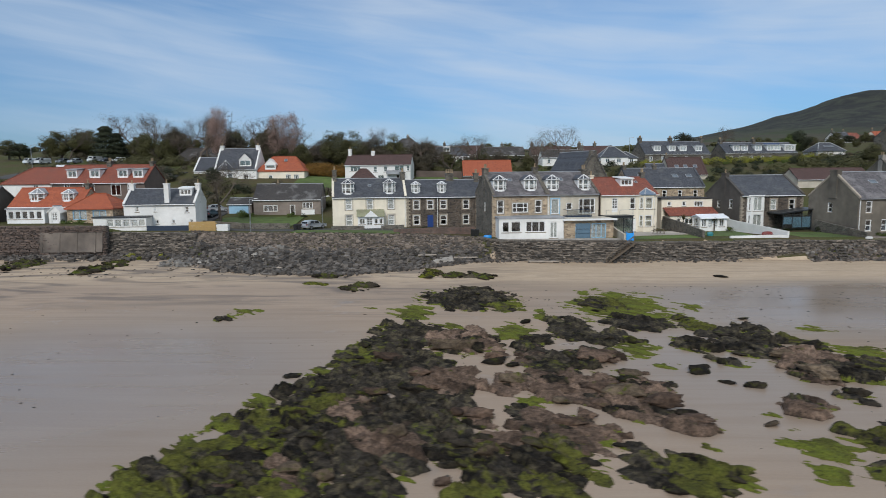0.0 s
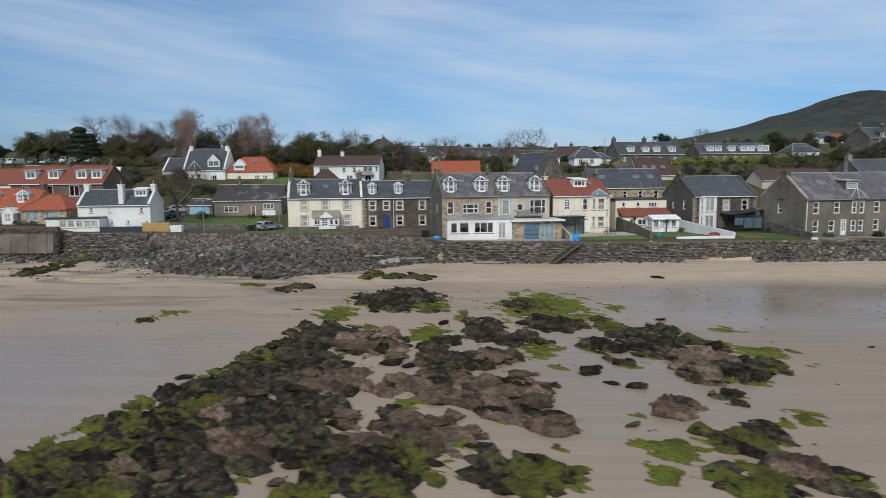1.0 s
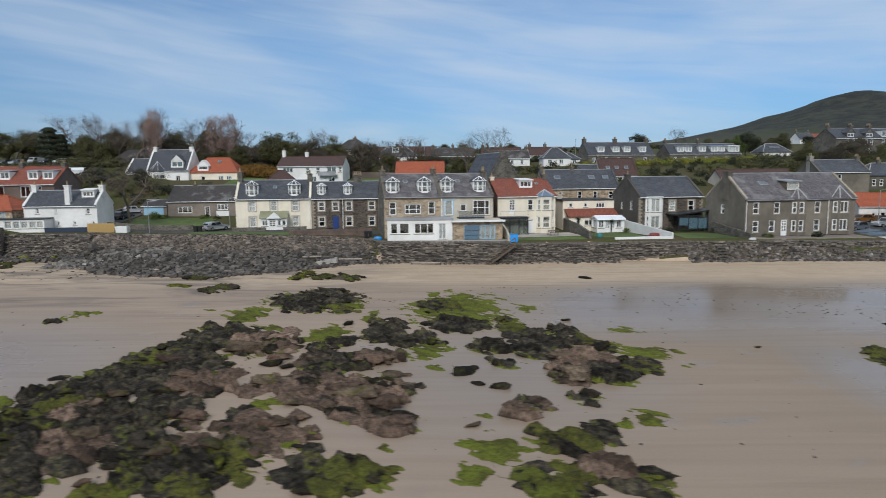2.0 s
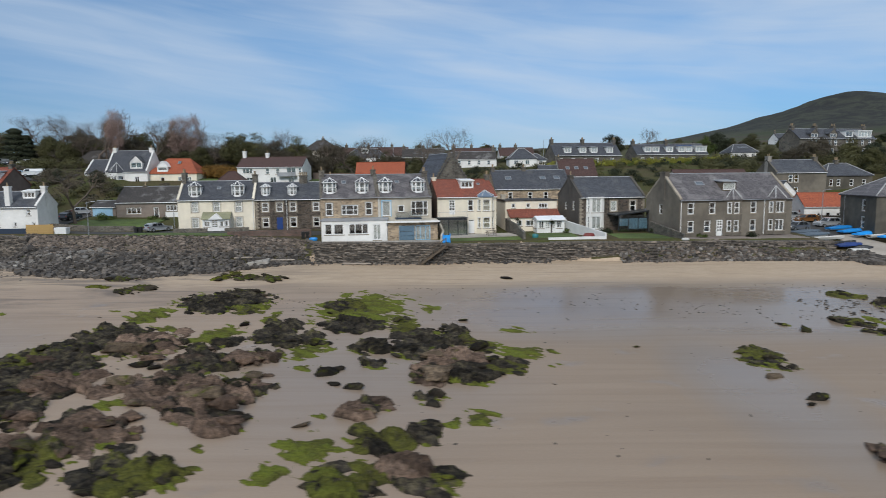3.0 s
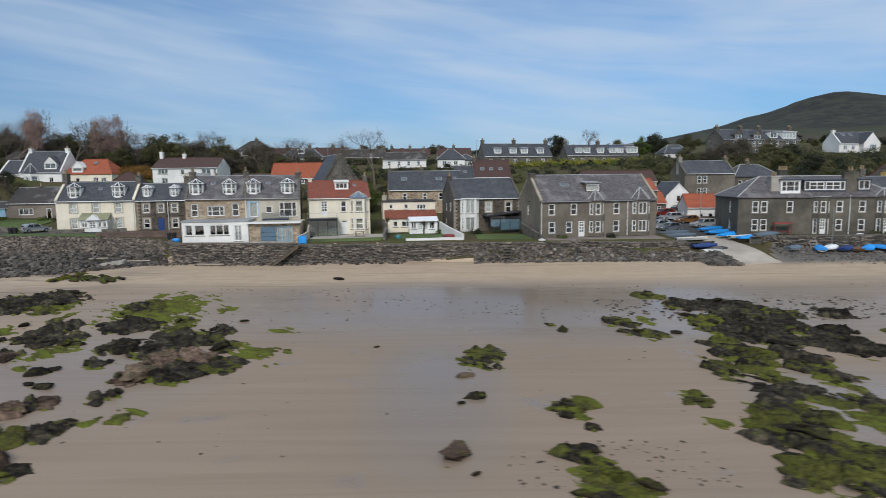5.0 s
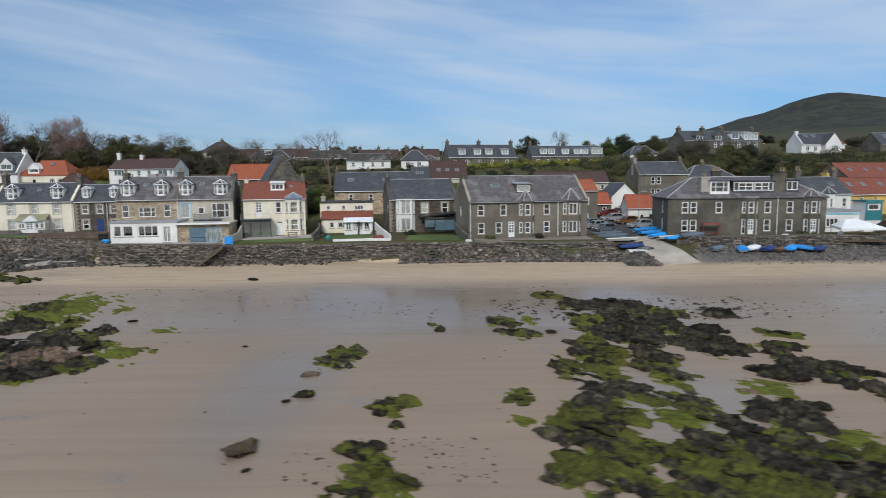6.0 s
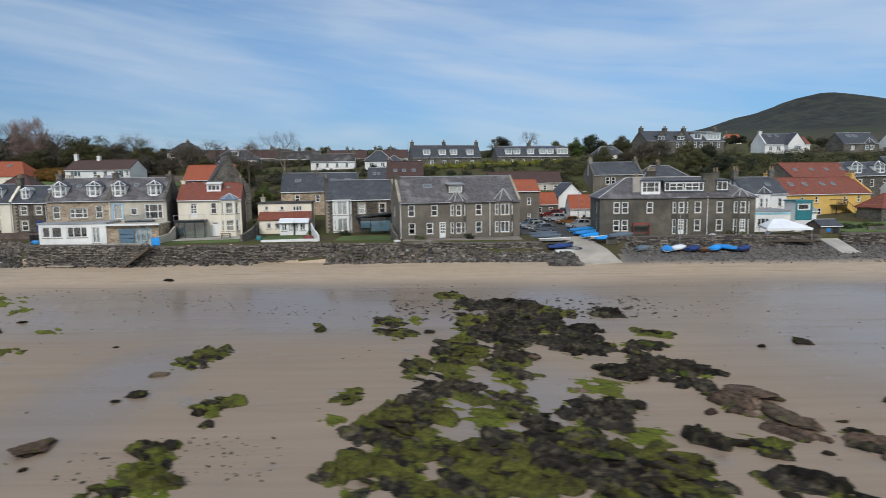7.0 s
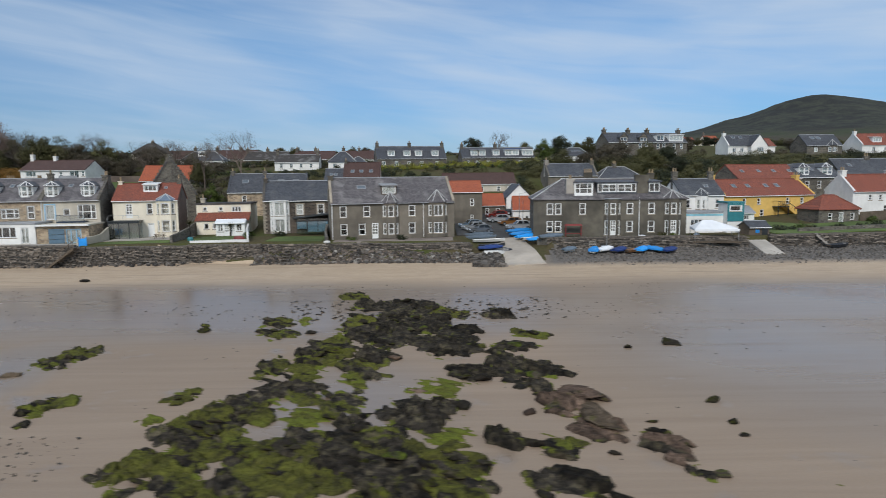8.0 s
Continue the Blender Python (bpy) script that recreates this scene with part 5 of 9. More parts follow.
for x in (0, 1.7, 3.4, 5.1):
    ps.box(x, x + 0.1, 0, 0.1, 0, 2.6)
part("post", ps.box(5.2, 5.9, 0, 0.3, 0, 3.0).box(0, 5.2, 0, 0.1, 2.1, 2.2), ANTHRACITE, ann)
for x in (0.12, 1.82, 3.52):
    part("pane", Shape().box(x, x + 1.56, 0.04, 0.06, 0.05, 2.08), GLASS, ann)
    part("pane", Shape().box(x, x + 1.56, 0.04, 0.06, 2.22, 2.58), GLASS, ann)
# Panels added behind the panes; their colour carries the sky's reflection.
part("back", Shape().box(0.12, 1.66, 0.075, 0.1, 0.9, 2.08).box(1.84, 5.06, 0.075, 0.1, 0.35, 2.08), PALEBLUE, ann, "pale blue panels standing in for sky reflected in the glass")

# the long grey house
gw = row(3.35, 1.75, 1.05, "sash", 1.9, 5.5, 12.6) + row(0.6, 1.75, 1.05, "sash", 1.95, 4.75, 12.6)
h = House("long grey rendered two-storey house with old slate roof", 61.35, 91.7, 4.05, 12.3, 19.4, 9.6, 5.6, 3.7, GREY, OLDSLATE, gw, skew=QUOIN, left=[(4.8, 3.2, 0.9, 1.5, "sash")])
h.bay(9.2, 2.75, 0.7, 0, 5.4, GREY, OLDSLATE, ((0.6, 1.75), (3.35, 1.75)), peak=1.7)
h.bay(16.7, 3.3, 0.7, 0, 5.4, GREY, OLDSLATE, ((0.6, 1.75), (3.35, 1.75)), "two", peak=1.9)
window(h.ob, pose(6.75, -0.16, 0.0), 0.95, 2.4, "door", True)
h.dormer(9.2, 2.4, 1.2, 1.3, "box", LEAD, OLDWOOD, "plain", True); h.skylight(5.0, 2.4, 1.4, 0.9)
h.stack(0.3, 0.8, 1.4, 0.35, 0, GREY); h.pipe(14.4)
h.pipe(0.2)

# by the slip: sheds and the white gabled house up the lane
House("grey rendered building with orange pantile roof", 80.2, 112, 4.3, 3, 5.8, 8, 6.4, 1.9, GREY, PANTILE, row(1.2, 1.0, 0.6, "sash", 3.9) + row(3.8, 1.4, 0.7, "sash", 3.9))
House("low shed with orange pantile roof at the lane head", 86.5, 122, 5.0, 3, 4.8, 6, 2.8, 2.1, GREY, PANTILE, row(1.1, 1.1, 0.8, "sash", 1.2, 3.4), name="shed", category="shed")
h = House("white gabled house over an open passage", 91.8, 124, 5.0, 3, 5.3, 9, 4.2, 2.6, WHITE, SLATE, [(2.2, 2.9, 1.7, 1.3, "two"), (1.4, 0.0, 2.6, 2.3, "plain")], gable_front=True)
h = House("white boathouse with orange pantile roof", 91.8, 112.6, 4.2, -4, 10.0, 6.0, 3.2, 2.2, WHITE, PANTILE, row(0.9, 1.1, 0.7, "sash", 2.6, 6.0) + row(0.1, 2.0, 0.9, "plain", 4.2), name="boathouse", category="boathouse", left=[(1.5, 1.2, 1.0, 1.4, "sash")])
House("long low brown-tiled roof behind the grey house", 79, 141, 9.0, 3, 17, 7, 3.0, 2.4, BUFF, BROWNTILE, row(1.2, 1.2, 0.9, "sash", 9, 13, 15.5))
h = House("brown-tiled house with three skylights", 54.1, 152, 11.2, 3, 9.2, 8.5, 2.2, 4.1, BUFF, BROWNTILE, row(0.6, 1.2, 0.9, "sash", 2, 5), skew=BROWNTILE)
for x in (2.2, 4.4, 6.8):
    h.skylight(x, 1.5, 0.95, 1.0)
h.stack(0.4, 0.7, 0.9, 0.5)
h = House("small slate-roofed house with skylights", 49.3, 152.6, 11.2, 3, 4.8, 7, 2.0, 2.8, SANDSTONE, SLATE, ())
h.skylight(1.6, 1.2, 0.8, 1.0); h.skylight(2.7, 1.2, 0.8, 1.0)
h = House("grey house with slate roof above the lane", 104.6, 147.5, 7.8, 2, 12.2, 9, 5.9, 2.9, GREY, SLATE, row(3.5, 1.8, 1.0, "sash", 3.6, 5.0) + row(0.8, 1.6, 1.0, "sash", 3.6, 5.0), skew=GREY)
h.stack(0.4, 0.9, 1.4, 0.9, 2, CONCRETE); h.stack(11.8, 0.9, 1.4, 0.7, 3, GREY)
h = House("grey house with hipped slate roof behind the hotel", 117.3, 149, 7.8, 2, 11.4, 9, 5.2, 2.8, HOTELRENDER, SLATE, row(2.5, 1.6, 0.9, "sash", 1.4, 3.2, 6.4, 9.4), hip=3.5)
h.stack(5.2, 0.9, 0.9, 0.7, 3)

# the grey hotel
hw = row(3.35, 1.8, 1.0, "sash", 2.6, 3.9, 7.7, 15.0, 18.3) + row(0.55, 1.8, 1.0, "sash", 2.6, 3.9, 15.0, 18.3)
h = House("large grey stone house with hipped slate roof and wide dormers", 92.9, 95.2, 4.0, -5.5, 23.6, 10.5, 5.95, 3.0, HOTELRENDER, OLDSLATE, hw, hip=5.0, left=[(3.0, 3.3, 1.0, 1.8, "sash"), (3.0, 0.6, 1.0, 1.8, "sash")])
h.bay(12.3, 2.7, 0.7, 0, 5.75, HOTELRENDER, LEAD, ((0.1, 2.35), (3.35, 1.8)), door=True, flat=True)
h.bay(21.5, 2.7, 0.7, 0, 5.75, HOTELRENDER, OLDSLATE, ((0.1, 2.35), (3.35, 1.8)), door=True, peak=1.2)
h.dormer(7.9, 2.9, 1.75, 0.6, "box", SLATE, PAINT, "tri"); h.dormer(13.1, 6.2, 1.5, 0.9, "box", SLATE, SLATE, "plain")
for x in (11.9, 14.3):
    window(h.ob, pose(x, 0.80, h.top(0.9) + 0.2), 2.2, 1.25, "pair", False, None, False)
h.dormer(18.9, 1.9, 1.5, 1.0, "box", SLATE, SLATE, "two")
chimney(h.ob, 5.9, 2.0, 5.6, 9.0, 1.3, 1.6, 3, CONCRETE); chimney(h.ob, 17.0, 1.6, 5.6, 9.5, 2.1, 0.9, 0, HOTELRENDER); chimney(h.ob, 9.5, 7.5, 6, 10.0, 1.4, 0.9, 4, HOTELRENDER); chimney(h.ob, 19.6, 6.5, 6, 9.8, 0.9, 0.9, 2, HOTELRENDER)
h.pipe(16.4)
shelter = thing("timber_shelter", pose(97.6, 93.0, 4.0, 0, 0, -5), "small dark red timber bench shelter", "shelter")
part("frame_posts", Shape().box(0, 0.1, 0, 0.1, 0, 1.7).box(2.4, 2.5, 0, 0.1, 0, 1.7).box(0, 0.1, 0.8, 0.9, 0, 1.7).box(2.4, 2.5, 0.8, 0.9, 0, 1.7).box(0.1, 2.4, 0.5, 0.9, 0.4, 0.5), REDPAINT, shelter)
part("roof", Shape().solid([(-0.15, -0.15, 1.7), (2.65, -0.15, 1.7), (2.65, 1.05, 1.7), (-0.15, 1.05, 1.7)], [(0.1, 0.1, 1.95), (2.4, 0.1, 1.95), (2.4, 0.8, 1.95), (0.1, 0.8, 1.95)]), REDPAINT, shelter)

# cafe corner
h = House("white house with slate roof and bay beside the hotel", 119.6, 103, 4.3, 4, 7.5, 8, 5.7, 2.6, WHITE, SLATE, row(3.4, 1.5, 0.8, "sash", 1.2, 6.4))
h.bay(3.6, 2.4, 0.7, 2.5, 5.6, WHITE, SLATE, ((3.3, 1.6),), peak=1.1); h.skylight(5.2, 1.6, 0.8, 0.9); h.stack(0.4); h.stack(7.0)
h = House("white flat-roofed cafe with a pale blue stripe", 117.0, 95.6, 4.0, 3, 7.6, 5.5, 3.3, 0, WHITE, LEAD, row(0.9, 1.4, 2.0, "three", 2.2), name="cafe", category="cafe")
part("stripe", Shape().box(-0.02, 7.62, -0.05, -0.005, 2.85, 3.15), surface("pale_turquoise", (0.30, 0.62, 0.72), (0.26, 0.55, 0.66), 3.0, 0.5, 0), h.ob, "pale turquoise painted band")
h = House("teal boarded turret room of the cafe", 123.6, 94.6, 4.0, 3, 2.6, 3.0, 4.9, 0, WHITE, TEAL, row(3.6, 0.9, 1.8, "plain", 1.3), name="turret", category="tower", deep=0.5)
part("boarding", Shape().panel(2.7, 2.0, 4.85, 0.06, [(0.3, 3.5, 2.1, 1.1)], lambda a, b, c: (-0.05 + a, -0.08 + b, c)), TEAL, h.ob)
House("white timber shed behind the cafe", 127.5, 104, 4.6, 5, 5.5, 3.5, 2.2, 0.9, PAINT, LEAD, row(0.9, 0.9, 1.4, "three", 1.5, 3.9), name="shed", category="shed")
h = House("dark timber hut with a low roof", 125.0, 90.4, 3.3, 3, 3.2, 3.0, 2.1, 0.7, OLDWOOD, SLATE, (), name="hut", category="shed")
part("notice", Shape().box(1.0, 1.6, -0.05, -0.01, 1.2, 1.7), TARP, h.ob, "small blue notice board")
part("door", Shape().box(2.0, 2.9, -0.04, -0.005, 0.0, 1.9), ANTHRACITE, h.ob)

# ochre house and its neighbours
yw = row(2.75, 1.2, 0.8, "sash", 4.6, 7.9, 14.6, 18.0) + row(0.5, 1.3, 0.9, "sash", 8.7, 3.4)
h = House("ochre yellow house with red tiled roof and skylights", 131.0, 111.8, 5.0, 15, 20.8, 8.6, 4.5, 2.9, YELLOW, REDTILE, yw, skew=YELLOW, deep=2.0)
for x in (4.0, 7.2, 11.4, 14.0):
    h.skylight(x, 1.9, 0.9, 1.1)
h.stack(0.4, 0.8, 1.2, 0.9, 2, YELLOW); h.stack(20.4, 0.8, 1.2, 0.7, 2, YELLOW)
st = part("stair", Shape().solid([(13.0, -1.3, 2.2), (16.5, -1.3, 0.0), (16.5, -1.3, 0.5), (13.0, -1.3, 2.7)], [(13.0, -0.03, 2.2), (16.5, -0.03, 0.0), (16.5, -0.03, 0.5), (13.0, -0.03, 2.7)]), YELLOW, h.ob, "yellow outside stair")
balcony = part("balcony", Shape().box(11.0, 13.6, -1.5, -0.03, 2.2, 2.35), ANTHRACITE, h.ob, "dark timber balcony")
rails = Shape().box(11.0, 13.6, -1.5, -1.44, 3.3, 3.38).box(11.0, 11.06, -1.44, -0.03, 3.3, 3.38)
for k in range(14):
    rails.box(11.0 + k * 0.2, 11.04 + k * 0.2, -1.49, -1.45, 2.35, 3.3)
part("rail", rails.box(11.05, 11.2, -1.45, -1.3, -1.0, 2.2).box(13.4, 13.55, -1.45, -1.3, -1.0, 2.2), ANTHRACITE, balcony)
stair_rail = Shape().rod((13.0, -1.26, 3.4), (16.5, -1.26, 1.4), 0.05, None, 5)
for k in range(6):
    stair_rail.rod((13.2 + k * 0.62, -1.26, 2.4 - k * 0.39), (13.2 + k * 0.62, -1.26, 3.3 - k * 0.36), 0.035, None, 5)
part("stair_rail", stair_rail, ANTHRACITE, st)
h = House("long house with red tiled roof behind the ochre one", 138.8, 122.5, 7.2, 15, 15.6, 8, 5.4, 2.8, GREYSTONE, REDTILE, row(3.8, 1.1, 0.8, "sash", 2, 5, 8, 11, 14))
for x in (2.4, 6.6, 10.4, 14.4):
    h.skylight(x, 1.6, 0.8, 0.9)
h = House("grey stone house with slate roof and two white dormers", 153.3, 126.5, 7.0, 12, 11.0, 8, 5.8, 2.6, GREYSTONE, SLATE, row(3.4, 1.6, 1.0, "sash", 2.4, 5.4, 8.6))
h.dormer(2.4, 2.6, 1.5, 0.4, "canted", SLATE); h.dormer(8.2, 2.6, 1.5, 0.4, "canted", SLATE); h.skylight(5.2, 1.8, 0.7, 0.9)
h = House("long dark slate-roofed house on the slope", 165.0, 130, 7.4, 8, 24, 8, 5.6, 3.6, GREYSTONE, SLATE, row(3.4, 1.6, 1.0, "sash", 3, 7, 11))
h.skylight(3.5, 2.0); h.skylight(15, 2.0); h.stack(9, 1.2, 0.8, 0.6)
h = House("white harled house with red tiled roof and white chimneys", 155.2, 112, 5.4, 2, 13.0, 8.0, 4.7, 3.0, WHITE, REDTILE, row(3.0, 1.1, 0.7, "sash", 3.4, 5.4, 7) + row(0.6, 1.5, 0.9, "sash", 6.5, 9), skew=WHITE)
h.stack(0.5, 0.9, 1.3, 0.8, 2, WHITE); h.stack(9.8, 0.9, 1.3, 0.8, 2, WHITE)
h = House("small rubble stone cottage with hipped red roof", 144.4, 104.6, 4.6, 6, 7.6, 5.6, 2.8, 2.2, GREYSTONE, REDTILE, row(0.7, 1.2, 0.8, "sash", 2.2, 6.4) + row(0.05, 2.0, 0.9, "plain", 4.3, blind=True), hip=2.7, name="cottage")


# ---- houses up the hill ----
def dormer_row(label, x, y, z, turn, w, d, h, rise, wall, roof, dormers, windows, stacks, kind="box", dw=2.2):
    b = House(label, x, y, z, turn, w, d, h, rise, wall, roof, row(0.7, 1.5, 1.1, "two", *windows), name="terrace", category="house", deep=3)
    for k in dormers:
        b.dormer(k, dw, 1.5, 0.7, kind, LEAD, style="two", blind=True)
    for k in stacks:
        b.stack(k, 0.9, 1.4, 1.1, 3)
    return b


dormer_row("grey stone terrace with slate roof and white dormers", 59.0, 189.8, 16.7, 12, 22, 9, 3.1, 3.8, GREYSTONE, SLATE, (4.5, 9.5, 13.2, 18.5), (2, 6, 10, 14, 19), (0.5, 10.8, 21.5))
b = dormer_row("long grey stone terrace with dormers and blue solar panels", 85.6, 195.2, 16.8, 6.5, 23.6, 9, 3.2, 3.2, GREYSTONE, SLATE, (4.0, 6.6, 11.2, 15.2, 17.6), (2, 5, 8.5, 12, 15, 19), (0.5, 11.5))
b.dormer(21.6, 3.6, 1.6, 0.6, "box", PAINT, style="three", blind=True)
tilt = math.degrees(math.atan(b.slope))
for k in range(5):
    part("solar_panel", Shape().box(-0.5, 0.5, 0, 1.1, 0.05, 0.1), SOLAR, b.ob, "blue solar panel", pose(15.2 + k * 1.1, 3.1, b.top(3.1), tilt, 0, 0))
b = House("grey villa terrace with gabled dormers on the hill", 128.4, 181, 18.6, 13, 26.4, 8, 5.0, 2.9, GREYSTONE, SLATE, row(3.0, 1.6, 1.0, "sash", 4, 6, 10.5, 12.5, 16.5, 18.5, 22, 24.5) + row(0.5, 1.6, 1.0, "sash", 5, 11.5, 17.5, 22.5), deep=3, name="terrace")
for k in (5, 11.5):
    b.dormer(k, 2.6, 1.2, 0.0, "gable", SLATE, GREYSTONE, "two")
b.dormer(17.5, 2.6, 1.6, 0.4, "box", LEAD, style="two"); b.dormer(22.8, 4.8, 1.8, 0.2, "box", PAINT, style="four", blind=True)
for k in (0.5, 8.5, 15, 25.8):
    b.stack(k, 0.9, 1.4, 0.9, 3)
b = House("white gabled house with slate roof on the hill", 169.0, 191.5, 19.8, 3, 11.4, 8, 2.9, 3.4, WHITE, SLATE, row(0.8, 1.4, 1.2, "two", 2, 4.5), skew=WHITE, deep=3)
b.skylight(3, 2.6, 1.0, 1.2); b.skylight(5.4, 2.6, 1.0, 1.2); b.stack(0.5, 0.9, 0.9, 0.6, 1, WHITE)
b = House("white gable wing of the hill house", 175.4, 189.8, 19.8, 3, 5.2, 8, 2.9, 3.2, WHITE, SLATE, row(0.8, 1.5, 2.2, "three", 3.0), gable_front=True, deep=3)
b = House("grey house with slate roof and bright skylights", 195.6, 194.5, 19.8, 2, 11.6, 9, 2.9, 3.5, GREYSTONE, SLATE, row(0.8, 1.4, 1.2, "two", 3, blind=True), deep=3)
b.skylight(3.5, 2.4, 1.4, 1.6); b.skylight(5.4, 2.4, 1.4, 1.6); b.bay(8.5, 3.4, 0.9, 0, 2.8, GREYSTONE, SLATE, ((0.8, 1.5),), "two", peak=1.8)
b = House("white house with red tiled roof on the hill", 213.0, 194, 19.8, 3, 15, 9, 2.9, 3.6, WHITE, REDTILE, row(0.8, 1.4, 1.2, "two", 4, 8, 11), skew=WHITE, deep=3)
b.dormer(5.5, 3.0, 1.4, 0.8, "box", PAINT, style="three", blind=True); b.stack(0.5, 0.9, 0.9, 0.8, 1, WHITE)
House("low red-roofed house in the trees", 182.5, 205, 20.6, 3, 9, 8, 2.6, 2.6, WHITE, REDTILE, (), deep=3)
House("white bungalow with hipped slate roof", 44.6, 185, 16.2, 3, 8.2, 7, 2.8, 2.9, WHITE, SLATE, row(0.8, 1.3, 1.3, "two", 2, 5.4), hip=3.2, deep=3, name="bungalow")
House("white bungalow wing with low slate roof", 50.5, 187, 16.2, 3, 5.5, 6, 2.4, 1.8, WHITE, SLATE, row(0.8, 1.2, 1.2, "two", 1.4, 3.8), hip=2.4, deep=3, name="bungalow")
b = House("white rendered house with grey slate roof on the slope", 27.6, 188, 16.4, 4, 13.4, 7, 2.5, 2.2, WHITE, DARKTILE, row(0.7, 1.3, 1.0, "sash", 2, 5, 8, 11), deep=3)
b.stack(0.5); b.stack(12.8)
for x, w in ((10.0, 15), (27.5, 14), (44.0, 12)):
    b = House("brown-roofed terrace on the skyline", x, 214, 17.2, 3, w, 8, 3.4, 2.8, WHITE if x > 40 else GREYBRICK, DARKTILE if x < 20 else BROWNTILE, row(1.3, 1.3, 1.0, "sash", 2, w * 0.4, w * 0.65, w - 2), deep=3, name="terrace", group="skyline terrace")
    b.stack(0.5, 0.9, 1.4, 1.0, 3); b.stack(w * 0.5, 0.9, 1.4, 1.0, 3)
b = House("white bungalow with dark hipped roof and dormer", -8.4, 205, 17.6, 4, 14, 8, 2.9, 2.9, WHITE, SLATE, row(0.8, 1.4, 1.5, "three", 2.5, 6.5, 11), hip=3.4, deep=3, name="bungalow")
b.dormer(6.6, 2.2, 1.2, 1.6, "box", PAINT, style="two")
for x, w in ((-22.0, 18), (-3.5, 15)):
    b = House("brown-roofed terrace behind the bungalow", x, 222, 17.8, 3, w, 8, 3.6, 3.0, GREYBRICK, BROWNTILE, row(1.3, 1.3, 1.0, "sash", 2, 6, 10), deep=3, name="terrace", group="skyline terrace")
    b.stack(0.5, 0.9, 1.4, 1.0, 3); b.stack(w * 0.6, 0.9, 1.4, 1.0, 3)
b = House("grey house among trees on the ridge", -20.0, 196, 18.0, -14, 9, 8, 4.6, 3.0, BUFF, DARKTILE, row(2.8, 1.4, 1.2, "two", 2.5), hip=3, deep=3)
b.stack(5, 0.8, 0.8, 0.5)
House("dark-roofed house half hidden in trees", -77, 168, 15.5, 4, 14, 8, 3.0, 3.4, BROWNRENDER, DARKTILE, (), hip=3, deep=3)
b = House("white villa with hipped slate roof and skylights", 120.2, 206, 18.2, 3, 9.2, 8, 2.6, 2.7, WHITE, SLATE, row(0.6, 1.4, 1.2, "two", 1.6, 4.6, 7.4), hip=2.6, deep=3, name="villa")
b.skylight(3.4, 1.6, 0.8, 0.9); b.skylight(4.6, 1.6, 0.8, 0.9); b.skylight(5.8, 1.6, 0.8, 0.9)
for x, y, w, wall, roof in ((203, 335, 9, WHITE, SLATE), (215, 345, 9, WHITE, REDTILE), (226, 338, 8, CREAM, PANTILE)):
    b = House("distant white house on the hillside", x, y, float(ground_z(x, y)), 10, w, 8, 4.2, 3.2, wall, roof, row(0.8, 1.4, 1.1, "two", 2, 5) + row(2.6, 1.3, 1.1, "two", 3.5), deep=3, group="distant houses")
    b.stack(0.5)


# ---- the sea wall, the stone slope, the slip ----
def block_cloud(places, name, material, squash=0.75, yaw=math.pi):
    """Many rough blocks in one mesh; places: x, y, z, size, as rows of an array."""
    rng = np.random.default_rng(len(places) + 5)
    unit = np.array([(x, y, z) for z in (-1, 1) for x, y in ((-1, -1), (1, -1), (1, 1), (-1, 1))], float)
    faces = np.array([(3, 2, 1, 0), (4, 5, 6, 7), (0, 1, 5, 4), (1, 2, 6, 5), (2, 3, 7, 6), (3, 0, 4, 7)])
    n = len(places)
    v = unit[None] * (1 + rng.uniform(-0.35, 0.1, (n, 8, 3)))
    size = places[:, 3][:, None, None] * np.stack([rng.uniform(0.8, 1.5, n), rng.uniform(0.6, 1.1, n), rng.uniform(0.45, 0.9, n) * squash / 0.75], 1)[:, None]
    v = v * size * 0.5
    for axes, width in (((0, 1), yaw), ((0, 2), 0.35), ((1, 2), 0.35)):
        a = rng.uniform(-width, width, n)[:, None]
        p, q = v[:, :, axes[0]].copy(), v[:, :, axes[1]].copy()
        v[:, :, axes[0]], v[:, :, axes[1]] = p * np.cos(a) - q * np.sin(a), p * np.sin(a) + q * np.cos(a)
    v += places[:, None, :3]
    f = faces[None] + 8 * np.arange(n)[:, None, None]
    me = bpy.data.meshes.new(name)
    me.from_pydata(v.reshape(-1, 3).tolist(), [], f.reshape(-1, 4).tolist())
    me.materials.append(material)
    return me


def stones_of(material):
    """The same stone, shaded block by block."""
    m, n, lk, p = node_tools(material[0])
    geo = n.new("ShaderNodeNewGeometry")
    col = blend(n, lk, calc(n, lk, "POWER", geo.outputs["Random Per Island"], 0.6), material[1], material[2])
    fine = noise_node(n, lk, geo.outputs["Position"], 7.0, 6.0, 0.65)
    col = blend(n, lk, span(n, lk, fine, 0.4, 0.7, 0.0, 0.6), col, tuple(0.35 * v for v in material[2]))
    lk.new(col, p.inputs["Base Color"])
    p.inputs["Roughness"].default_value = 0.9
    relief(n, lk, p, fine, 0.7, 0.05)
    return m


WALLBLOCK = stones_of(("sea_wall_stone", (0.33, 0.278, 0.228), (0.056, 0.049, 0.042)))
REDBLOCK = stones_of(("reddish_wall_stone", (0.2, 0.142, 0.115), (0.085, 0.066, 0.056)))
ARMOURBLOCK = stones_of(("grey_revetment_stone", (0.21, 0.182, 0.158), (0.040, 0.035, 0.031)))
PITCHED = stones_of(("brown_pitching_stone", (0.31, 0.245, 0.195), (0.066, 0.054, 0.045)))
PEBBLE = stones_of(("grey_beach_shingle", (0.27, 0.242, 0.215), (0.085, 0.077, 0.070)))
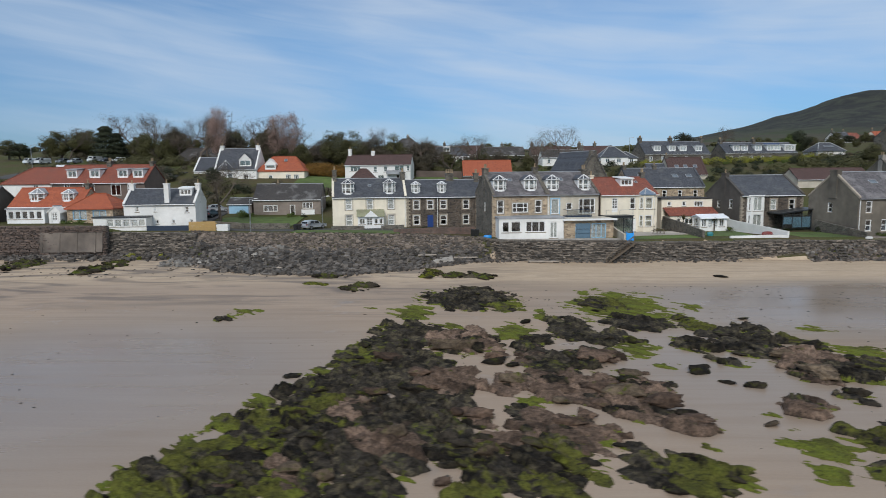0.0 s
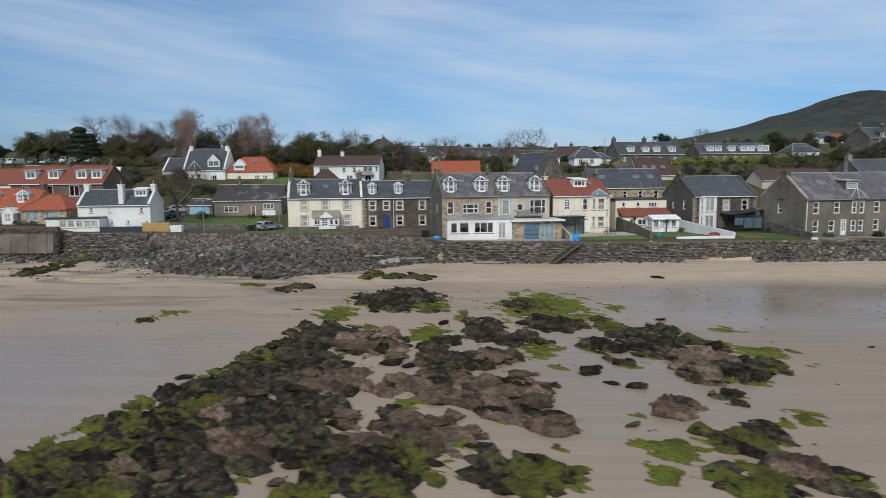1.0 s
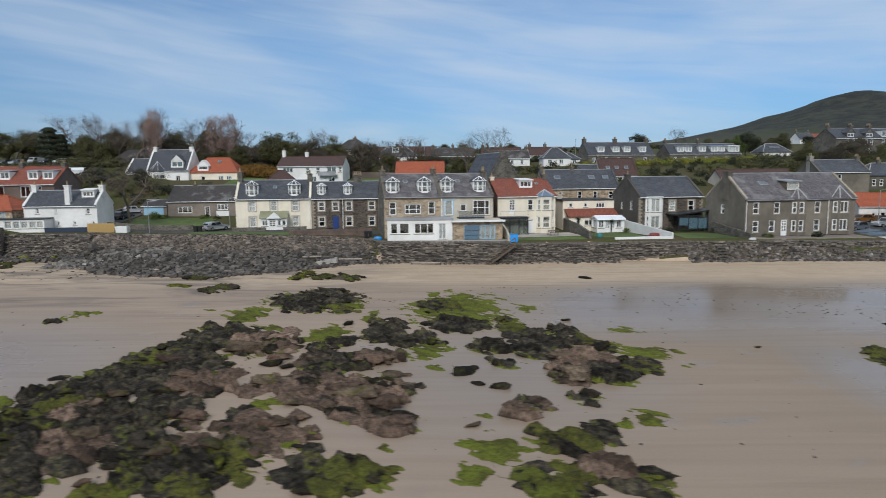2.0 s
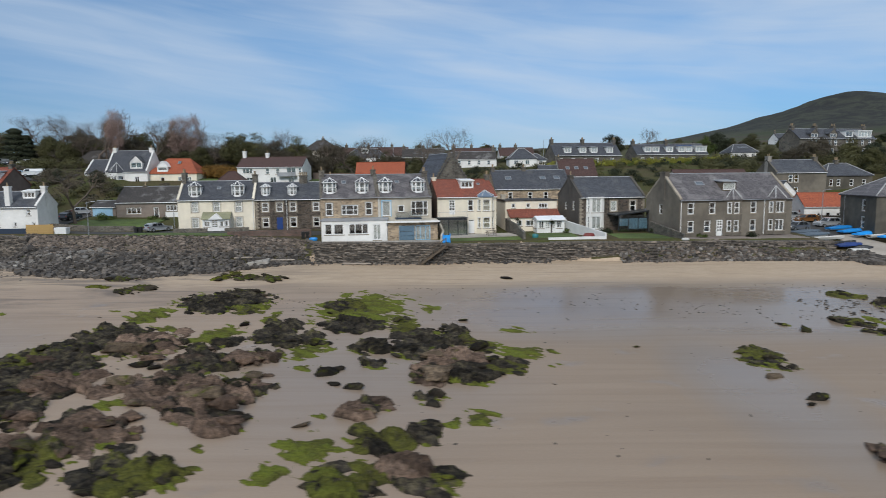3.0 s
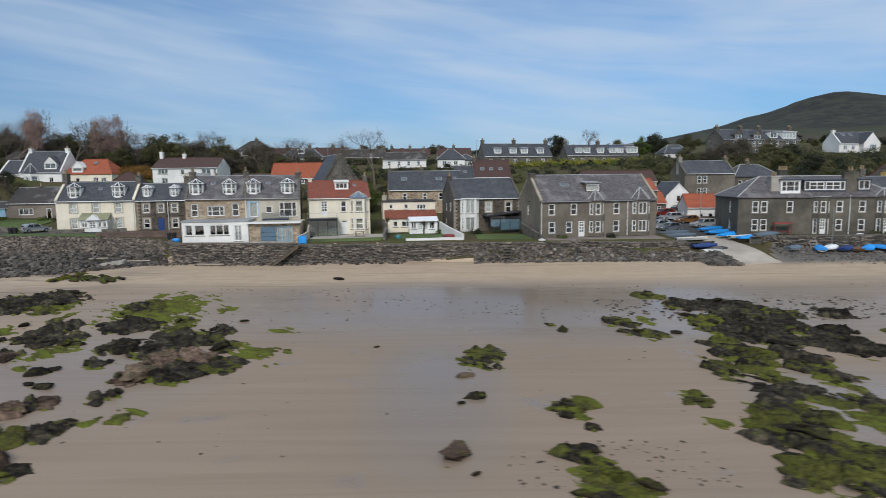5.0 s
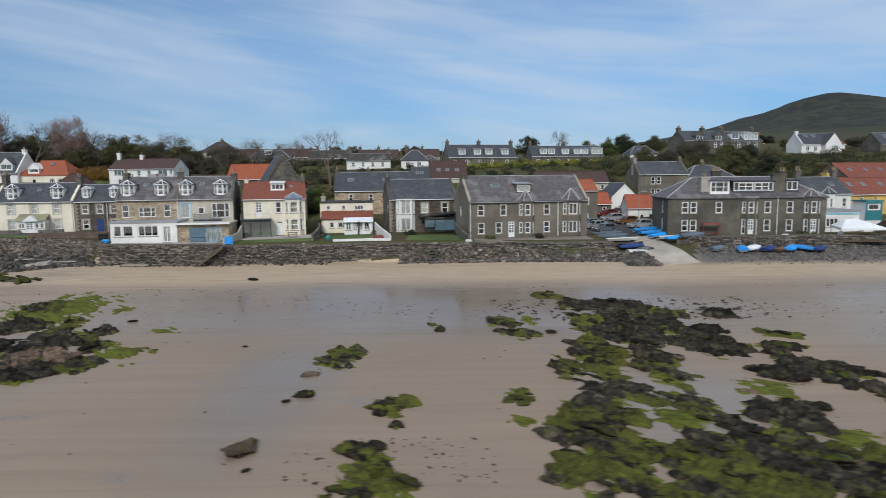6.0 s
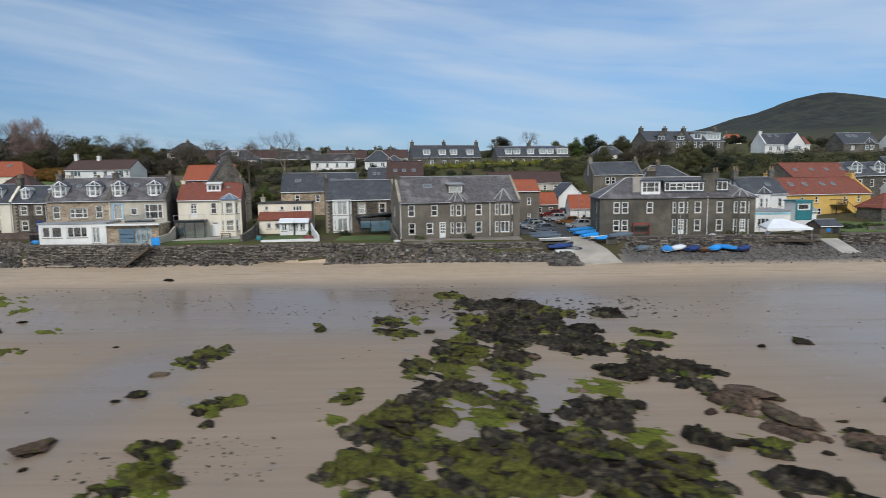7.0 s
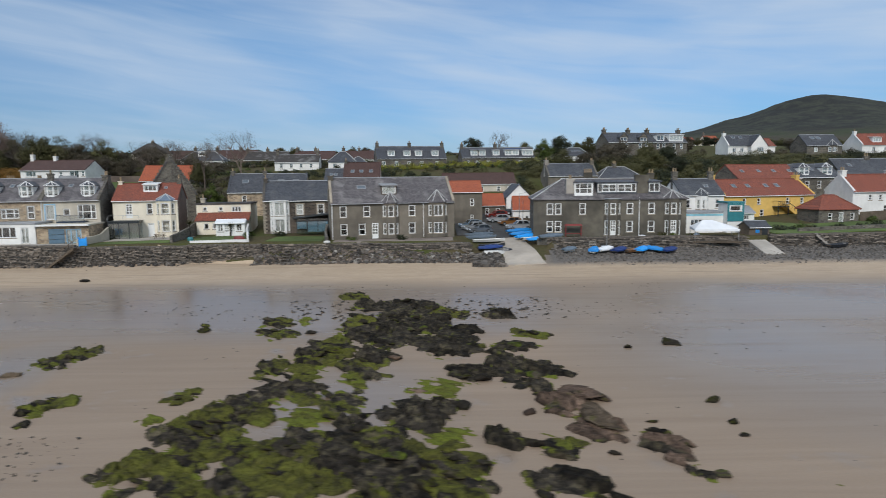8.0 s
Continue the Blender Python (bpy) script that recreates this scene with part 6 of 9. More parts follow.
WRACK = stones_of(("dark_beach_wrack", (0.075, 0.062, 0.048), (0.035, 0.030, 0.024)))
PALEBLOCK = stones_of(("pale_broken_concrete", (0.40, 0.37, 0.33), (0.15, 0.137, 0.124)))


def sea_wall(label, line, material, cope=True, batter=0.25):
    """line: (x, y, foot, head) from left to right; its face looks to the sea."""
    rng = np.random.default_rng(int(abs(line[0][0]) * 7) + 3)
    w = thing("sea_wall", Matrix.Identity(4), label, "wall", "", "structure")
    core, rows_of, caps = Shape(), [], []
    for (xa, ya, fa, ha), (xb, yb, fb, hb) in zip(line, line[1:]):
        core.solid([(xa, ya - batter, fa - 0.8), (xb, yb - batter, fb - 0.8), (xb, yb + 0.8, fb - 0.8), (xa, ya + 0.8, fa - 0.8)],
                   [(xa, ya, ha), (xb, yb, hb), (xb, yb + 0.8, hb), (xa, ya + 0.8, ha)])
        length = math.hypot(xb - xa, yb - ya)
        s = 0.0
        z = 0.0
        tall = max(ha - fa, hb - fb) + 0.3
        while z < tall:
            row_h, s = rng.uniform(0.13, 0.28), -rng.uniform(0, 0.4)
            while s < length:
                run = rng.uniform(0.22, 0.80)
                f = min(max((s + run / 2) / length, 0), 1)
                foot, head = fa + (fb - fa) * f - 0.3, ha + (hb - ha) * f
                if foot + z + row_h * 0.5 < head:
                    up = (z - 0.3) / max(head - foot - 0.3, 0.1)
                    rows_of.append((xa + (xb - xa) * f, ya + (yb - ya) * f - batter * (1 - min(max(up, 0), 1)) - rng.uniform(-0.07, 0.10), foot + z + row_h / 2 + rng.uniform(-0.03, 0.03), run, row_h * rng.uniform(0.75, 1.05)))
                s += run
            z += row_h
        for k in range(int(length / 0.7)):
            f = (k + 0.5) / max(int(length / 0.7), 1)
            caps.append((xa + (xb - xa) * f, ya + (yb - ya) * f + 0.35, ha + (hb - ha) * f + 0.07))
    part("core", core, WALLSTONE, w)
    s = Shape()
    for x, y, z, run, rh in rows_of:
        j = rng.uniform(-0.05, 0.05, 8)
        a, b, c = run / 2 - 0.025, 0.16, rh / 2 - 0.02
        s.solid([(x - a + j[0], y - b, z - c + j[1]), (x + a + j[2], y - b + j[3], z - c), (x + a, y + b, z - c), (x - a, y + b, z - c)],
                [(x - a - j[0] * 0.6, y - b + j[4], z + c + j[5]), (x + a + j[6], y - b, z + c + j[7]), (x + a, y + b, z + c), (x - a, y + b, z + c)])
    me = bpy.data.meshes.new("stone_courses")
    me.from_pydata(s.v, [], s.f)
    me.materials.append(material)
    tagged(part("stone_courses", me, None, w), kind="stuff")
    if cope:
        cm = Shape().solid([(-0.34, -0.42, -0.09), (0.34, -0.42, -0.09), (0.34, 0.42, -0.09), (-0.34, 0.42, -0.09)], [(-0.31, -0.38, 0.09), (0.32, -0.36, 0.1), (0.31, 0.4, 0.08), (-0.32, 0.38, 0.1)]).mesh("cope_stone", material)
        for x, y, z in caps[:280]:
            part("cope_stone", cm, None, w, "", pose(x, y, z + 0.02 * math.sin(x * 7), 0, 3 * math.sin(x * 5), 4 * math.sin(x * 3)))
    return w


sea_wall("tall rubble sea wall with red coping below the cottages", [(-110, 92.2, 1.7, 6.1), (-72, 92.2, 1.7, 6.1), (-62, 92.2, 1.7, 6.1), (-52.4, 92.4, 1.7, 6.0)], REDBLOCK, True, 0.7)
sea_wall("sloping rubble sea wall below the white cottage", [(-52.4, 93.6, 1.6, 5.1), (-42, 93.4, 1.5, 5.0), (-38.5, 92.6, 1.4, 4.85)], WALLBLOCK, False, 0.9)
sea_wall("curved rubble sea wall below the villas", [(5.2, 91.5, 1.6, 4.15), (6.6, 87.6, 1.4, 4.15), (8.5, 86.0, 1.2, 4.15), (14, 85.2, 1.15, 4.15), (20, 85.0, 1.15, 4.15), (25.8, 85.2, 1.15, 4.1)], WALLBLOCK)
sea_wall("rubble sea wall below the red-roofed house", [(25.8, 85.4, 1.2, 3.8), (34, 86.0, 1.2, 3.8), (41.2, 86.25, 1.25, 3.75)], WALLBLOCK)
sea_wall("rubble sea wall stepping back from the sand", [(41.2, 86.4, 1.6, 3.85), (48, 86.6, 1.5, 3.85), (52, 86.6, 1.4, 3.85)], WALLBLOCK)
sea_wall("low coursed wall above the broken bank", [(52, 87.3, 2.3, 3.85), (60, 87.6, 2.3, 3.8), (70, 88.0, 2.3, 3.75), (82.5, 88.5, 2.3, 3.7)], WALLBLOCK, False)
sea_wall("low rubble wall before the grey hotel", [(94.3, 89.6, 2.3, 4.1), (96.5, 88.4, 2.5, 4.2), (108, 88.4, 2.5, 4.25), (118, 88.4, 2.5, 4.25)], WALLBLOCK)
sea_wall("low garden wall above the shingle", [(118, 88.6, 2.5, 4.2), (123.8, 88.5, 2.5, 4.1)], WALLBLOCK)
sea_wall("rubble garden wall by the beach stair", [(127.2, 88.5, 2.5, 4.3), (140, 88.5, 2.5, 4.4), (175, 88.7, 2.5, 4.6)], WALLBLOCK)
buttress = thing("concrete_apron", Matrix.Identity(4), "weathered concrete facing on the tall wall", "wall", "", "structure")
part("facing", Shape().solid([(-62.5, 91.32, 2.2), (-52.7, 91.4, 2.2), (-52.7, 92.3, 2.2), (-62.5, 92.2, 2.2)], [(-62.5, 91.82, 5.2), (-52.7, 91.9, 5.2), (-52.7, 92.3, 5.2), (-62.5, 92.2, 5.2)]), STAINED, buttress)
for x in (-62.3, -59.6, -56.9, -54.0):
    part("rib", Shape().solid([(x, 91.26, 2.1), (x + 0.3, 91.26, 2.1), (x + 0.3, 92.2, 2.1), (x, 92.2, 2.1)], [(x, 91.79, 5.22), (x + 0.3, 91.79, 5.22), (x + 0.3, 92.2, 5.22), (x, 92.2, 5.22)]), STAINED, buttress)
lone("pillar", Shape().box(-71.0, -70.2, 90.6, 91.4, 1.6, 6.2).box(-71.1, -70.1, 90.5, 91.5, 6.2, 6.45), CONCRETE, "square pale concrete pillar on the wall", "pillar")


def scatter(n, x0, x1, y0, y1, lo, hi, keep=None, seed=1, sink=0.25):
    rng = np.random.default_rng(seed)
    x, y, s = rng.uniform(x0, x1, n), rng.uniform(y0, y1, n), lo + (hi - lo) * rng.uniform(0, 1, n) ** 2
    if keep is not None:
        ok = keep(x, y, rng.uniform(0, 1, n))
        x, y, s = x[ok], y[ok], s[ok]
    return np.column_stack((x, y, ground_z(x, y) + s * sink, s))


def on_slope(x, y, r):
    return (y > np.interp(x, SHORE_X, SHORE_FOOT) - 1.2 - 1.5 * r) & (y < np.interp(x, SHORE_X, SHORE_HEAD) + 0.6)


def pitched(x0, x1, low, high, seed):
    """Stones laid in rows up the slope."""
    rng, out = np.random.default_rng(seed), []
    for f in np.arange(low, high, 0.028):
        x = x0
        while x < x1:
            run = rng.uniform(0.3, 0.75)
            foot, head = float(np.interp(x, SHORE_X, SHORE_FOOT)), float(np.interp(x, SHORE_X, SHORE_HEAD))
            y = foot + (head - foot) * (f + rng.uniform(-0.006, 0.006))
            out.append((x + run / 2, y, float(ground_z(x, y)) + rng.uniform(0.0, 0.1), run * 0.78))
            x += run
    return np.array(out)


lone("pitched_slope", block_cloud(pitched(-40, 5.5, 0.42, 1.02, 11), "pitched_slope", PITCHED, 0.75, 0.16), None, "brown stone pitching in rows above the loose boulders", "revetment", "", "stuff")
slope = scatter(9000, -41, 7, 74, 95, 0.25, 0.75, lambda x, y, r: on_slope(x, y, r) & (y < 0.46 * np.interp(x, SHORE_X, SHORE_HEAD) + 0.54 * np.interp(x, SHORE_X, SHORE_FOOT) + 1.5 * r), 11)
lone("revetment", block_cloud(slope, "revetment", ARMOURBLOCK), None, "dark loose rubble boulders at the slope foot", "revetment", "", "stuff")
lone("broken_concrete", block_cloud(np.vstack((scatter(200, -40, -22, 82, 87, 0.25, 0.8, None, 12), scatter(230, 51, 84, 84.4, 87.6, 0.2, 0.6, None, 27))), "broken_concrete", PALEBLOCK), None, "pale broken concrete lumps among the bank stones", "rubble", "", "stuff")
lone("toe_stones", block_cloud(np.vstack((scatter(1900, -95, -38, 86.5, 93, 0.25, 0.85, lambda x, y, r: r < (y - 85.5) / 6, 13), scatter(500, -36, 4, 73.5, 82, 0.3, 1.0, lambda x, y, r: y > np.interp(x, SHORE_X, SHORE_FOOT) - 3.5 * r ** 2, 14),
                                          scatter(160, 7, 41, 83.6, 85.6, 0.2, 0.6, None, 15), scatter(700, 51, 84, 84.2, 87.5, 0.2, 0.6, None, 16), scatter(420, 82.8, 86.8, 80.5, 87.2, 0.35, 0.9, None, 17))), "toe_stones", ARMOURBLOCK),
     None, "dark loose boulders along the foot of the wall", "rubble", "", "stuff")
lone("stone_bank", block_cloud(np.vstack((scatter(2300, 51.5, 84, 84.6, 87.6, 0.14, 0.42, None, 28, 0.1), scatter(240, 51.5, 84, 85.0, 87.4, 0.3, 0.8, None, 29, 0.1))), "stone_bank", PITCHED), None, "brown tumbled stone bank below the grey house", "revetment", "", "stuff")
lone("shingle_bank", block_cloud(np.vstack((scatter(6200, 94.4, 170, 81.2, 88.4, 0.1, 0.34, lambda x, y, r: r < (y - 80.2) / 5, 18), scatter(560, 95, 170, 80, 84, 0.08, 0.25, None, 19))), "shingle_bank", PEBBLE), None, "bank of grey shingle under the hotel wall", "shingle", "", "stuff")
lone("tide_wrack", block_cloud(np.vstack((scatter(2400, 6, 104, 54, 69, 0.05, 0.21, lambda x, y, r: r < 0.08 + 0.8 * np.sin(x * 0.09 + 1 + 0.2 * y) ** 6, 20, 0.05), scatter(700, 6, 170, 80.0, 85.5, 0.06, 0.24, lambda x, y, r: np.abs(y - 82.5 - 1.6 * np.sin(x * 0.11) - 0.8 * np.sin(x * 0.37)) < 0.7 * r, 75, 0.05), scatter(360, -40, 140, 25, 60, 0.06, 0.2, None, 21, 0.05),
                                          scatter(110, 50, 60, 24, 29, 0.06, 0.26, None, 22, 0.0), scatter(300, -60, 0, 74, 84, 0.1, 0.5, None, 23, 0.05), scatter(360, 62, 90, 54, 62, 0.1, 0.45, None, 24, 0.05))), "tide_wrack", WRACK, 0.2),
     None, "scattered dark pebbles and wrack on wet sand", "wrack", "", "stuff")

# the slip and the ways down
sl = Shape()
ys = np.linspace(81.5, 99, 15)
for a, b in zip(ys, ys[1:]):
    pts = []
    for y in (a, b):
        f = (y - 81.5) / 17.5
        for x in (87.0 + 0.9 * f, 92.6 - 1.4 * f):
            pts.append((x, y, float(ground_z(x, y)) + 0.1))
    sl.solid([(p[0], p[1], p[2] - 0.5) for p in (pts[0], pts[1], pts[3], pts[2])], [pts[0], pts[1], pts[3], pts[2]])
lone("slipway", sl, SLIPSTONE, "worn pale concrete slip down to the sand", "slipway", "", "structure")
rp = Shape().solid([(124.2, 83.8, 1.2), (127.0, 84.0, 1.2), (126.8, 89.2, 1.2), (124.0, 89.2, 1.2)], [(124.2, 83.8, 2.1), (127.0, 84.0, 2.1), (126.8, 89.2, 3.7), (124.0, 89.2, 3.7)])
lone("beach_ramp", rp, CONCRETE, "short concrete ramp to the beach", "ramp", "", "structure")


def stair_flight(label, x, y, z0, z1, run, width, count, material, turn=0, rail=False, name="beach_stair"):
    t = thing(name, pose(x, y, z0, 0, 0, turn), label, "stairs")
    up, go = (z1 - z0) / count, run / count
    me = Shape().box(0, go + 0.03, 0, width, -0.06, 0).mesh("tread", material)
    for k in range(count):
        part("tread", me, None, t, "", pose(k * go, 0, (k + 1) * up))
    for y0 in (0, width - 0.08):
        part("string", Shape().solid([(0, y0, -0.2), (run, y0, z1 - z0 - 0.3), (run, y0, z1 - z0), (0, y0, 0.1)], [(0, y0 + 0.08, -0.2), (run, y0 + 0.08, z1 - z0 - 0.3), (run, y0 + 0.08, z1 - z0), (0, y0 + 0.08, 0.1)]), material, t)
    if rail:
        r = Shape().rod((0, 0, 1.0), (run, 0, z1 - z0 + 0.95), 0.06, None, 6)
        for k in (0, 0.5, 1):
            r.rod((run * k, 0, (z1 - z0) * k - 0.3), (run * k, 0, (z1 - z0) * k + 1.0), 0.06, None, 6)
        part("rail", r, material, t)


stair_flight("weathered timber stair down the sea wall", 22.6, 83.6, 1.15, 4.0, 3.8, 1.1, 14, OLDWOOD, 4, True)
stair_flight("pale timber stair from garden to beach", 136.0, 87.2, 2.3, 4.5, -2.4, 1.2, 10, CONCRETE, -12)
stair_flight("dark stone steps in the broken wall", 56.2, 84.6, 1.35, 3.6, 3.0, 1.2, 12, WALLBLOCK, 80)
stair_flight("stone steps up to the hotel garden", 100.9, 87.0, 2.5, 4.1, 1.6, 1.0, 8, CONCRETE, 80)


# ---- rocks on the sand ----
def icosphere(level):
    bm = bmesh.new()
    bmesh.ops.create_icosphere(bm, subdivisions=level, radius=1.0)
    v = np.array([p.co for p in bm.verts])
    f = [[p.index for p in q.verts] for q in bm.faces]
    bm.free()
    return v, f


def rock_mesh(seed, level, material, flat=0.62, name="boulder", worn=1.0, crack=0.0):
    """A stone with broken faces, worn round, lumpy and low."""
    rng = np.random.default_rng(seed)
    v, f = icosphere(level)
    planes = rng.normal(size=(16, 3))
    planes /= np.linalg.norm(planes, axis=1)[:, None]
    far = rng.uniform(0.42, 0.95, 16)
    reach = np.min(np.where(v @ planes.T > 0.15, far / np.maximum(v @ planes.T, 0.15), 9.0), axis=1)
    reach = np.minimum(reach, 1.25)
    off = rng.uniform(-50, 50, 3)
    for k, p in enumerate(v):
        q = Vector(p * 1.9 + off)
        reach[k] *= 1 + 0.12 * noise.noise(q) + 0.10 * noise.noise(q * 2.3) + worn * (0.07 * noise.noise(q * 5.0) + 0.05 * noise.noise(q * 10.0))
        if crack:
            reach[k] *= 1 - crack * (max(0.0, 1 - abs(noise.noise(q * 1.1 + Vector((7, 3, 1)))) * 8) + 0.8 * max(0.0, 1 - abs(noise.noise(q * 2.4)) * 6))
    v = v * reach[:, None] * np.array([1.0, rng.uniform(0.7, 0.95), flat * rng.uniform(0.75, 1.2)])
    me = bpy.data.meshes.new(name)
    me.from_pydata(v.tolist(), [], f)
    me.materials.append(material)
    me.shade_smooth()
    return me


def mat_mesh(seed, material, name="weed_mat", rings=14, turns=72):
    """A low uneven bed with a ragged rim, about 1 across its half."""
    rng = np.random.default_rng(seed)
    off = rng.uniform(-40, 40, 3)
    v, f = [(0, 0, 1.0)], []
    for j in range(1, rings + 1):
        for i in range(turns):
            a, r = math.tau * i / turns, j / rings
            d = Vector((math.cos(a), math.sin(a), 0))
            rim = 0.86 + 0.30 * noise.noise(d * 1.3 + Vector(off)) + 0.20 * noise.noise(d * 3.2 + Vector(off)) + 0.06 * noise.noise(d * 9 + Vector(off))
            p = d * r * rim
            z = (1 - r ** 3) * (0.7 + 0.6 * noise.noise(p * 3.2 + Vector(off)) + 0.5 * noise.noise(p * 7.0 + Vector(off)) + 0.35 * noise.noise(p * 14.0 + Vector(off)))
            v.append((p.x, p.y, z if j < rings else -0.6))
    f += [(0, 1 + i, 1 + (i + 1) % turns) for i in range(turns)]
    for j in range(rings - 1):
        a, b = 1 + j * turns, 1 + (j + 1) * turns
        f += [(a + i, b + i, b + (i + 1) % turns, a + (i + 1) % turns) for i in range(turns)]
    me = bpy.data.meshes.new(name)
    me.from_pydata(v, [], f)
    me.materials.append(material)
    me.shade_smooth()
    return me


STONES = {}
for kind, mats in (("black", (BLACKROCK, BLACKROCK, MUD)), ("brown", (BROWNROCK, BLACKROCK, TANROCK, BLACKROCK)), ("weedy", (WEEDROCK, WEEDROCK, BLACKROCK)), ("single_black", (BLACKROCK,)), ("single_brown", (BROWNROCK, TANROCK))):
    STONES[kind] = [[rock_mesh(31 * k + len(kind) + lv, lv, mats[k % len(mats)], 0.6 if "single" in kind else (0.5 if kind == "brown" else 0.62), "boulder", 1.5) for k in range(8)] for lv in (2, 3)]
SLABS = [rock_mesh(900 + k, 4, (BROWNROCK, TANROCK, BROWNROCK)[k % 3], 0.42, "rock_slab", 1.3, 0.14) for k in range(7)]
MATS = {"black": [mat_mesh(k, MUD) for k in range(4)], "brown": [mat_mesh(k + 10, (BROWNROCK, MUD)[k % 2]) for k in range(4)], "weedy": [mat_mesh(k + 20, WEED) for k in range(5)], "weed": [mat_mesh(k + 30, WEED) for k in range(6)]}
ROCKRNG = np.random.default_rng(77)


def outcrop(label):
    ob = thing("rock_outcrop", Matrix.Identity(4), label, "rocks")
    return {"ob": ob, "count": 0, "loose": [], "beds": {}}


def put_stone(crop, kind, x, y, z, r, stretch=1.0, turn=None):
    rng = ROCKRNG
    level = 1 if (r > 0.38 and y < 60) else 0
    me = STONES[kind][level][rng.integers(8)]
    turn = rng.uniform(0, 360) if turn is None else turn
    m = pose(x, y, z, rng.uniform(-14, 14), rng.uniform(-14, 14), turn) @ Matrix.Diagonal((r * 1.12, r * stretch, r * (rng.uniform(0.5, 0.85) if kind.startswith("single") else rng.uniform(0.42, 0.8)), 1))
    if r > 0.32 and crop["count"] < 290:
        part("boulder", me, None, crop["ob"], "", m)
        crop["count"] += 1
    else:
        crop["loose"].append((STONES[kind][0][rng.integers(8)], m))


def put_mat(crop, kind, x, y, rx, ry, tall):
    rng = ROCKRNG
    me = MATS[kind][rng.integers(len(MATS[kind]))]
    part("weed_mat", me, None, crop["ob"], "", pose(x, y, float(ground_z(x, y)), 0, 0, rng.choice((0, 180)) + rng.uniform(-8, 8)) @ Matrix.Diagonal((rx, ry, tall, 1)))


def put_slab(crop, x, y, rx, ry, turn=None, rise=0.3, tall=1.1):
    """One broad low worn rock."""
    rng = ROCKRNG
    turn = rng.uniform(-25, 25) + rng.choice((0, 180)) if turn is None else turn
    high = max(min(rx, ry), 0.3)
    part("rock_slab", SLABS[rng.integers(len(SLABS))], None, crop["ob"], "", pose(x, y, float(ground_z(x, y)) + rise * min(high, 1.2) * 0.3, rng.uniform(-5, 5), rng.uniform(-5, 5), turn) @ Matrix.Diagonal((rx * 1.12, ry * 1.12, min(high, 1.5) * tall, 1)))


def beds(crop, kind, *spots):
    """Beds of stones or weed: middle x, y and half widths across and along the shore's depth."""
    rng = ROCKRNG
    for x, y, rx, ry in spots:
        small = min(rx, ry)
        if kind == "slab":
            put_slab(crop, x, y, rx, ry, None, 1.0)
            continue
        if kind.startswith("single"):
            put_stone(crop, kind, x, y, float(ground_z(x, y)) + 0.12 * rx, rx, min(ry / rx, 1.2), rng.uniform(-20, 20))
            continue
        if y < 67:
            crop["beds"].setdefault(kind, []).append((x, y, rx, ry))
            if kind == "weed":
                continue
            for k in range(int(0.6 + math.pi * rx * ry * 0.22)):
                a, q = rng.uniform(0, math.tau), math.sqrt(rng.uniform(0, 1))
                px, py = x + math.cos(a) * rx * q, y + math.sin(a) * ry * q
                r = min(0.22 + 0.7 * rng.uniform(0, 1) ** 2.2, 0.5 * small + 0.1)
                put_stone(crop, kind, px, py, float(ground_z(px, py)) + 0.22 * r + 0.12 * (1 - q), r, rng.uniform(0.5, 0.9), rng.uniform(-60, -10))
            continue
        tall = 0.10 + 0.05 * min(small, 3) if kind == "weed" else 0.2 + 0.14 * min(small, 4)
        for k in range(int(3 + rx * ry * (0.5 if kind == "weed" else 1.0))):
            a, q = rng.uniform(0, math.tau), 0.9 * math.sqrt(rng.uniform(0, 1))
            f = rng.uniform(0.28, 0.55) * min(1.0, 1.7 / small)
            put_mat(crop, kind, x + math.cos(a) * rx * q, y + math.sin(a) * ry * q, max(f * min(rx, 1.5 * small) * 1.3, 0.3), max(f * min(ry, 1.5 * small), 0.25), tall * rng.uniform(0.35, 0.8))
        for k in range(0 if kind == "weed" else int(2 + math.pi * rx * ry)):
            a, q = rng.uniform(0, math.tau), math.sqrt(rng.uniform(0, 1))
            px, py = x + math.cos(a) * rx * q, y + math.sin(a) * ry * q
            put_stone(crop, kind, px, py, float(ground_z(px, py)) + tall * 0.3, min(0.2 + rng.uniform(0, 1) ** 2, 0.5 * small + 0.1), rng.uniform(0.45, 0.9), rng.uniform(-60, 10))



def lattice(i, j, seed):
    """A number from 0 to 1 for each whole place of a grid."""
    k = (i.astype(np.int64) * 374761393 + j.astype(np.int64) * 668265263 + seed * 974634777) & 0xFFFFFFFF
    k = ((k ^ (k >> 13)) * 1274126177) & 0xFFFFFFFF
    return ((k ^ (k >> 16)) & 0xFFFF) / 65535.0


def rough(x, y, seed, turns=4):
    """Rolling noise about 0, from -1 to 1, with finer turns upon it."""
    out, amp, total = np.zeros_like(x), 1.0, 0.0
    for k in range(turns):
        i, j = np.floor(x), np.floor(y)
        u, v = x - i, y - j
        u, v = u * u * (3 - 2 * u), v * v * (3 - 2 * v)
        a, b, c, d = lattice(i, j, seed + k), lattice(i + 1, j, seed + k), lattice(i, j + 1, seed + k), lattice(i + 1, j + 1, seed + k)
        out += amp * ((a * (1 - u) + b * u) * (1 - v) + (c * (1 - u) + d * u) * v - 0.5) * 2
        total, amp, x, y = total + amp, amp * 0.5, x * 2.03 + 7.1, y * 2.03 + 3.7
    return out / total


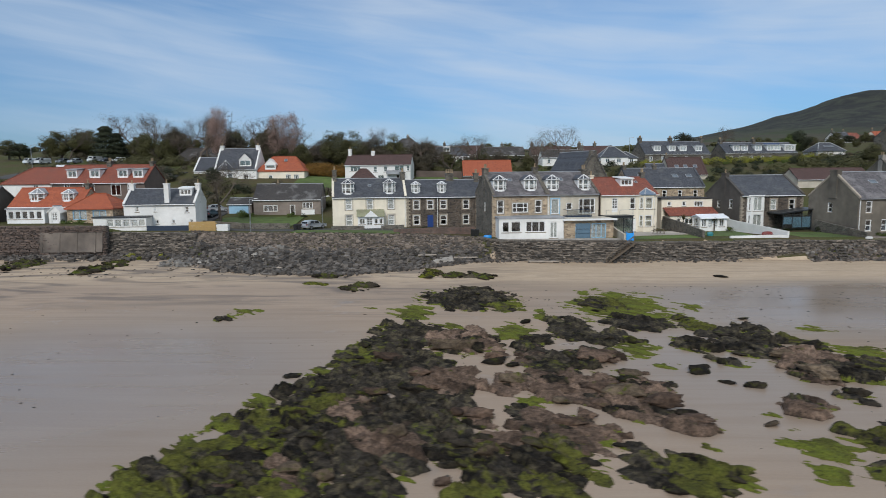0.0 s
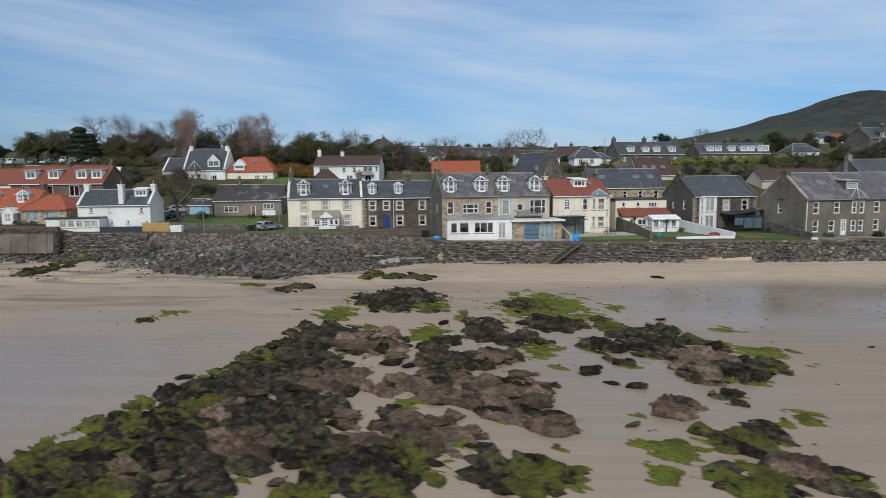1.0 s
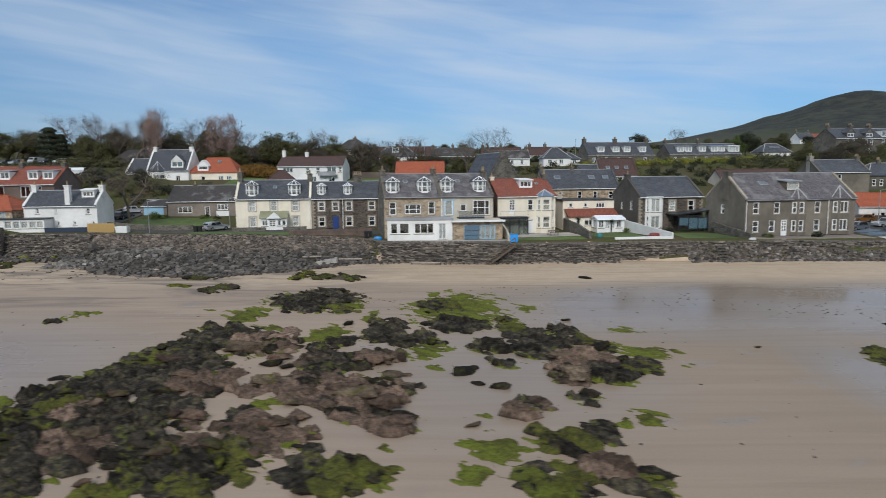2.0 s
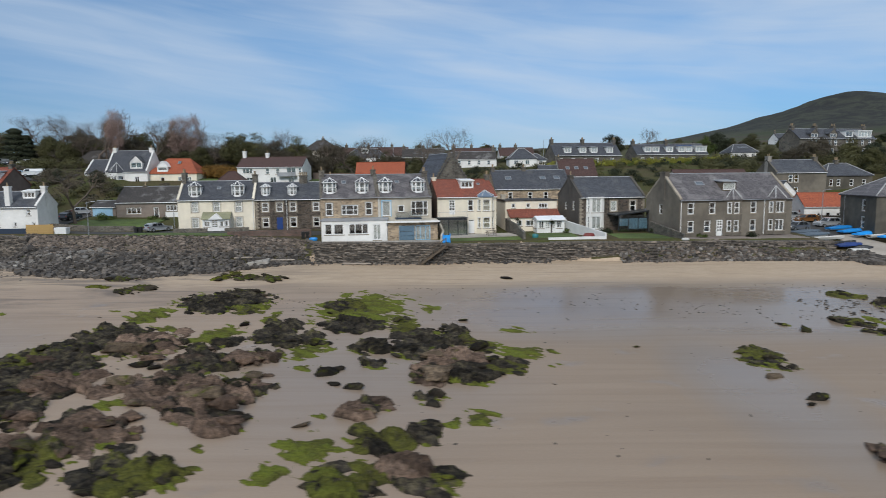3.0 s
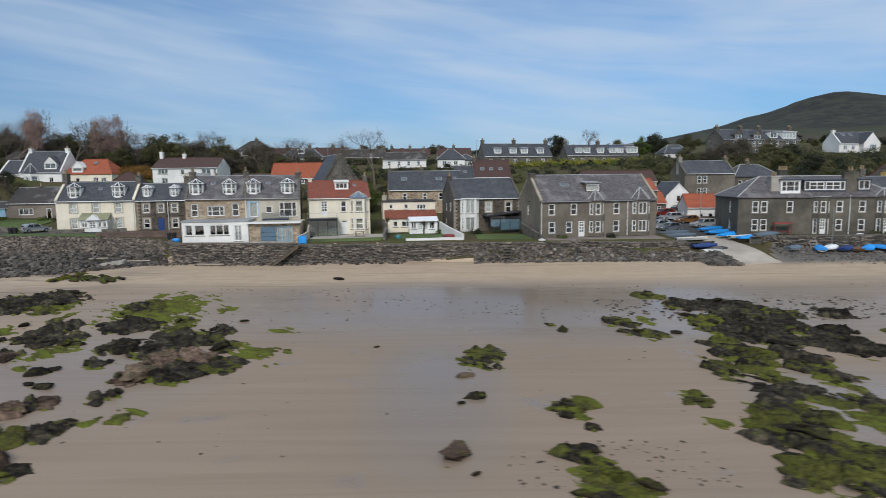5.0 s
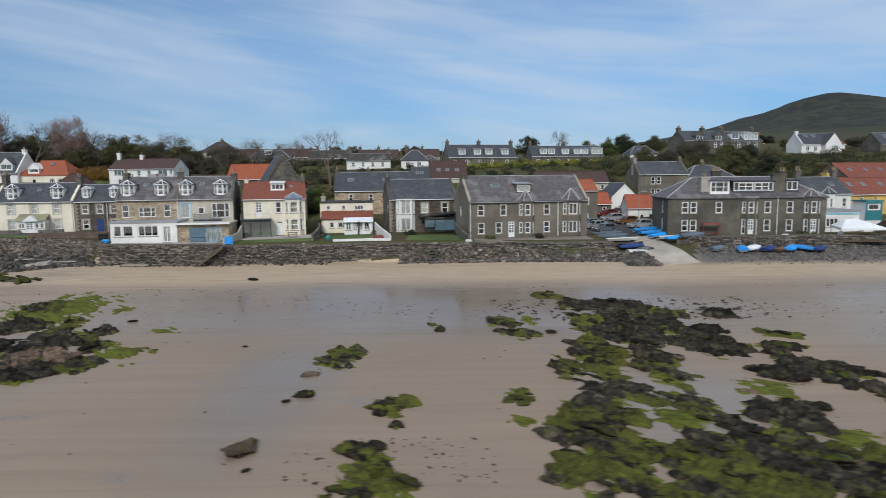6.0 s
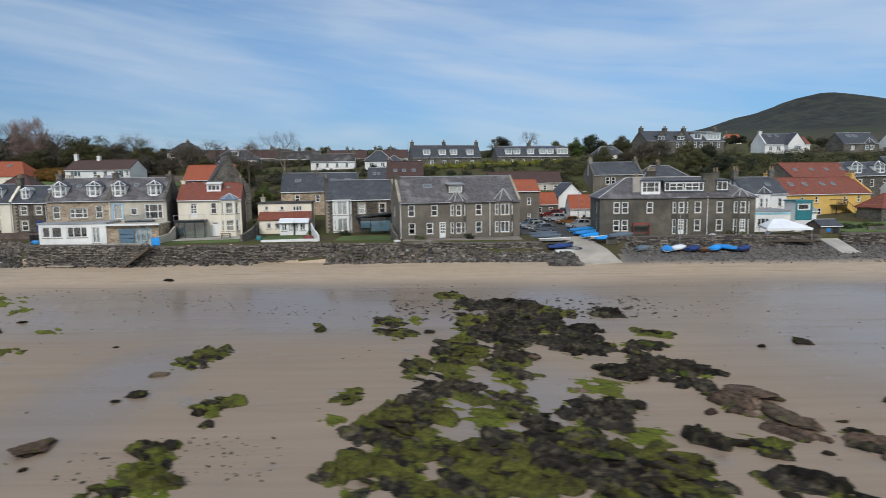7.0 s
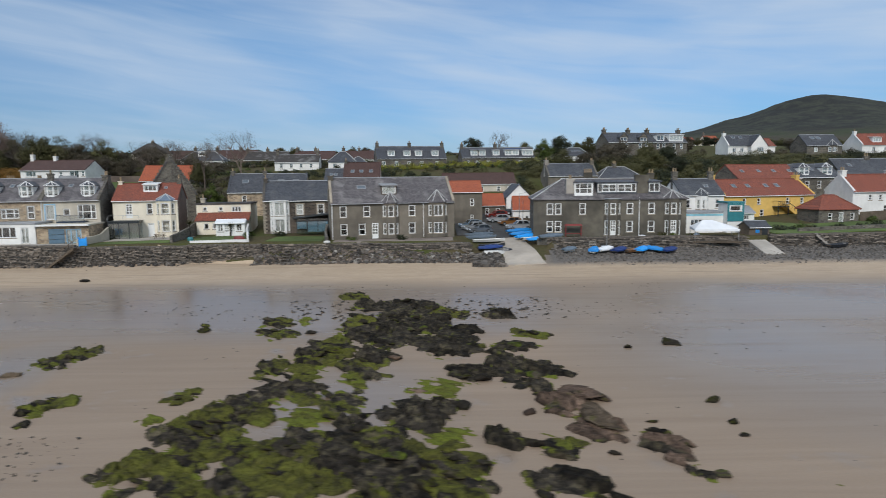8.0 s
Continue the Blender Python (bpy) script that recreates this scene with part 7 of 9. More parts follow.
def cleft(u, v, seed):
    """Broken pieces: distance to the nearest joint, the piece's middle, and three numbers of its own."""
    bi, bj = np.floor(u), np.floor(v)
    near, second = np.full(u.shape, 9.0), np.full(u.shape, 9.0)
    ci, cj, cu, cv = np.zeros_like(u), np.zeros_like(u), np.zeros_like(u), np.zeros_like(u)
    for di in (-1, 0, 1):
        for dj in (-1, 0, 1):
            i, j = bi + di, bj + dj
            pu, pv = i + 0.1 + 0.8 * lattice(i, j, seed), j + 0.1 + 0.8 * lattice(i, j, seed + 1)
            d = np.hypot(u - pu, v - pv)
            first = d < near
            second = np.where(first, near, np.minimum(second, d))
            near = np.where(first, d, near)
            ci, cj, cu, cv = np.where(first, i, ci), np.where(first, j, cj), np.where(first, pu, cu), np.where(first, pv, cv)
    return second - near, cu, cv, [lattice(ci, cj, seed + 20 + k) for k in range(5)]


def smooth(x, lo, hi):
    t = np.clip((x - lo) / (hi - lo), 0, 1)
    return t * t * (3 - 2 * t)


STRATA = radians(-38)


def spread_of(spots, x, y):
    """How far inside the beds a place lies: 1 in the middle of one, 0 at its rim."""
    best = np.full(x.shape, -9.0)
    for cx, cy, rx, ry in spots:
        best = np.maximum(best, (1 - np.hypot((x - cx) / rx, (y - cy) / ry)) * min(1.0, 0.35 + 0.3 * min(rx, ry)))
    return best


def ledge(crop, seed):
    """The beds of an outcrop as broken ledges: tilted blocks with clefts between, a fringe of weed at their feet."""
    spots = crop["beds"]
    every = [q for kind in spots for q in spots[kind]]
    x0, x1 = min(q[0] - q[2] for q in every) - 0.8, max(q[0] + q[2] for q in every) + 0.8
    y0, y1 = min(q[1] - q[3] for q in every) - 0.8, max(q[1] + q[3] for q in every) + 0.8
    xs, ys, y = np.arange(x0, x1, 0.09), [], y0
    while y < y1:
        ys.append(y)
        y += 0.07 + 0.0028 * max(y - 24, 0)
    gx, gy = np.meshgrid(xs, np.array(ys))
    wx, wy = gx + 0.35 * rough(gx * 0.7, gy * 0.7, seed + 1), gy + 0.5 * rough(gx * 0.7, gy * 0.7, seed + 2)
    ca, sa = math.cos(STRATA), math.sin(STRATA)

    def place(u, v, size, long):
        return (u * size * long) * ca - (v * size) * sa, (u * size * long) * sa + (v * size) * ca

    high, weed, brown, tone, lush = (np.zeros_like(gx) for _ in range(5))
    live = np.zeros(gx.shape, bool)
    for size, long, lift, gate in ((1.25, 1.75, 1.0, 0.20), (0.62, 1.5, 0.62, 0.13)):
        u, v = (wx * ca + wy * sa) / (size * long), (-wx * sa + wy * ca) / size
        gap, cu, cv, own = cleft(u, v, seed + int(size * 100))
        px, py = place(cu, cv, size, long)
        inside = {k: spread_of(spots[k], px, py) for k in spots}
        rocky = np.maximum.reduce([inside.get(k, np.full(gx.shape, -9.0)) for k in ("black", "brown", "weedy")])
        is_brown = smooth(inside.get("brown", rocky - 9) - np.maximum(inside.get("black", rocky - 9), inside.get("weedy", rocky - 9)), -0.1, 0.15) * (own[3] < 0.72)
        is_weedy = smooth(inside.get("weedy", rocky - 9) - np.maximum(inside.get("black", rocky - 9), inside.get("brown", rocky - 9)), -0.1, 0.15)
        there = rocky + 0.40 * (own[0] - 0.55) + 0.30 * rough(px * 0.4, py * 0.4, seed + 13, 3) > gate
        body = smooth(gap, 0.02, 0.26)
        tall = lift * (0.16 + 0.44 * own[1] ** 1.3) * (0.55 + 0.45 * np.clip(rocky * 3, 0, 1)) * (1 - 0.25 * is_weedy)
        tilt = ((own[2] - 0.5) * (gx - px) + (own[4] - 0.35) * (gy - py)) * 0.40
        z = np.where(there, tall * body ** 0.6 + np.clip(tilt, -0.16, 0.16) * body, -0.2)
        z = z * np.where(there, 0.9 + 0.3 * rough(gx * 1.7, gy * 1.7, seed + 5, 4), 1)
        take = there & (z > high)
        high = np.where(take, z, high)
        weed = np.where(take, 0.12 + 0.36 * own[3] * own[0] * (1 - 0.6 * is_brown) + 0.55 * is_weedy * smooth(own[2], 0.1, 0.6), weed)
        brown, tone = np.where(take, is_brown, brown), np.where(take, own[4], tone)
        live |= take
    # finer breaks on every block
    gap, cu, cv, own = cleft((wx * ca + wy * sa) / 0.52, (-wx * sa + wy * ca) / 0.34, seed + 9)
    high = np.where(live, high * (0.66 + 0.40 * smooth(gap, 0.0, 0.28) * (0.6 + 0.6 * own[0])) + 0.035 * rough(gx * 4, gy * 4, seed + 6, 3), high)
    weed, tone = np.where(live, weed + 0.30 * (own[1] - 0.5), weed), np.where(live, 0.7 * tone + 0.3 * own[2], tone)
    # weed lying flat on the sand, in streaks, and creeping out from the stones
    flat = spread_of(spots.get("weed", []), wx, wy)
    near = np.maximum.reduce([spread_of(spots[k], wx, wy) for k in spots if k != "weed"] or [flat])
    streak = rough((gx * ca + gy * sa) * 0.9, (-gx * sa + gy * ca) * 2.2, seed + 7, 5)
    bed = np.maximum(flat + 0.75 * streak - 0.04, np.minimum(near + 0.05, 0.30) + 0.8 * streak - 0.30)
    lie = (bed > 0.05) & ~live
    high = np.where(lie, 0.02 + 0.16 * np.clip(bed, 0, 0.6) * (1 + 0.8 * rough(gx * 3, gy * 3, seed + 8, 3)), high)
    weed, lush = np.where(lie, 1.0, weed), np.where(lie, smooth(streak + 0.4 * rough(gx * 0.4, gy * 0.4, seed + 11, 2), -0.25, 0.35), np.where(live, smooth(rough(gx * 0.5, gy * 0.5, seed + 12, 3), 0.1, 0.5) * 0.6, 0))
    tone = np.where(lie, 0.5, tone)
    on = live | lie
    z = ground_z(gx, gy) + np.where(on, np.maximum(high, 0.012), -0.12)
    cols = len(xs)
    r, c = np.meshgrid(np.arange(len(ys) - 1), np.arange(cols - 1), indexing="ij")
    k = (r * cols + c).ravel()
    quads = np.column_stack((k, k + 1, k + cols + 1, k + cols))
    quads = quads[on.ravel()[quads].any(axis=1)]
    used, quads = np.unique(quads, return_inverse=True)
    quads = quads.reshape(-1, 4)
    me = bpy.data.meshes.new("ledge")
    me.from_pydata(np.column_stack((gx.ravel(), gy.ravel(), z.ravel()))[used].tolist(), [], quads.tolist())
    for name, value in (("weed", weed), ("brown", brown), ("tone", tone), ("lush", lush)):
        me.attributes.new(name, "FLOAT", "POINT").data.foreach_set("value", value.ravel()[used].astype(np.float32))
    me.materials.append(LEDGE)
    me.shade_smooth()
    tagged(part("ledge", me, None, crop["ob"], "broken black and brown ledge with green weed"), kind="stuff")


def settle(crop):
    """The small stones of an outcrop, joined."""
    vs, fs, idx, base = [], [], [], 0
    mats = []
    for me, m in crop["loose"]:
        co = np.empty(len(me.vertices) * 3)
        me.vertices.foreach_get("co", co)
        mm = np.array(m)
        vs.append(co.reshape(-1, 3) @ mm[:3, :3].T + mm[:3, 3])
        tri = np.empty(len(me.polygons) * 3, dtype=np.int32)
        me.polygons.foreach_get("vertices", tri)
        fs.append(tri.reshape(-1, 3) + base)
        base += len(me.vertices)
        if me.materials[0] not in mats:
            mats.append(me.materials[0])
        idx.append(np.full(len(me.polygons), mats.index(me.materials[0]), dtype=np.int32))
    if not vs:
        return
    me = bpy.data.meshes.new("rubble")
    me.from_pydata(np.vstack(vs).tolist(), [], np.vstack(fs).tolist())
    for q in mats:
        me.materials.append(q)
    me.polygons.foreach_set("material_index", np.concatenate(idx))
    me.shade_smooth()
    tagged(part("rubble", me, None, crop["ob"]), kind="stuff")


LEFT = outcrop("broad tidal rock ledge with green weed and boulders")
MIDDLE = outcrop("scattered weedy rocks on open wet sand")
RIGHT = outcrop("tidal rock ledge thick with bright green weed")
beds(LEFT, "weedy", (-11.3, 24.1, 1.16, 0.94), (-7.3, 24.5, 3.52, 1.92), (-9.9, 25.3, 3.62, 2.81), (13.2, 25.4, 1.46, 1.77), (27.3, 25.5, 0.61, 1.28), (22.7, 25.6, 1.84, 2.06), (12.6, 26.2, 1.88, 1.73), (-7.7, 26.4, 2.77, 2.75), (3.8, 26.6, 1.52, 3.3), (6.2, 26.6, 2.28, 3.02), (7.5, 28.5, 1.88, 3.73), (23.6, 29, 1.39, 1.3), (-8, 30.7, 3.47, 3.99), (-6.1, 34.1, 2.58, 3.11), (30.7, 41.4, 1.96, 2.27), (-4.8, 42.8, 2.42, 3.43), (29.6, 47, 1.78, 1.62), (23, 53.2, 1.51, 2.94))
beds(LEFT, "weedy", (6.7, 60.4, 2.16, 2.93), (16.4, 60.4, 2.27, 3.13), (-1.4, 76.2, 1.29, 3.04))
beds(LEFT, "black", (-1.7, 24.8, 2.14, 1.95), (11.1, 25.9, 0.94, 1.99), (12.7, 26.7, 0.77, 1.55), (10.7, 28.1, 0.81, 0.74), (2, 28.2, 1.34, 2.47), (-4.7, 28.4, 2.95, 3.74), (25.8, 30.9, 0.88, 1.17), (-1.5, 32.4, 3.07, 2.81), (6, 32.7, 0.93, 1.63), (0.6, 34.2, 2.9, 3.55), (25.9, 35.6, 1.19, 1.35), (-5.3, 37.2, 3.84, 4.69), (28.4, 39.6, 1.87, 2.08), (28.3, 41.7, 1.03, 1.56), (-2.2, 42, 4.31, 5.88), (21.6, 42.6, 1.45, 1.34), (9.2, 42.8, 3.03, 2.99), (24.1, 46.2, 1.74, 2.85))
beds(LEFT, "black", (20.9, 47.1, 1.56, 2.28), (20.2, 47.1, 1.11, 2.46), (8.6, 47.9, 1.18, 1.7), (25, 48.4, 2.73, 3.75), (14.7, 48.8, 2.07, 2.1), (-2.1, 49.9, 3.52, 4.41), (26.8, 51.2, 1.69, 1.66), (12, 51.8, 2.21, 3.64), (18.3, 53.3, 3.52, 2.56), (-19.7, 55.4, 1.04, 1.16), (3.3, 63.1, 5.61, 5.38), (-8.9, 68.2, 1.92, 2.3), (3.5, 74.3, 3.13, 2.11), (-13.4, 74.5, 2.8, 1.44), (-46.9, 81.6, 2.2, 6.45), (-60.4, 83.7, 3.06, 4.31))
beds(LEFT, "brown", (-5.5, 25.3, 1.94, 2.03), (25.8, 25.8, 1.11, 1.67), (-1.4, 28.6, 2.15, 4.38), (4.2, 28.7, 1.1, 1.92), (8.7, 30.2, 2.01, 2.8), (6.4, 30.2, 1.72, 2.8), (14.9, 30.7, 1.32, 0.88), (14.6, 31.7, 1.57, 1.38), (3.3, 32.1, 1.22, 1.42), (-3.8, 32.4, 2.76, 3.22), (21.5, 33.3, 1.02, 1.02), (22.4, 34, 1.46, 1.22), (12.1, 34.7, 2.46, 3.47), (10.9, 35.9, 2.04, 2.42), (14.3, 36.9, 1.57, 2.86), (11.4, 36.9, 1.22, 2.66), (9.1, 37.6, 2.48, 3.69), (5.7, 37.8, 1.22, 1.94))
beds(LEFT, "brown", (1.9, 38, 2.15, 3.26), (25.7, 40.2, 1.33, 3.61), (28, 42.7, 2.42, 2.68), (11, 43.7, 1.86, 2), (7.7, 43.7, 1.65, 3.13), (12.3, 44.1, 2.08, 2.3), (2.7, 47.5, 3.56, 4.64))
beds(LEFT, "single_black", (24.2, 30.6, 0.41, 0.43), (15.6, 32.5, 0.5, 0.49), (21, 37.2, 0.57, 0.41), (20.8, 37.5, 0.61, 0.53), (13.4, 37.8, 0.79, 0.75), (19.6, 38, 0.36, 0.47), (19.2, 38.3, 0.29, 0.38), (13.5, 38.4, 0.73, 0.89), (29.4, 40.1, 0.61, 0.79), (18.5, 40.3, 0.99, 1.21), (19.2, 41.1, 0.62, 0.81), (6, 41.5, 0.59, 0.77), (5, 42.2, 0.88, 1.14), (29.2, 46, 0.96, 1.24), (41.6, 46.4, 0.35, 0.46), (11.8, 53.3, 0.7, 0.92), (8.3, 53.9, 0.71, 0.93), (28.2, 55, 0.57, 0.74))
beds(LEFT, "single_black", (33.9, 73.4, 0.69, 0.9))
beds(LEFT, "weed", (9.7, 25.3, 0.24, 0.5), (14.9, 25.4, 0.49, 1.01), (19.1, 25.8, 1.04, 0.94), (15, 26.5, 0.51, 0.39), (14.5, 28.4, 0.44, 0.44), (20.2, 28.8, 1.93, 1.68), (26.2, 29.9, 0.69, 1.11), (27.4, 32.1, 0.55, 0.63), (28.8, 32.3, 1.17, 1.11), (19.9, 32.9, 0.5, 0.5), (29.1, 38.1, 0.72, 0.66), (34.5, 41.6, 0.63, 0.52), (21.9, 41.7, 0.71, 0.52), (30.9, 43, 1.63, 1.1), (32.5, 44.7, 2.11, 1.93), (34.9, 45.3, 0.6, 0.91), (33.3, 45.4, 1.72, 1.21), (15.8, 45.6, 1.64, 2.76))
beds(LEFT, "weed", (15.5, 45.6, 1.29, 2.16), (7.2, 50.6, 1.91, 3.59), (32.6, 51.8, 1.22, 1.11), (10.1, 56.1, 0.95, 1.95), (-2.2, 57.3, 2.16, 2.86), (-18.8, 58, 1.31, 1.27), (-6.5, 58.9, 0.89, 0.65), (25, 58.9, 1.22, 1.29), (18.2, 59.7, 5.01, 6.08), (-14.4, 69.8, 1.44, 2.4))
beds(LEFT, "single_brown", (19.1, 31.5, 0.51, 0.67))
beds(MIDDLE, "weedy", (54.6, 24.5, 1.3, 1.45), (54.1, 26.7, 0.97, 1.97), (54.7, 32.3, 0.68, 1.13), (54.4, 34.1, 1.14, 1.08), (61.9, 34.8, 0.83, 1.29), (50.1, 43.9, 1.41, 2.31), (63.9, 50.1, 1.65, 1.48), (56.5, 52.7, 0.5, 0.7), (63, 53.4, 1.51, 1.43))
beds(MIDDLE, "black", (50.2, 41.1, 0.98, 1.02))
beds(MIDDLE, "single_brown", (47.7, 28.2, 0.54, 0.7), (48.4, 39.1, 0.63, 0.82))
beds(MIDDLE, "single_black", (48.5, 25.3, 0.34, 0.26), (48.1, 34.2, 0.39, 0.36), (49.1, 35, 0.73, 0.56), (57.2, 50.8, 0.58, 0.75))
beds(MIDDLE, "brown", (47.5, 26.7, 0.46, 0.68), (54.9, 30.2, 0.36, 0.5))
beds(MIDDLE, "weed", (61.8, 31, 0.47, 0.9))
beds(RIGHT, "black", (84.6, 22.3, 1.08, 0.64), (94.5, 22.7, 0.53, 0.56), (83.7, 23.6, 1.37, 1.25), (89.5, 24.2, 0.82, 1.05), (79.8, 24.3, 0.7, 2.1), (75.3, 24.5, 2.81, 2.39), (73.2, 25, 1.2, 1.93), (81.5, 27.7, 1.2, 0.93), (88.8, 28.1, 0.94, 0.82), (73, 29.5, 1.41, 2.22), (76.6, 31.8, 2.72, 2.54), (84.2, 35.1, 1.17, 1.23), (67.6, 35.2, 1.84, 2.05), (83.6, 35.6, 1.22, 1.26), (79.7, 37.7, 1.22, 2.33), (85.1, 39.1, 1.33, 1.99), (82.6, 39.4, 1.78, 3.52), (73.2, 43, 1.63, 2.97))
beds(RIGHT, "black", (83.2, 44.8, 2.12, 1.28), (78.3, 45.7, 2.5, 3.65), (80.8, 49.9, 1.13, 1.57), (72.9, 50.8, 3.59, 5.68), (76.9, 52.4, 2.48, 3.52), (74.7, 55.6, 3.14, 3.65), (83.4, 55.7, 1.31, 2.04), (73.4, 59.4, 4.75, 2.3))
beds(RIGHT, "weedy", (64.1, 23.1, 0.89, 0.58), (82.2, 23.2, 0.89, 1.21), (78.3, 23.3, 2.24, 1.46), (69.7, 23.5, 2.95, 1.48), (72.4, 23.5, 2.71, 1.48), (65.7, 24.4, 1.41, 1.58), (77.8, 25, 2.27, 2.47), (69.6, 25.9, 2.71, 2.9), (83.7, 27, 1.04, 1.65), (65.9, 27.1, 2.32, 2.85), (71.5, 28.1, 1.61, 1.7), (66.4, 31.4, 2.97, 3.3), (71.9, 32.7, 1.25, 2.24), (54.3, 33.1, 1.42, 1.65), (62.5, 34.1, 0.78, 1.16), (72.5, 38.6, 1.45, 3.62), (66.2, 39.9, 0.91, 2.84), (68.8, 41.7, 1.48, 5.8))
beds(RIGHT, "weedy", (49.4, 42.5, 1.41, 2.32), (69.9, 44.8, 1.69, 4), (50.8, 44.9, 0.6, 0.97), (85.5, 48.5, 1.83, 0.93), (64, 49.2, 0.84, 1.91), (70.7, 52.7, 1.74, 3.53), (77.9, 56.3, 2.65, 2.08), (68.8, 63.8, 1.92, 1.84))
beds(RIGHT, "single_brown", (82.9, 31.4, 0.54, 0.7), (74.6, 42.1, 0.56, 0.73))
beds(RIGHT, "single_black", (86.2, 26.1, 0.45, 0.24), (93.3, 28, 0.27, 0.34), (93.5, 29.6, 0.4, 0.52), (89.3, 29.9, 0.34, 0.31), (93.8, 32.6, 0.56, 0.45), (92.4, 44.2, 0.46, 0.6), (96, 45.3, 0.86, 1.12), (66.7, 50, 0.66, 0.86))
beds(RIGHT, "weed", (77.8, 28.5, 1.37, 1.05), (61.8, 30.8, 0.77, 0.8), (70.3, 31.1, 1.19, 2.04), (78.2, 35.4, 1.34, 2.59), (65.3, 54.3, 1.02, 1.36))
beds(RIGHT, "brown", (89.2, 26.2, 0.88, 1.33), (86.1, 29, 1.11, 1.81), (85.1, 32.8, 1.4, 2.52), (76.1, 35.3, 0.67, 0.62))
beds(LEFT, "weedy", (-46.0, 89.6, 0.9, 1.4), (-41.8, 89.4, 1.2, 0.6))
beds(RIGHT, "weedy", (64.5, 29.2, 1.8, 2.2), (69.0, 35.0, 1.6, 2.0), (63.6, 25.4, 1.7, 1.8), (74.6, 27.4, 1.8, 1.8), (67.6, 22.4, 2.2, 1.3), (75.4, 22.4, 2.2, 1.2))
beds(MIDDLE, "weedy", (54.4, 23.2, 2.0, 1.5), (54.3, 25.2, 1.5, 1.5))
put_slab(MIDDLE, 47.7, 27.4, 0.75, 1.25, -32, 1.0, 0.7)
beds(LEFT, "slab", (3.2, 32.1, 1.07, 0.75), (5.6, 37.7, 1.14, 0.91), (1.6, 45.9, 2.6, 1.4), (-3.6, 33.7, 1.17, 0.7), (11.1, 36.4, 1.44, 1.15), (8.2, 31.1, 1.15, 0.92), (3.7, 27.7, 0.77, 0.62), (1.5, 24.8, 0.52, 0.47), (-5.6, 25.9, 0.8, 0.58), (-7.8, 24.2, 0.6, 0.45), (-3.7, 25.2, 0.75, 0.56), (9.3, 32.3, 0.75, 0.67), (12.2, 35.3, 1.8, 1.5))
beds(LEFT, "slab", (13.7, 33.8, 1.41, 1.13), (14.9, 31.6, 1.17, 0.94), (11.9, 42.8, 1.78, 1.25), (21.8, 33.1, 1.15, 0.81), (26.1, 39.6, 1.4, 2.3), (25.8, 43.6, 1.21, 0.97), (0.5, 36.8, 0.9, 0.7), (-2.8, 35.8, 1.1, 0.9), (-2.8, 42.8, 1.39, 0.83), (-0.4, 39.6, 1.0, 0.8), (5.0, 43.5, 1.1, 0.8), (-1.0, 29.6, 0.9, 0.8), (2.2, 30.0, 0.8, 0.7))
beds(LEFT, "black", (-8.6, 22.6, 2.2, 1.3), (-4.5, 22.4, 2.4, 1.3), (-0.5, 22.6, 2.0, 1.2))
beds(LEFT, "weedy", (-11.6, 22.5, 1.6, 1.2), (-12.4, 23.6, 1.0, 0.8), (2.6, 22.8, 1.6, 1.2))
beds(LEFT, "weed", (-4.8, 46.8, 1.5, 1.6), (-3.6, 51.8, 1.6, 1.8), (-7.4, 40.2, 1.2, 1.3), (-9.4, 34.8, 1.2, 1.1), (-11.2, 28.6, 1.2, 1.1), (1.8, 52.6, 1.6, 1.0), (9.4, 39.6, 0.8, 0.9), (6.8, 34.8, 0.9, 0.8), (13.6, 39.8, 0.9, 0.8), (16.8, 41.4, 0.8, 0.7))
for x, y, rx, ry, turn in ((86.0, 34.2, 1.5, 2.5, 6), (86.5, 30.2, 1.15, 3.6, 4), (87.4, 33.4, 0.7, 0.9, 20), (84.3, 33.6, 0.9, 0.8, 0)):
    put_slab(RIGHT, x, y, rx, ry, turn, 0.5, 0.6)
for number, crop in enumerate((LEFT, MIDDLE, RIGHT)):
    ledge(crop, 40 + 60 * number)
    settle(crop)


# ---- lawns, roads, garden walls ----
sheet("lawn", [(-24, 93.6, 97.4), (-16, 93.4, 97.5), (-7, 93.6, 97.6)], GRASS, "strip of mown grass above the stone slope", "lawn", 0.22, 1.0, 0.3)
sheet("lawn", [(-41.5, 104, 112.5), (-36, 102.5, 114), (-27, 103, 115)], GRASS, "green lawn before the bungalow", "lawn")
sheet("lawn", [(27.0, 88.0, 91.5), (37.5, 89.0, 93.8)], GRASS, "small lawn behind the sea wall", "lawn")
sheet("lawn", [(39.5, 91.0, 98.0), (46.5, 91.0, 98.6)], GRASS, "small lawn before the conservatory", "lawn")
sheet("lawn", [(51.8, 89.0, 96.6), (60.0, 89.6, 97.6)], GRASS, "small lawn before the stone house", "lawn")
sheet("lawn", [(129.5, 91, 110), (136, 90, 111), (141, 90, 103.5), (153, 90, 105), (190, 90, 108)], GRASS, "sloping garden grass beside the ochre house", "lawn")
sheet("lawn", [(-37.5, 140, 156), (-27, 138, 157)], GRASS, "steep rough lawn beside the white house", "lawn")
sheet("lawn", [(-9.0, 137, 160), (2.0, 137, 165)], GRASS, "steep lawn beside the white house", "lawn")
sheet("road", [(-47.5, 97.4, 99.6), (-40.5, 98.6, 101.6), (-30, 97.6, 100.6), (-19, 97.6, 101.8), (-7, 98.0, 103.6), (5.6, 98.5, 104.4)], ASPHALT, "narrow asphalt shore road", "road", 0.035)
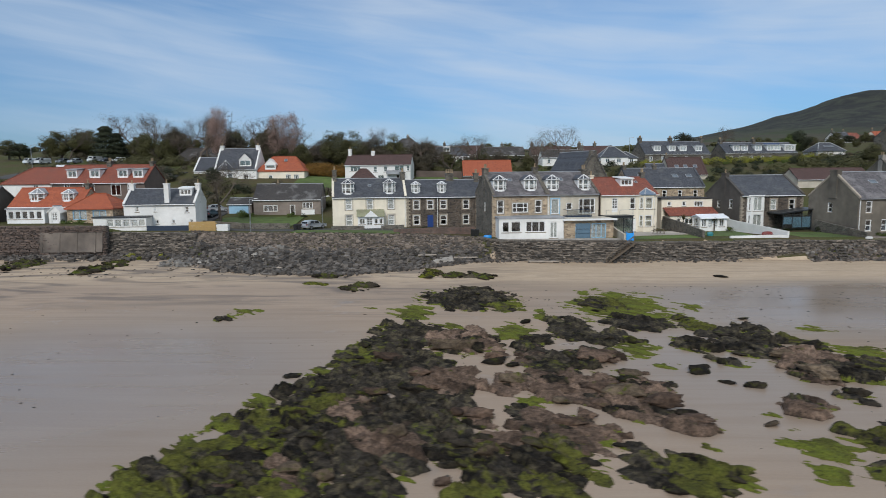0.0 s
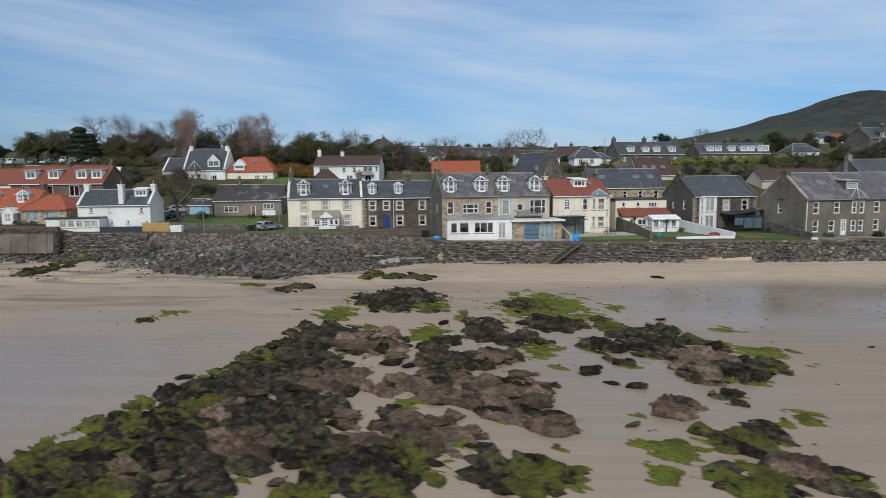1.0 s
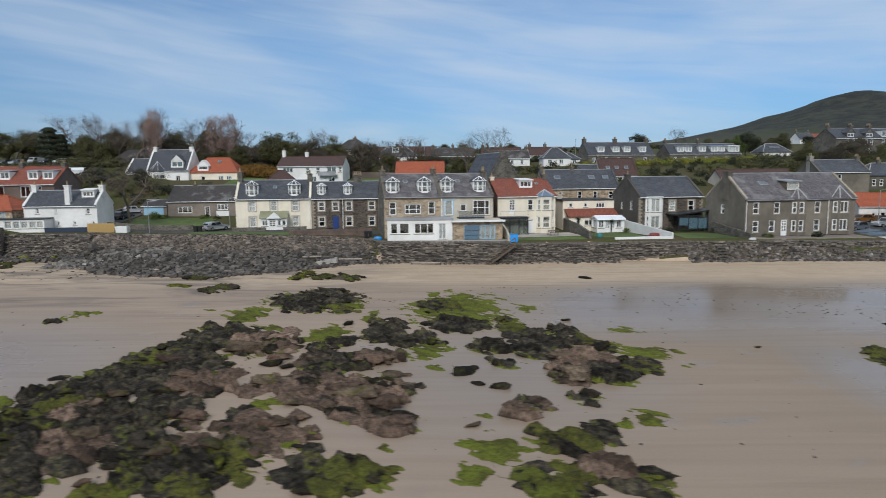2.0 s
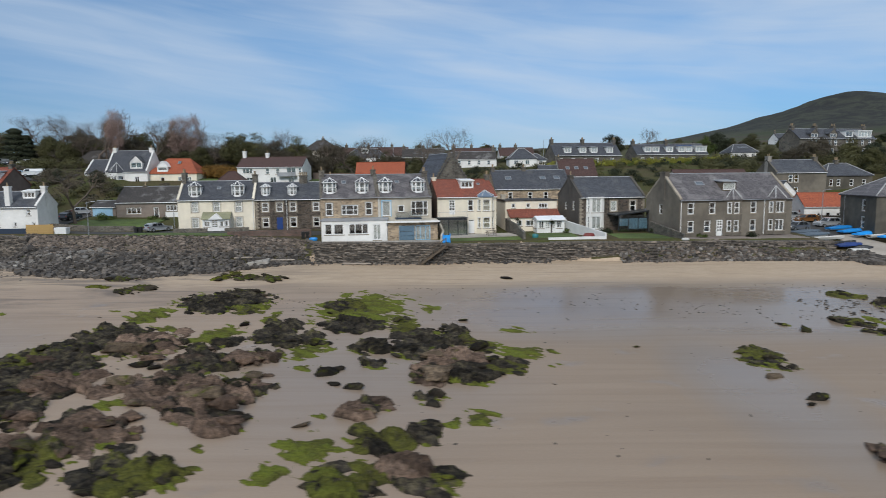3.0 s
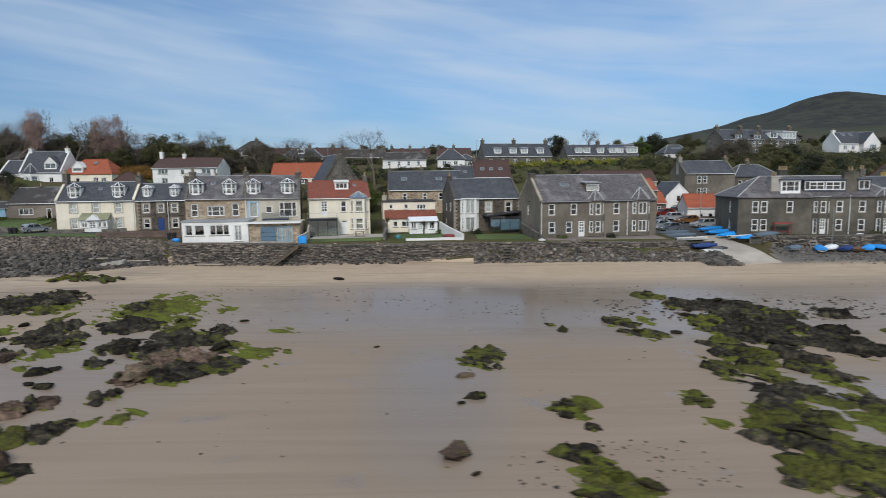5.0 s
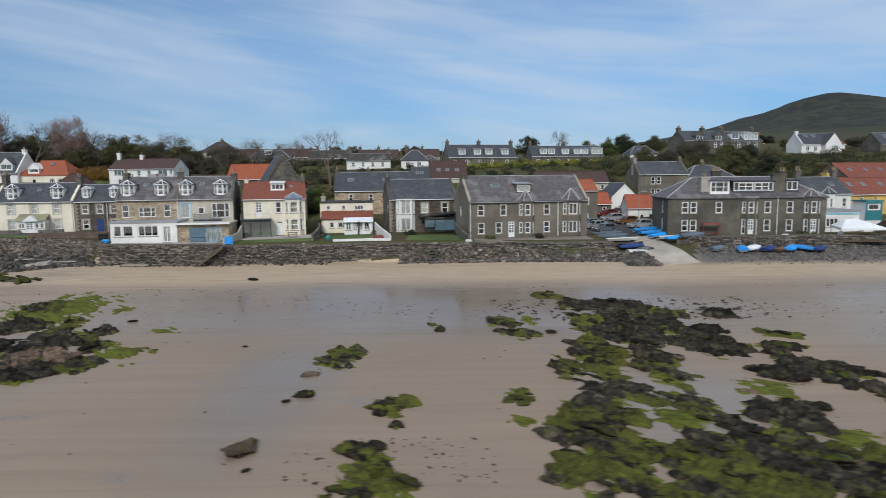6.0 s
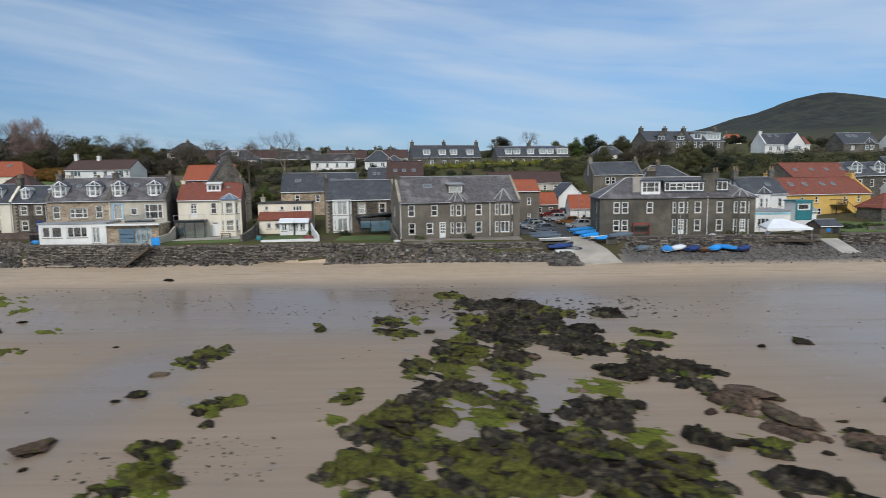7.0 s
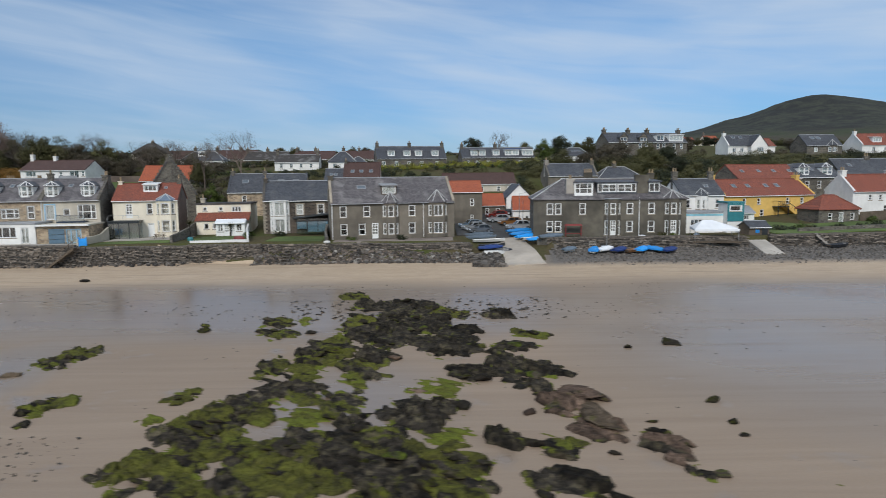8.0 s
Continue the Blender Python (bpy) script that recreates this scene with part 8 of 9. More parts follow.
sheet("road", [(-47.0, 101.6, 122), (-42.8, 101.6, 122)], ASPHALT, "asphalt lane up past the garage", "road", 0.035)
sheet("car_park", [(80.8, 97.5, 111.6), (86, 97.5, 121.5), (94.2, 99.5, 123.5)], ASPHALT, "asphalt car park at the head of the slip", "road", 0.035)
sheet("patio", [(26.0, 92.2, 97.2), (37.5, 94.2, 100.0)], CONCRETE, "grey paved terrace before the red-roofed house", "patio", 0.05)
sheet("patio", [(8.4, 86.4, 88.6), (25.6, 86.4, 89.4)], CONCRETE, "narrow paved walk along the sea wall", "patio", 0.05)
sheet("patio", [(62.0, 88.6, 91.4), (80.0, 89.0, 95.2)], GREYBRICK, "brown gravel strip before the grey house", "patio", 0.04)


def garden_wall(label, line, material, thick=0.35, name="garden_wall"):
    """line: x, y, height above the ground."""
    s = Shape()
    for (xa, ya, ha), (xb, yb, hb) in zip(line, line[1:]):
        n = max(1, int(math.hypot(xb - xa, yb - ya) / 1.5))
        ux, uy = (yb - ya), -(xb - xa)
        u = math.hypot(ux, uy)
        ux, uy = ux / u * thick / 2, uy / u * thick / 2
        for k in range(n):
            low, top = [], []
            for f, sg in ((k / n, 1), ((k + 1) / n, 1), ((k + 1) / n, -1), (k / n, -1)):
                x, y, h = xa + (xb - xa) * f, ya + (yb - ya) * f, ha + (hb - ha) * f
                z = float(ground_z(x, y))
                low.append((x + ux * sg, y + uy * sg, z - 0.6))
                top.append((x + ux * sg, y + uy * sg, z + h + 0.03 * math.sin(x * 3 + y)))
            s.solid(low, top)
    return lone(name, s, material, label, "wall", "", "structure")


garden_wall("low rubble wall along the bungalow lawn", [(-41.8, 103.4, 1.0), (-34, 101.6, 0.9), (-26.5, 102.2, 0.9)], GREYSTONE)
garden_wall("rough stone wall beside the lane", [(-47.6, 103, 1.1), (-47.6, 120, 1.1)], GREYSTONE)
garden_wall("low stone wall before the cream house", [(-18.8, 99.6, 0.7), (-13.5, 100.5, 0.7)], GREYSTONE)
garden_wall("low stone wall before the cream house porch", [(-10.8, 101.0, 0.7), (-7.0, 101.8, 0.8)], GREYSTONE)
garden_wall("stone wall at the slope's head", [(-8, 94.5, 0.7), (-2, 96, 0.9), (4.8, 96.2, 1.2)], REDSTONE)
garden_wall("buff garden wall between the villas", [(25.7, 86.2, 0.9), (25.9, 92, 1.2), (25.4, 95.2, 2.0)], BUFF, 0.25)
garden_wall("dark rubble boundary wall by the red-roofed house", [(37.9, 89.2, 1.0), (37.6, 96, 1.6), (36.4, 102.6, 2.2)], GREYSTONE)
garden_wall("white painted garden wall running down to the sea wall", [(46.0, 100.4, 1.9), (47.4, 95.0, 1.5), (49.6, 88.3, 0.9)], WHITE, 0.25)
garden_wall("low white kerb wall on the sea wall", [(41.2, 88.0, 0.35), (45.0, 88.2, 0.35), (49.5, 88.3, 0.4)], WHITE, 0.3)
garden_wall("rubble wall beside the grey house", [(61.2, 88.8, 0.7), (60.4, 92.0, 1.2), (59.4, 99.0, 1.9)], GREYSTONE)
garden_wall("rubble wall round the hotel corner", [(93.0, 91.2, 1.0), (94.4, 89.6, 1.0)], GREYSTONE)
garden_wall("dark timber fence behind the cottage garden", [(152.6, 106, 1.6), (166, 107, 1.6)], OLDWOOD, 0.12, "fence")
garden_wall("dark timber fence before the white boathouse", [(93.4, 110.6, 1.3), (101.4, 110.0, 1.3)], OLDWOOD, 0.12, "fence")
garden_wall("low terrace wall in the garden", [(134, 93.0, 0.7), (150, 93.6, 0.7), (175, 94.4, 0.7)], GREYSTONE)
garden_wall("brick-red fence on the upper lawn", [(-9, 160, 1.8), (4, 162, 1.8)], BROWNRENDER, 0.15, "fence")


# ---- trees and scrub ----
def quads_mesh(name, centres, size, material, rng, out=None):
    """Small leaves, one at each centre, turned every way or, more or less, outwards."""
    n = len(centres)
    a = rng.normal(size=(n, 3))
    if out is not None:
        face = out + rng.normal(0, 0.3, (n, 3))
        a = np.cross(face, a)
    a /= np.linalg.norm(a, axis=1)[:, None]
    b = np.cross(a, rng.normal(size=(n, 3)) if out is None else face)
    b /= np.maximum(np.linalg.norm(b, axis=1)[:, None], 1e-6)
    s = size * rng.uniform(0.6, 1.3, (n, 1))
    v = np.stack([centres - a * s, centres + b * s * 0.6, centres + a * s, centres - b * s * 0.6], 1).reshape(-1, 3)
    f = np.arange(4 * n).reshape(-1, 4)
    me = bpy.data.meshes.new(name)
    me.from_pydata(v.tolist(), [], f.tolist())
    me.materials.append(material)
    return me


def grow(rng, depth, start, way, length, r, segs, tips):
    """Limbs that fork and thin out."""
    bend = Vector(rng.normal(0, 0.12, 3).tolist())
    end = start + (way + bend).normalized() * length
    segs.append((start, end, r, r * 0.68))
    if depth == 0:
        tips.append(end)
        return
    for k in range(2 if rng.uniform() < 0.55 else 3):
        turn = Vector(rng.normal(0, 0.55, 3).tolist())
        nxt = (way + turn + Vector((0, 0, 0.12))).normalized()
        grow(rng, depth - 1, start.lerp(end, rng.uniform(0.75, 1.0)), nxt, length * rng.uniform(0.62, 0.82), r * 0.62, segs, tips)


def limb_shape(segs):
    s = Shape()
    for a, b, r0, r1 in segs:
        s.rod(a, b, r0, r1, 5 if r0 > 0.05 else 3)
    return s


def fast_mesh(shape, name, material):
    me = bpy.data.meshes.new(name)
    me.from_pydata(shape.v, [], shape.f)
    me.materials.append(material)
    return me


def tree_kind(kind, seed):
    """Trunk and crown of a tree 10 m high."""
    rng = np.random.default_rng(seed)
    segs, tips = [], []
    if kind == "bare":
        grow(rng, 7 if seed >= 300 else 6, Vector((0, 0, 0)), Vector((0, 0, 1)), 2.5, 0.15, segs, tips)
    elif kind == "conifer":
        segs.append((Vector((0, 0, 0)), Vector((0, 0, 9.5)), 0.22, 0.04))
    else:
        grow(rng, 4, Vector((0, 0, 0)), Vector((0, 0, 1)), 2.6, 0.24, segs, tips)
    top = max(p.z for s in segs for p in s[:2])
    k = (10.0 if kind == "bare" else 7.2) / max(top, 1.0)
    if kind == "conifer":
        k = 1.0
    segs = [(a * k, b * k, r0 * k, r1 * k) for a, b, r0, r1 in segs]
    tips = np.array([tuple(t * k) for t in tips]) if tips else np.zeros((0, 3))
    return segs, tips, rng


def crown_mesh(kind, material, tips, rng, leaf, seed):
    turned = None
    if kind == "conifer":
        z = rng.uniform(0.5, 10, 9000)
        rad = 3.3 * (1 - z / 10.6) ** 0.42 * np.sqrt(rng.uniform(0.25, 1, 9000)) * (0.85 + 0.2 * np.sin(z * 4.2 + rng.uniform(0, 1, 9000)))
        a = rng.uniform(0, math.tau, 9000)
        pts = np.column_stack((rad * np.cos(a), rad * np.sin(a), z))
        turned = np.column_stack((np.cos(a), np.sin(a), np.full(9000, 0.5)))
    elif kind == "bare":
        pick = tips[rng.integers(len(tips), size=3800)]
        pts = pick + rng.normal(0, 0.42, pick.shape)
        if leaf > 0.06:
            # a full dome of fine buds
            d = rng.normal(size=(80, 3))
            d /= np.linalg.norm(d, axis=1)[:, None]
            pick = d * rng.uniform(0.5, 1.0, (80, 1)) * (2.0, 2.0, 3.4) + (0, 0, 6.4)
            pts = pick[rng.integers(80, size=11000)] + rng.normal(0, 0.36, (11000, 3))
    else:
        # clumps over an uneven dome, from the low boughs up
        d = rng.normal(size=(70, 3))
        d /= np.linalg.norm(d, axis=1)[:, None]
        d[:, 2] = np.where(d[:, 2] < -0.9, -d[:, 2], d[:, 2])
        lump = 0.78 + 0.3 * np.array([noise.noise(Vector(q * 1.7) + Vector((seed, 0, 0))) for q in d]) + rng.uniform(-0.12, 0.12, 70)
        pick = d * lump[:, None] * (3.2, 3.2, 4.3) * rng.uniform(0.5, 1.0, (70, 1)) + (0, 0, 4.9)
        which = rng.integers(70, size=14000)
        out = rng.normal(size=(14000, 3))
        out *= (rng.uniform(0.25, 1, (14000, 1)) ** 0.5) / np.linalg.norm(out, axis=1)[:, None]
        pts = pick[which] + out * rng.uniform(0.7, 1.35, 70)[which][:, None] * np.array([1, 1, 0.8])
        turned = (pts - (0, 0, 4.6)) * 0.12 + out
    return quads_mesh("crown", pts, leaf, material, rng, turned)


TREES = {}


def tree_variant(key, kind, material, seed, leaf):
    segs, tips, rng = tree_kind(kind, seed)
    TREES.setdefault(key, []).append((fast_mesh(limb_shape(segs), "trunk", TWIG if kind == "bare" else BARK), crown_mesh(kind, material, tips, rng, leaf, seed)))


for k in range(3):
    tree_variant("bare", "bare", LEAF_BROWN, 100 + k, 0.045)
    tree_variant("copper", "bare", LEAF_RED, 120 + k, 0.062)
    tree_variant("olive", "leafy", LEAF_OLIVE, 140 + k, 0.10)
    tree_variant("brown", "leafy", LEAF_BROWN, 160 + k, 0.09)
    tree_variant("green", "leafy", LEAF_GREEN, 180 + k, 0.11)
tree_variant("old", "bare", LEAF_BROWN, 300, 0.05)
tree_variant("conifer", "conifer", LEAF_DARK, 200, 0.15)
tree_variant("dark", "leafy", LEAF_DARK, 210, 0.11)
TREE_LABEL = {"old": "wide old bare tree with dense dark twigs", "bare": "bare spring tree with fine grey-brown twigs", "copper": "tall tree with copper-red budding crown", "olive": "round olive-green spring tree", "brown": "brown budding broadleaf tree",
              "green": "fresh green broadleaf tree", "conifer": "dark dense evergreen conifer", "dark": "dark evergreen broadleaf tree"}
TREERNG = np.random.default_rng(9)


def tree(key, x, y, height, wide=1.0, group="", sink=0.2):
    rng = TREERNG
    trunk, crown = TREES[key][rng.integers(len(TREES[key]))]
    s = height / 10.0
    t = thing("tree", pose(x, y, float(ground_z(x, y)) - sink, 0, 0, rng.uniform(0, 360)) @ Matrix.Diagonal((s * wide, s * wide, s, 1)), TREE_LABEL[key], "tree", group)
    part("trunk", trunk, None, t)
    part("crown", crown, None, t)


for key, x, y, hh, wd in (("copper", -62.0, 163, 16.6, 0.75), ("copper", -63.8, 166, 14.0, 0.7), ("copper", -48.0, 169, 15.6, 0.8), ("copper", -44.6, 170, 16, 0.85), ("bare", -68, 163, 13, 1), ("bare", -53.5, 165, 14, 1.1), ("brown", -50, 172, 13, 1.1), ("bare", -66, 166, 14, 1),
                          ("conifer", -107, 188, 10.2, 1.5), ("conifer", -104, 189, 8.0, 1.4), ("bare", -98, 192, 11.5, 1.2), ("olive", -96, 186, 8, 1.3), ("olive", -130, 200, 11, 1.5), ("olive", -122, 202, 11.5, 1.5), ("olive", -126, 205, 10, 1.5), ("dark", -143, 200, 7, 1.6), ("olive", -150, 204, 8, 1.6), ("brown", -137, 206, 8, 1.5), ("olive", -31.5, 168, 13, 1.25), ("olive", -27, 170, 12.5, 1.25), ("brown", -22, 170, 12.3, 1.15), ("olive", -16.5, 172, 11.6, 1.15), ("bare", -20, 174, 12, 1), ("olive", -40, 164, 9, 1.2),
                          ("old", -41.2, 109.5, 10.6, 1.25), ("bare", 29.6, 150, 13.5, 0.9), ("bare", 20.6, 149, 12, 0.9), ("green", 31.5, 124, 7, 0.9), ("olive", 19, 150, 8, 1.1), ("brown", 13, 160, 9, 1.1),
                          ("dark", -55, 141, 5, 1.2), ("bare", -75, 172, 12, 1.1), ("bare", -98, 190, 13, 1.1), ("bare", -91, 186, 14, 1.1), ("brown", -82, 180, 12, 1.1),
                          ("green", 115, 215, 9, 1.1), ("dark", 122, 222, 11, 1.1), ("olive", 110, 226, 9, 1.2), ("olive", 131, 215, 9, 1.2), ("bare", 98, 235, 11, 1.0), ("dark", 92, 250, 12, 1.2),
                          ("olive", 112, 166, 8, 1.3), ("brown", 124, 168, 9, 1.3), ("brown", 129, 172, 9, 1.3), ("olive", 136, 170, 8, 1.3), ("dark", 141, 168, 7, 1.3), ("olive", 134, 158, 7, 1.4), ("dark", 138, 152, 6, 1.4), ("brown", 118, 166, 7, 1.3)):
    tree(key, x, y, hh * 1.08, wd, "", hh * 0.08)
for k in range(80):
    x = -130 + 142 * TREERNG.uniform()
    y = TREERNG.uniform(164, 205)
    if (-24 < x < 12 and y > 185) or (x < -92 and y < 190):
        continue
    tree(("bare", "brown", "olive", "bare", "olive", "brown")[k % 6], x, y, TREERNG.uniform(7.5, 11.5), TREERNG.uniform(1.1, 1.4), "woodland on the ridge", 1.2)
for k in range(44):
    x, y = TREERNG.uniform(-40, 330), TREERNG.uniform(236, 300)
    tree(("olive", "bare", "brown", "dark", "olive")[k % 5], x, y, TREERNG.uniform(3.5, 6.5), TREERNG.uniform(1.2, 1.9), "trees on the skyline", 0.8)
for k in range(40):
    x, y = TREERNG.uniform(150, 260), TREERNG.uniform(205, 320)
    tree(("olive", "brown", "dark", "olive")[k % 4], x, y, TREERNG.uniform(3.5, 6.0), TREERNG.uniform(1.2, 1.8), "trees on the hill", 0.8)


def thicket(label, spots, material, seed, leaf=0.15, name="thicket", per=130):
    """Bushes grown into one another, each of several leafy clumps; spots: x, y, radius."""
    rng = np.random.default_rng(seed)
    pts, outs = [], []
    for x, y, r in spots:
        n = int(per * max(r, 0.5) ** 2)
        clumps = 5 + int(3 * r)
        d = rng.normal(size=(clumps, 3))
        d /= np.linalg.norm(d, axis=1)[:, None]
        d[:, 2] = np.abs(d[:, 2])
        mid = d * r * rng.uniform(0.35, 0.8, (clumps, 1)) * (1, 1, 0.95)
        which = rng.integers(clumps, size=n)
        out = rng.normal(size=(n, 3))
        out /= np.linalg.norm(out, axis=1)[:, None]
        out[:, 2] = np.where(out[:, 2] < -0.3, -out[:, 2], out[:, 2])
        size = r * rng.uniform(0.3, 0.55, clumps)
        outs.append(out + 0.5 * d[which])
        pts.append(mid[which] + out * (size[which] * rng.uniform(0.6, 1.0, n) ** 0.5)[:, None] + (x, y, float(ground_z(x, y)) - 0.1))
    me = quads_mesh(name, np.vstack(pts), leaf, material, rng, np.vstack(outs))
    return lone(name, me, None, label, "bushes", "", "stuff")


def strewn(n, x0, x1, y0, y1, lo, hi, seed, keep=None):
    rng = np.random.default_rng(seed)
    out = []
    for _ in range(n):
        x, y, r = rng.uniform(x0, x1), rng.uniform(y0, y1), rng.uniform(lo, hi)
        if keep is None or keep(x, y):
            out.append((x, y, r))
    return out


def free_left(x, y):
    return not (-66 < x < -34 and 143 < y < 162) and not (-30 < x < -6 and 146 < y < 162) and not (-11 < x < 4 and 136 < y < 166) and not (-38 < x < -26 and 138 < y < 157) and not (1 < x < 18 and 140 < y < 163)


def free_right(x, y):
    return not (100 < x < 132 and y < 162)


thicket("brown and olive scrub on the slope behind the shore houses", strewn(230, -110, 30, 124, 168, 1.0, 2.6, 1, free_left), LEAF_BROWN, 31)
thicket("dark evergreen scrub on the slope", strewn(130, -110, 36, 124, 175, 0.9, 2.4, 2, free_left), LEAF_DARK, 32)
thicket("olive bushes on the slope", strewn(150, -110, 36, 122, 175, 0.9, 2.2, 3, free_left), LEAF_OLIVE, 33)
thicket("olive understorey of the ridge woodland", strewn(150, -92, 12, 163, 182, 2.0, 3.6, 51, free_left), LEAF_OLIVE, 53)
thicket("brown understorey of the ridge woodland", strewn(150, -135, 12, 166, 200, 2.0, 3.8, 52, lambda x, y: free_left(x, y) and not (x < -92 and y < 190)), LEAF_BROWN, 54)
thicket("dark shrubs crowding the slope above the ochre house", strewn(90, 134, 225, 138, 182, 1.2, 2.6, 81, lambda x, y: y > 142 or x > 190), LEAF_DARK, 81)
thicket("dark hedges before the skyline terraces", strewn(110, -26, 62, 203, 212, 1.2, 2.3, 61), LEAF_DARK, 61)
thicket("olive hedges before the skyline terraces", strewn(90, -26, 62, 203, 212, 1.2, 2.4, 62), LEAF_OLIVE, 62)
thicket("orange flowering gorse thicket", strewn(26, -38, -28, 158, 163, 2.2, 3.6, 4), LEAF_ORANGE, 34)
thicket("clipped yellow-green hedge below the terrace", [(56 + k * 1.15, 181 + 0.12 * k + 1.5 * (k % 2), 1.9 + 0.3 * math.sin(k * 1.7)) for k in range(50)], LEAF_LIME, 35)
thicket("dense bushes on the hill above the lane", strewn(250, 98, 215, 140, 178, 1.2, 3.0, 5, lambda x, y: not (x > 134 and y < 143) and free_right(x, y)), LEAF_OLIVE, 36)
thicket("dark bushes on the hill above the lane", strewn(190, 98, 215, 142, 180, 1.2, 3.0, 6, free_right), LEAF_DARK, 37)
thicket("brown leafless scrub on the hill above the lane", strewn(150, 98, 200, 145, 180, 1.2, 3.2, 7, free_right), LEAF_OLIVE, 38)
thicket("green shrubs between the middle houses", strewn(90, 14, 100, 146, 184, 1.0, 2.2, 8), LEAF_OLIVE, 39)
thicket("dark shrubs between the middle houses", strewn(90, 14, 100, 144, 186, 1.0, 2.2, 9), LEAF_DARK, 40)
thicket("brown hedges round the upper gardens", strewn(160, -30, 230, 196, 212, 1.0, 2.0, 10, lambda x, y: not (-24 < x < 62 and y > 203)), LEAF_BROWN, 41)
thicket("green hedges round the upper gardens", strewn(150, -30, 230, 176, 205, 0.8, 1.6, 11, lambda x, y: not (55 < x < 112 and y > 186) and not (28 < x < 56) and not (120 < x < 225 and y > 178)), LEAF_GREEN, 42)
thicket("large rounded trees massed on the hill above the lane", strewn(46, 100, 212, 148, 180, 3.0, 4.8, 71, lambda x, y: (y < 174 or x < 126) and free_right(x, y)), LEAF_OLIVE, 71)
thicket("large dark trees massed on the hill above the lane", strewn(34, 100, 212, 146, 176, 2.8, 4.4, 72, free_right), LEAF_DARK, 72)
thicket("dark clipped hedges across the garden terraces", strewn(34, 130, 152, 94.5, 99.5, 0.5, 1.1, 73), LEAF_DARK, 73, 0.1, "thicket", 200)
thicket("bright yellow-green weed at the foot of the wall", [(-47.6, 90.6, 0.9), (-48.3, 90.2, 0.6), (-43.0, 90.4, 0.8), (-42.0, 90.2, 0.5)], LEAF_LIME, 74, 0.09, "thicket", 500)
thicket("far woods along the fields", strewn(330, -300, 900, 380, 700, 2.5, 5.0, 12), LEAF_DARK, 43, 0.9, "far_wood", 9)
thicket("far olive woods along the fields", strewn(300, -300, 900, 330, 640, 2.5, 4.5, 13), LEAF_OLIVE, 44, 0.9, "far_wood", 9)
for label, x, y, r in (("rounded green shrub by the conservatory", 46.4, 99.2, 1.0), ("rounded dark shrub by the annexe", 51.6, 97.4, 1.3), ("clipped bush on the lawn", 59.8, 98.0, 1.0), ("dark shrub beside the cottage garage", -38.2, 113.4, 1.7),
                       ("low shrub before the grey house", 71.8, 91.2, 1.1), ("brown shrub before the grey house", 64.4, 90.6, 0.9), ("green shrub before the hotel", 112.2, 92.0, 0.9), ("green shrub before the hotel", 114.0, 91.8, 0.8),
                       ("dark bush before the bungalow", -29.6, 114.5, 1.1), ("round bush before the bungalow", -27.4, 114.8, 0.9), ("grassy shrub before the cottage", -60.5, 95.2, 1.0), ("grassy shrub before the cottage", -58.4, 95.2, 1.0), ("low shrub in the garden", 138, 99, 1.2), ("dark shrub in the garden", 133, 96.5, 1.4), ("dark shrub in the garden", 137, 95.5, 1.1),
                       ("climbing shrub by the cream wall", -14.2, 101.8, 0.8), ("shrub by the blue door", -3.8, 104.6, 0.6), ("bush by the cottage wall", 153.0, 103.8, 1.4)):
    ob = thicket(label, [(x, y, r), (x + r * 0.5, y + 0.3, r * 0.7)], (LEAF_GREEN, LEAF_DARK, LEAF_OLIVE)[int(x * 7) % 3], int(abs(x) * 13), 0.09, "shrub", 420)
    ob["kind"] = "thing"


def palm(x, y, height):
    rng = np.random.default_rng(int(x * 10))
    t = thing("cabbage_palm", pose(x, y, float(ground_z(x, y))), "small spiky cabbage palm in a shore garden", "palm", "cabbage palms")
    part("trunk", Shape().rod((0, 0, -0.2), (0.05, 0, height * 0.65), 0.13, 0.09, 7), BARK, t)
    s = Shape()
    for k in range(90):
        d = Vector(rng.normal(size=3).tolist()).normalized()
        d.z = abs(d.z) * 0.9 - 0.15
        side = d.cross(Vector((0, 0, 1))).normalized() * 0.05
        a, b = Vector((0.05, 0, height * 0.66)), Vector((0.05, 0, height * 0.66)) + d * height * 0.34
        s.face(a - side, a + side, b)
    part("fronds", fast_mesh(s, "fronds", LEAF_OLIVE), None, t)


palm(37.6, 96.8, 3.4); palm(43.4, 99.0, 2.6); palm(44.6, 99.6, 2.2)


# ---- cars, boats, street things ----
PAINTS = {}


def car_paint(name, colour):
    if name not in PAINTS:
        PAINTS[name] = surface("car_paint_" + name, colour, tuple(0.9 * v for v in colour), 1.0, 0.28, 0.0, stain=0.05, metal=0.3, coat=0.6)
    return PAINTS[name]


CAR_PARTS = {}


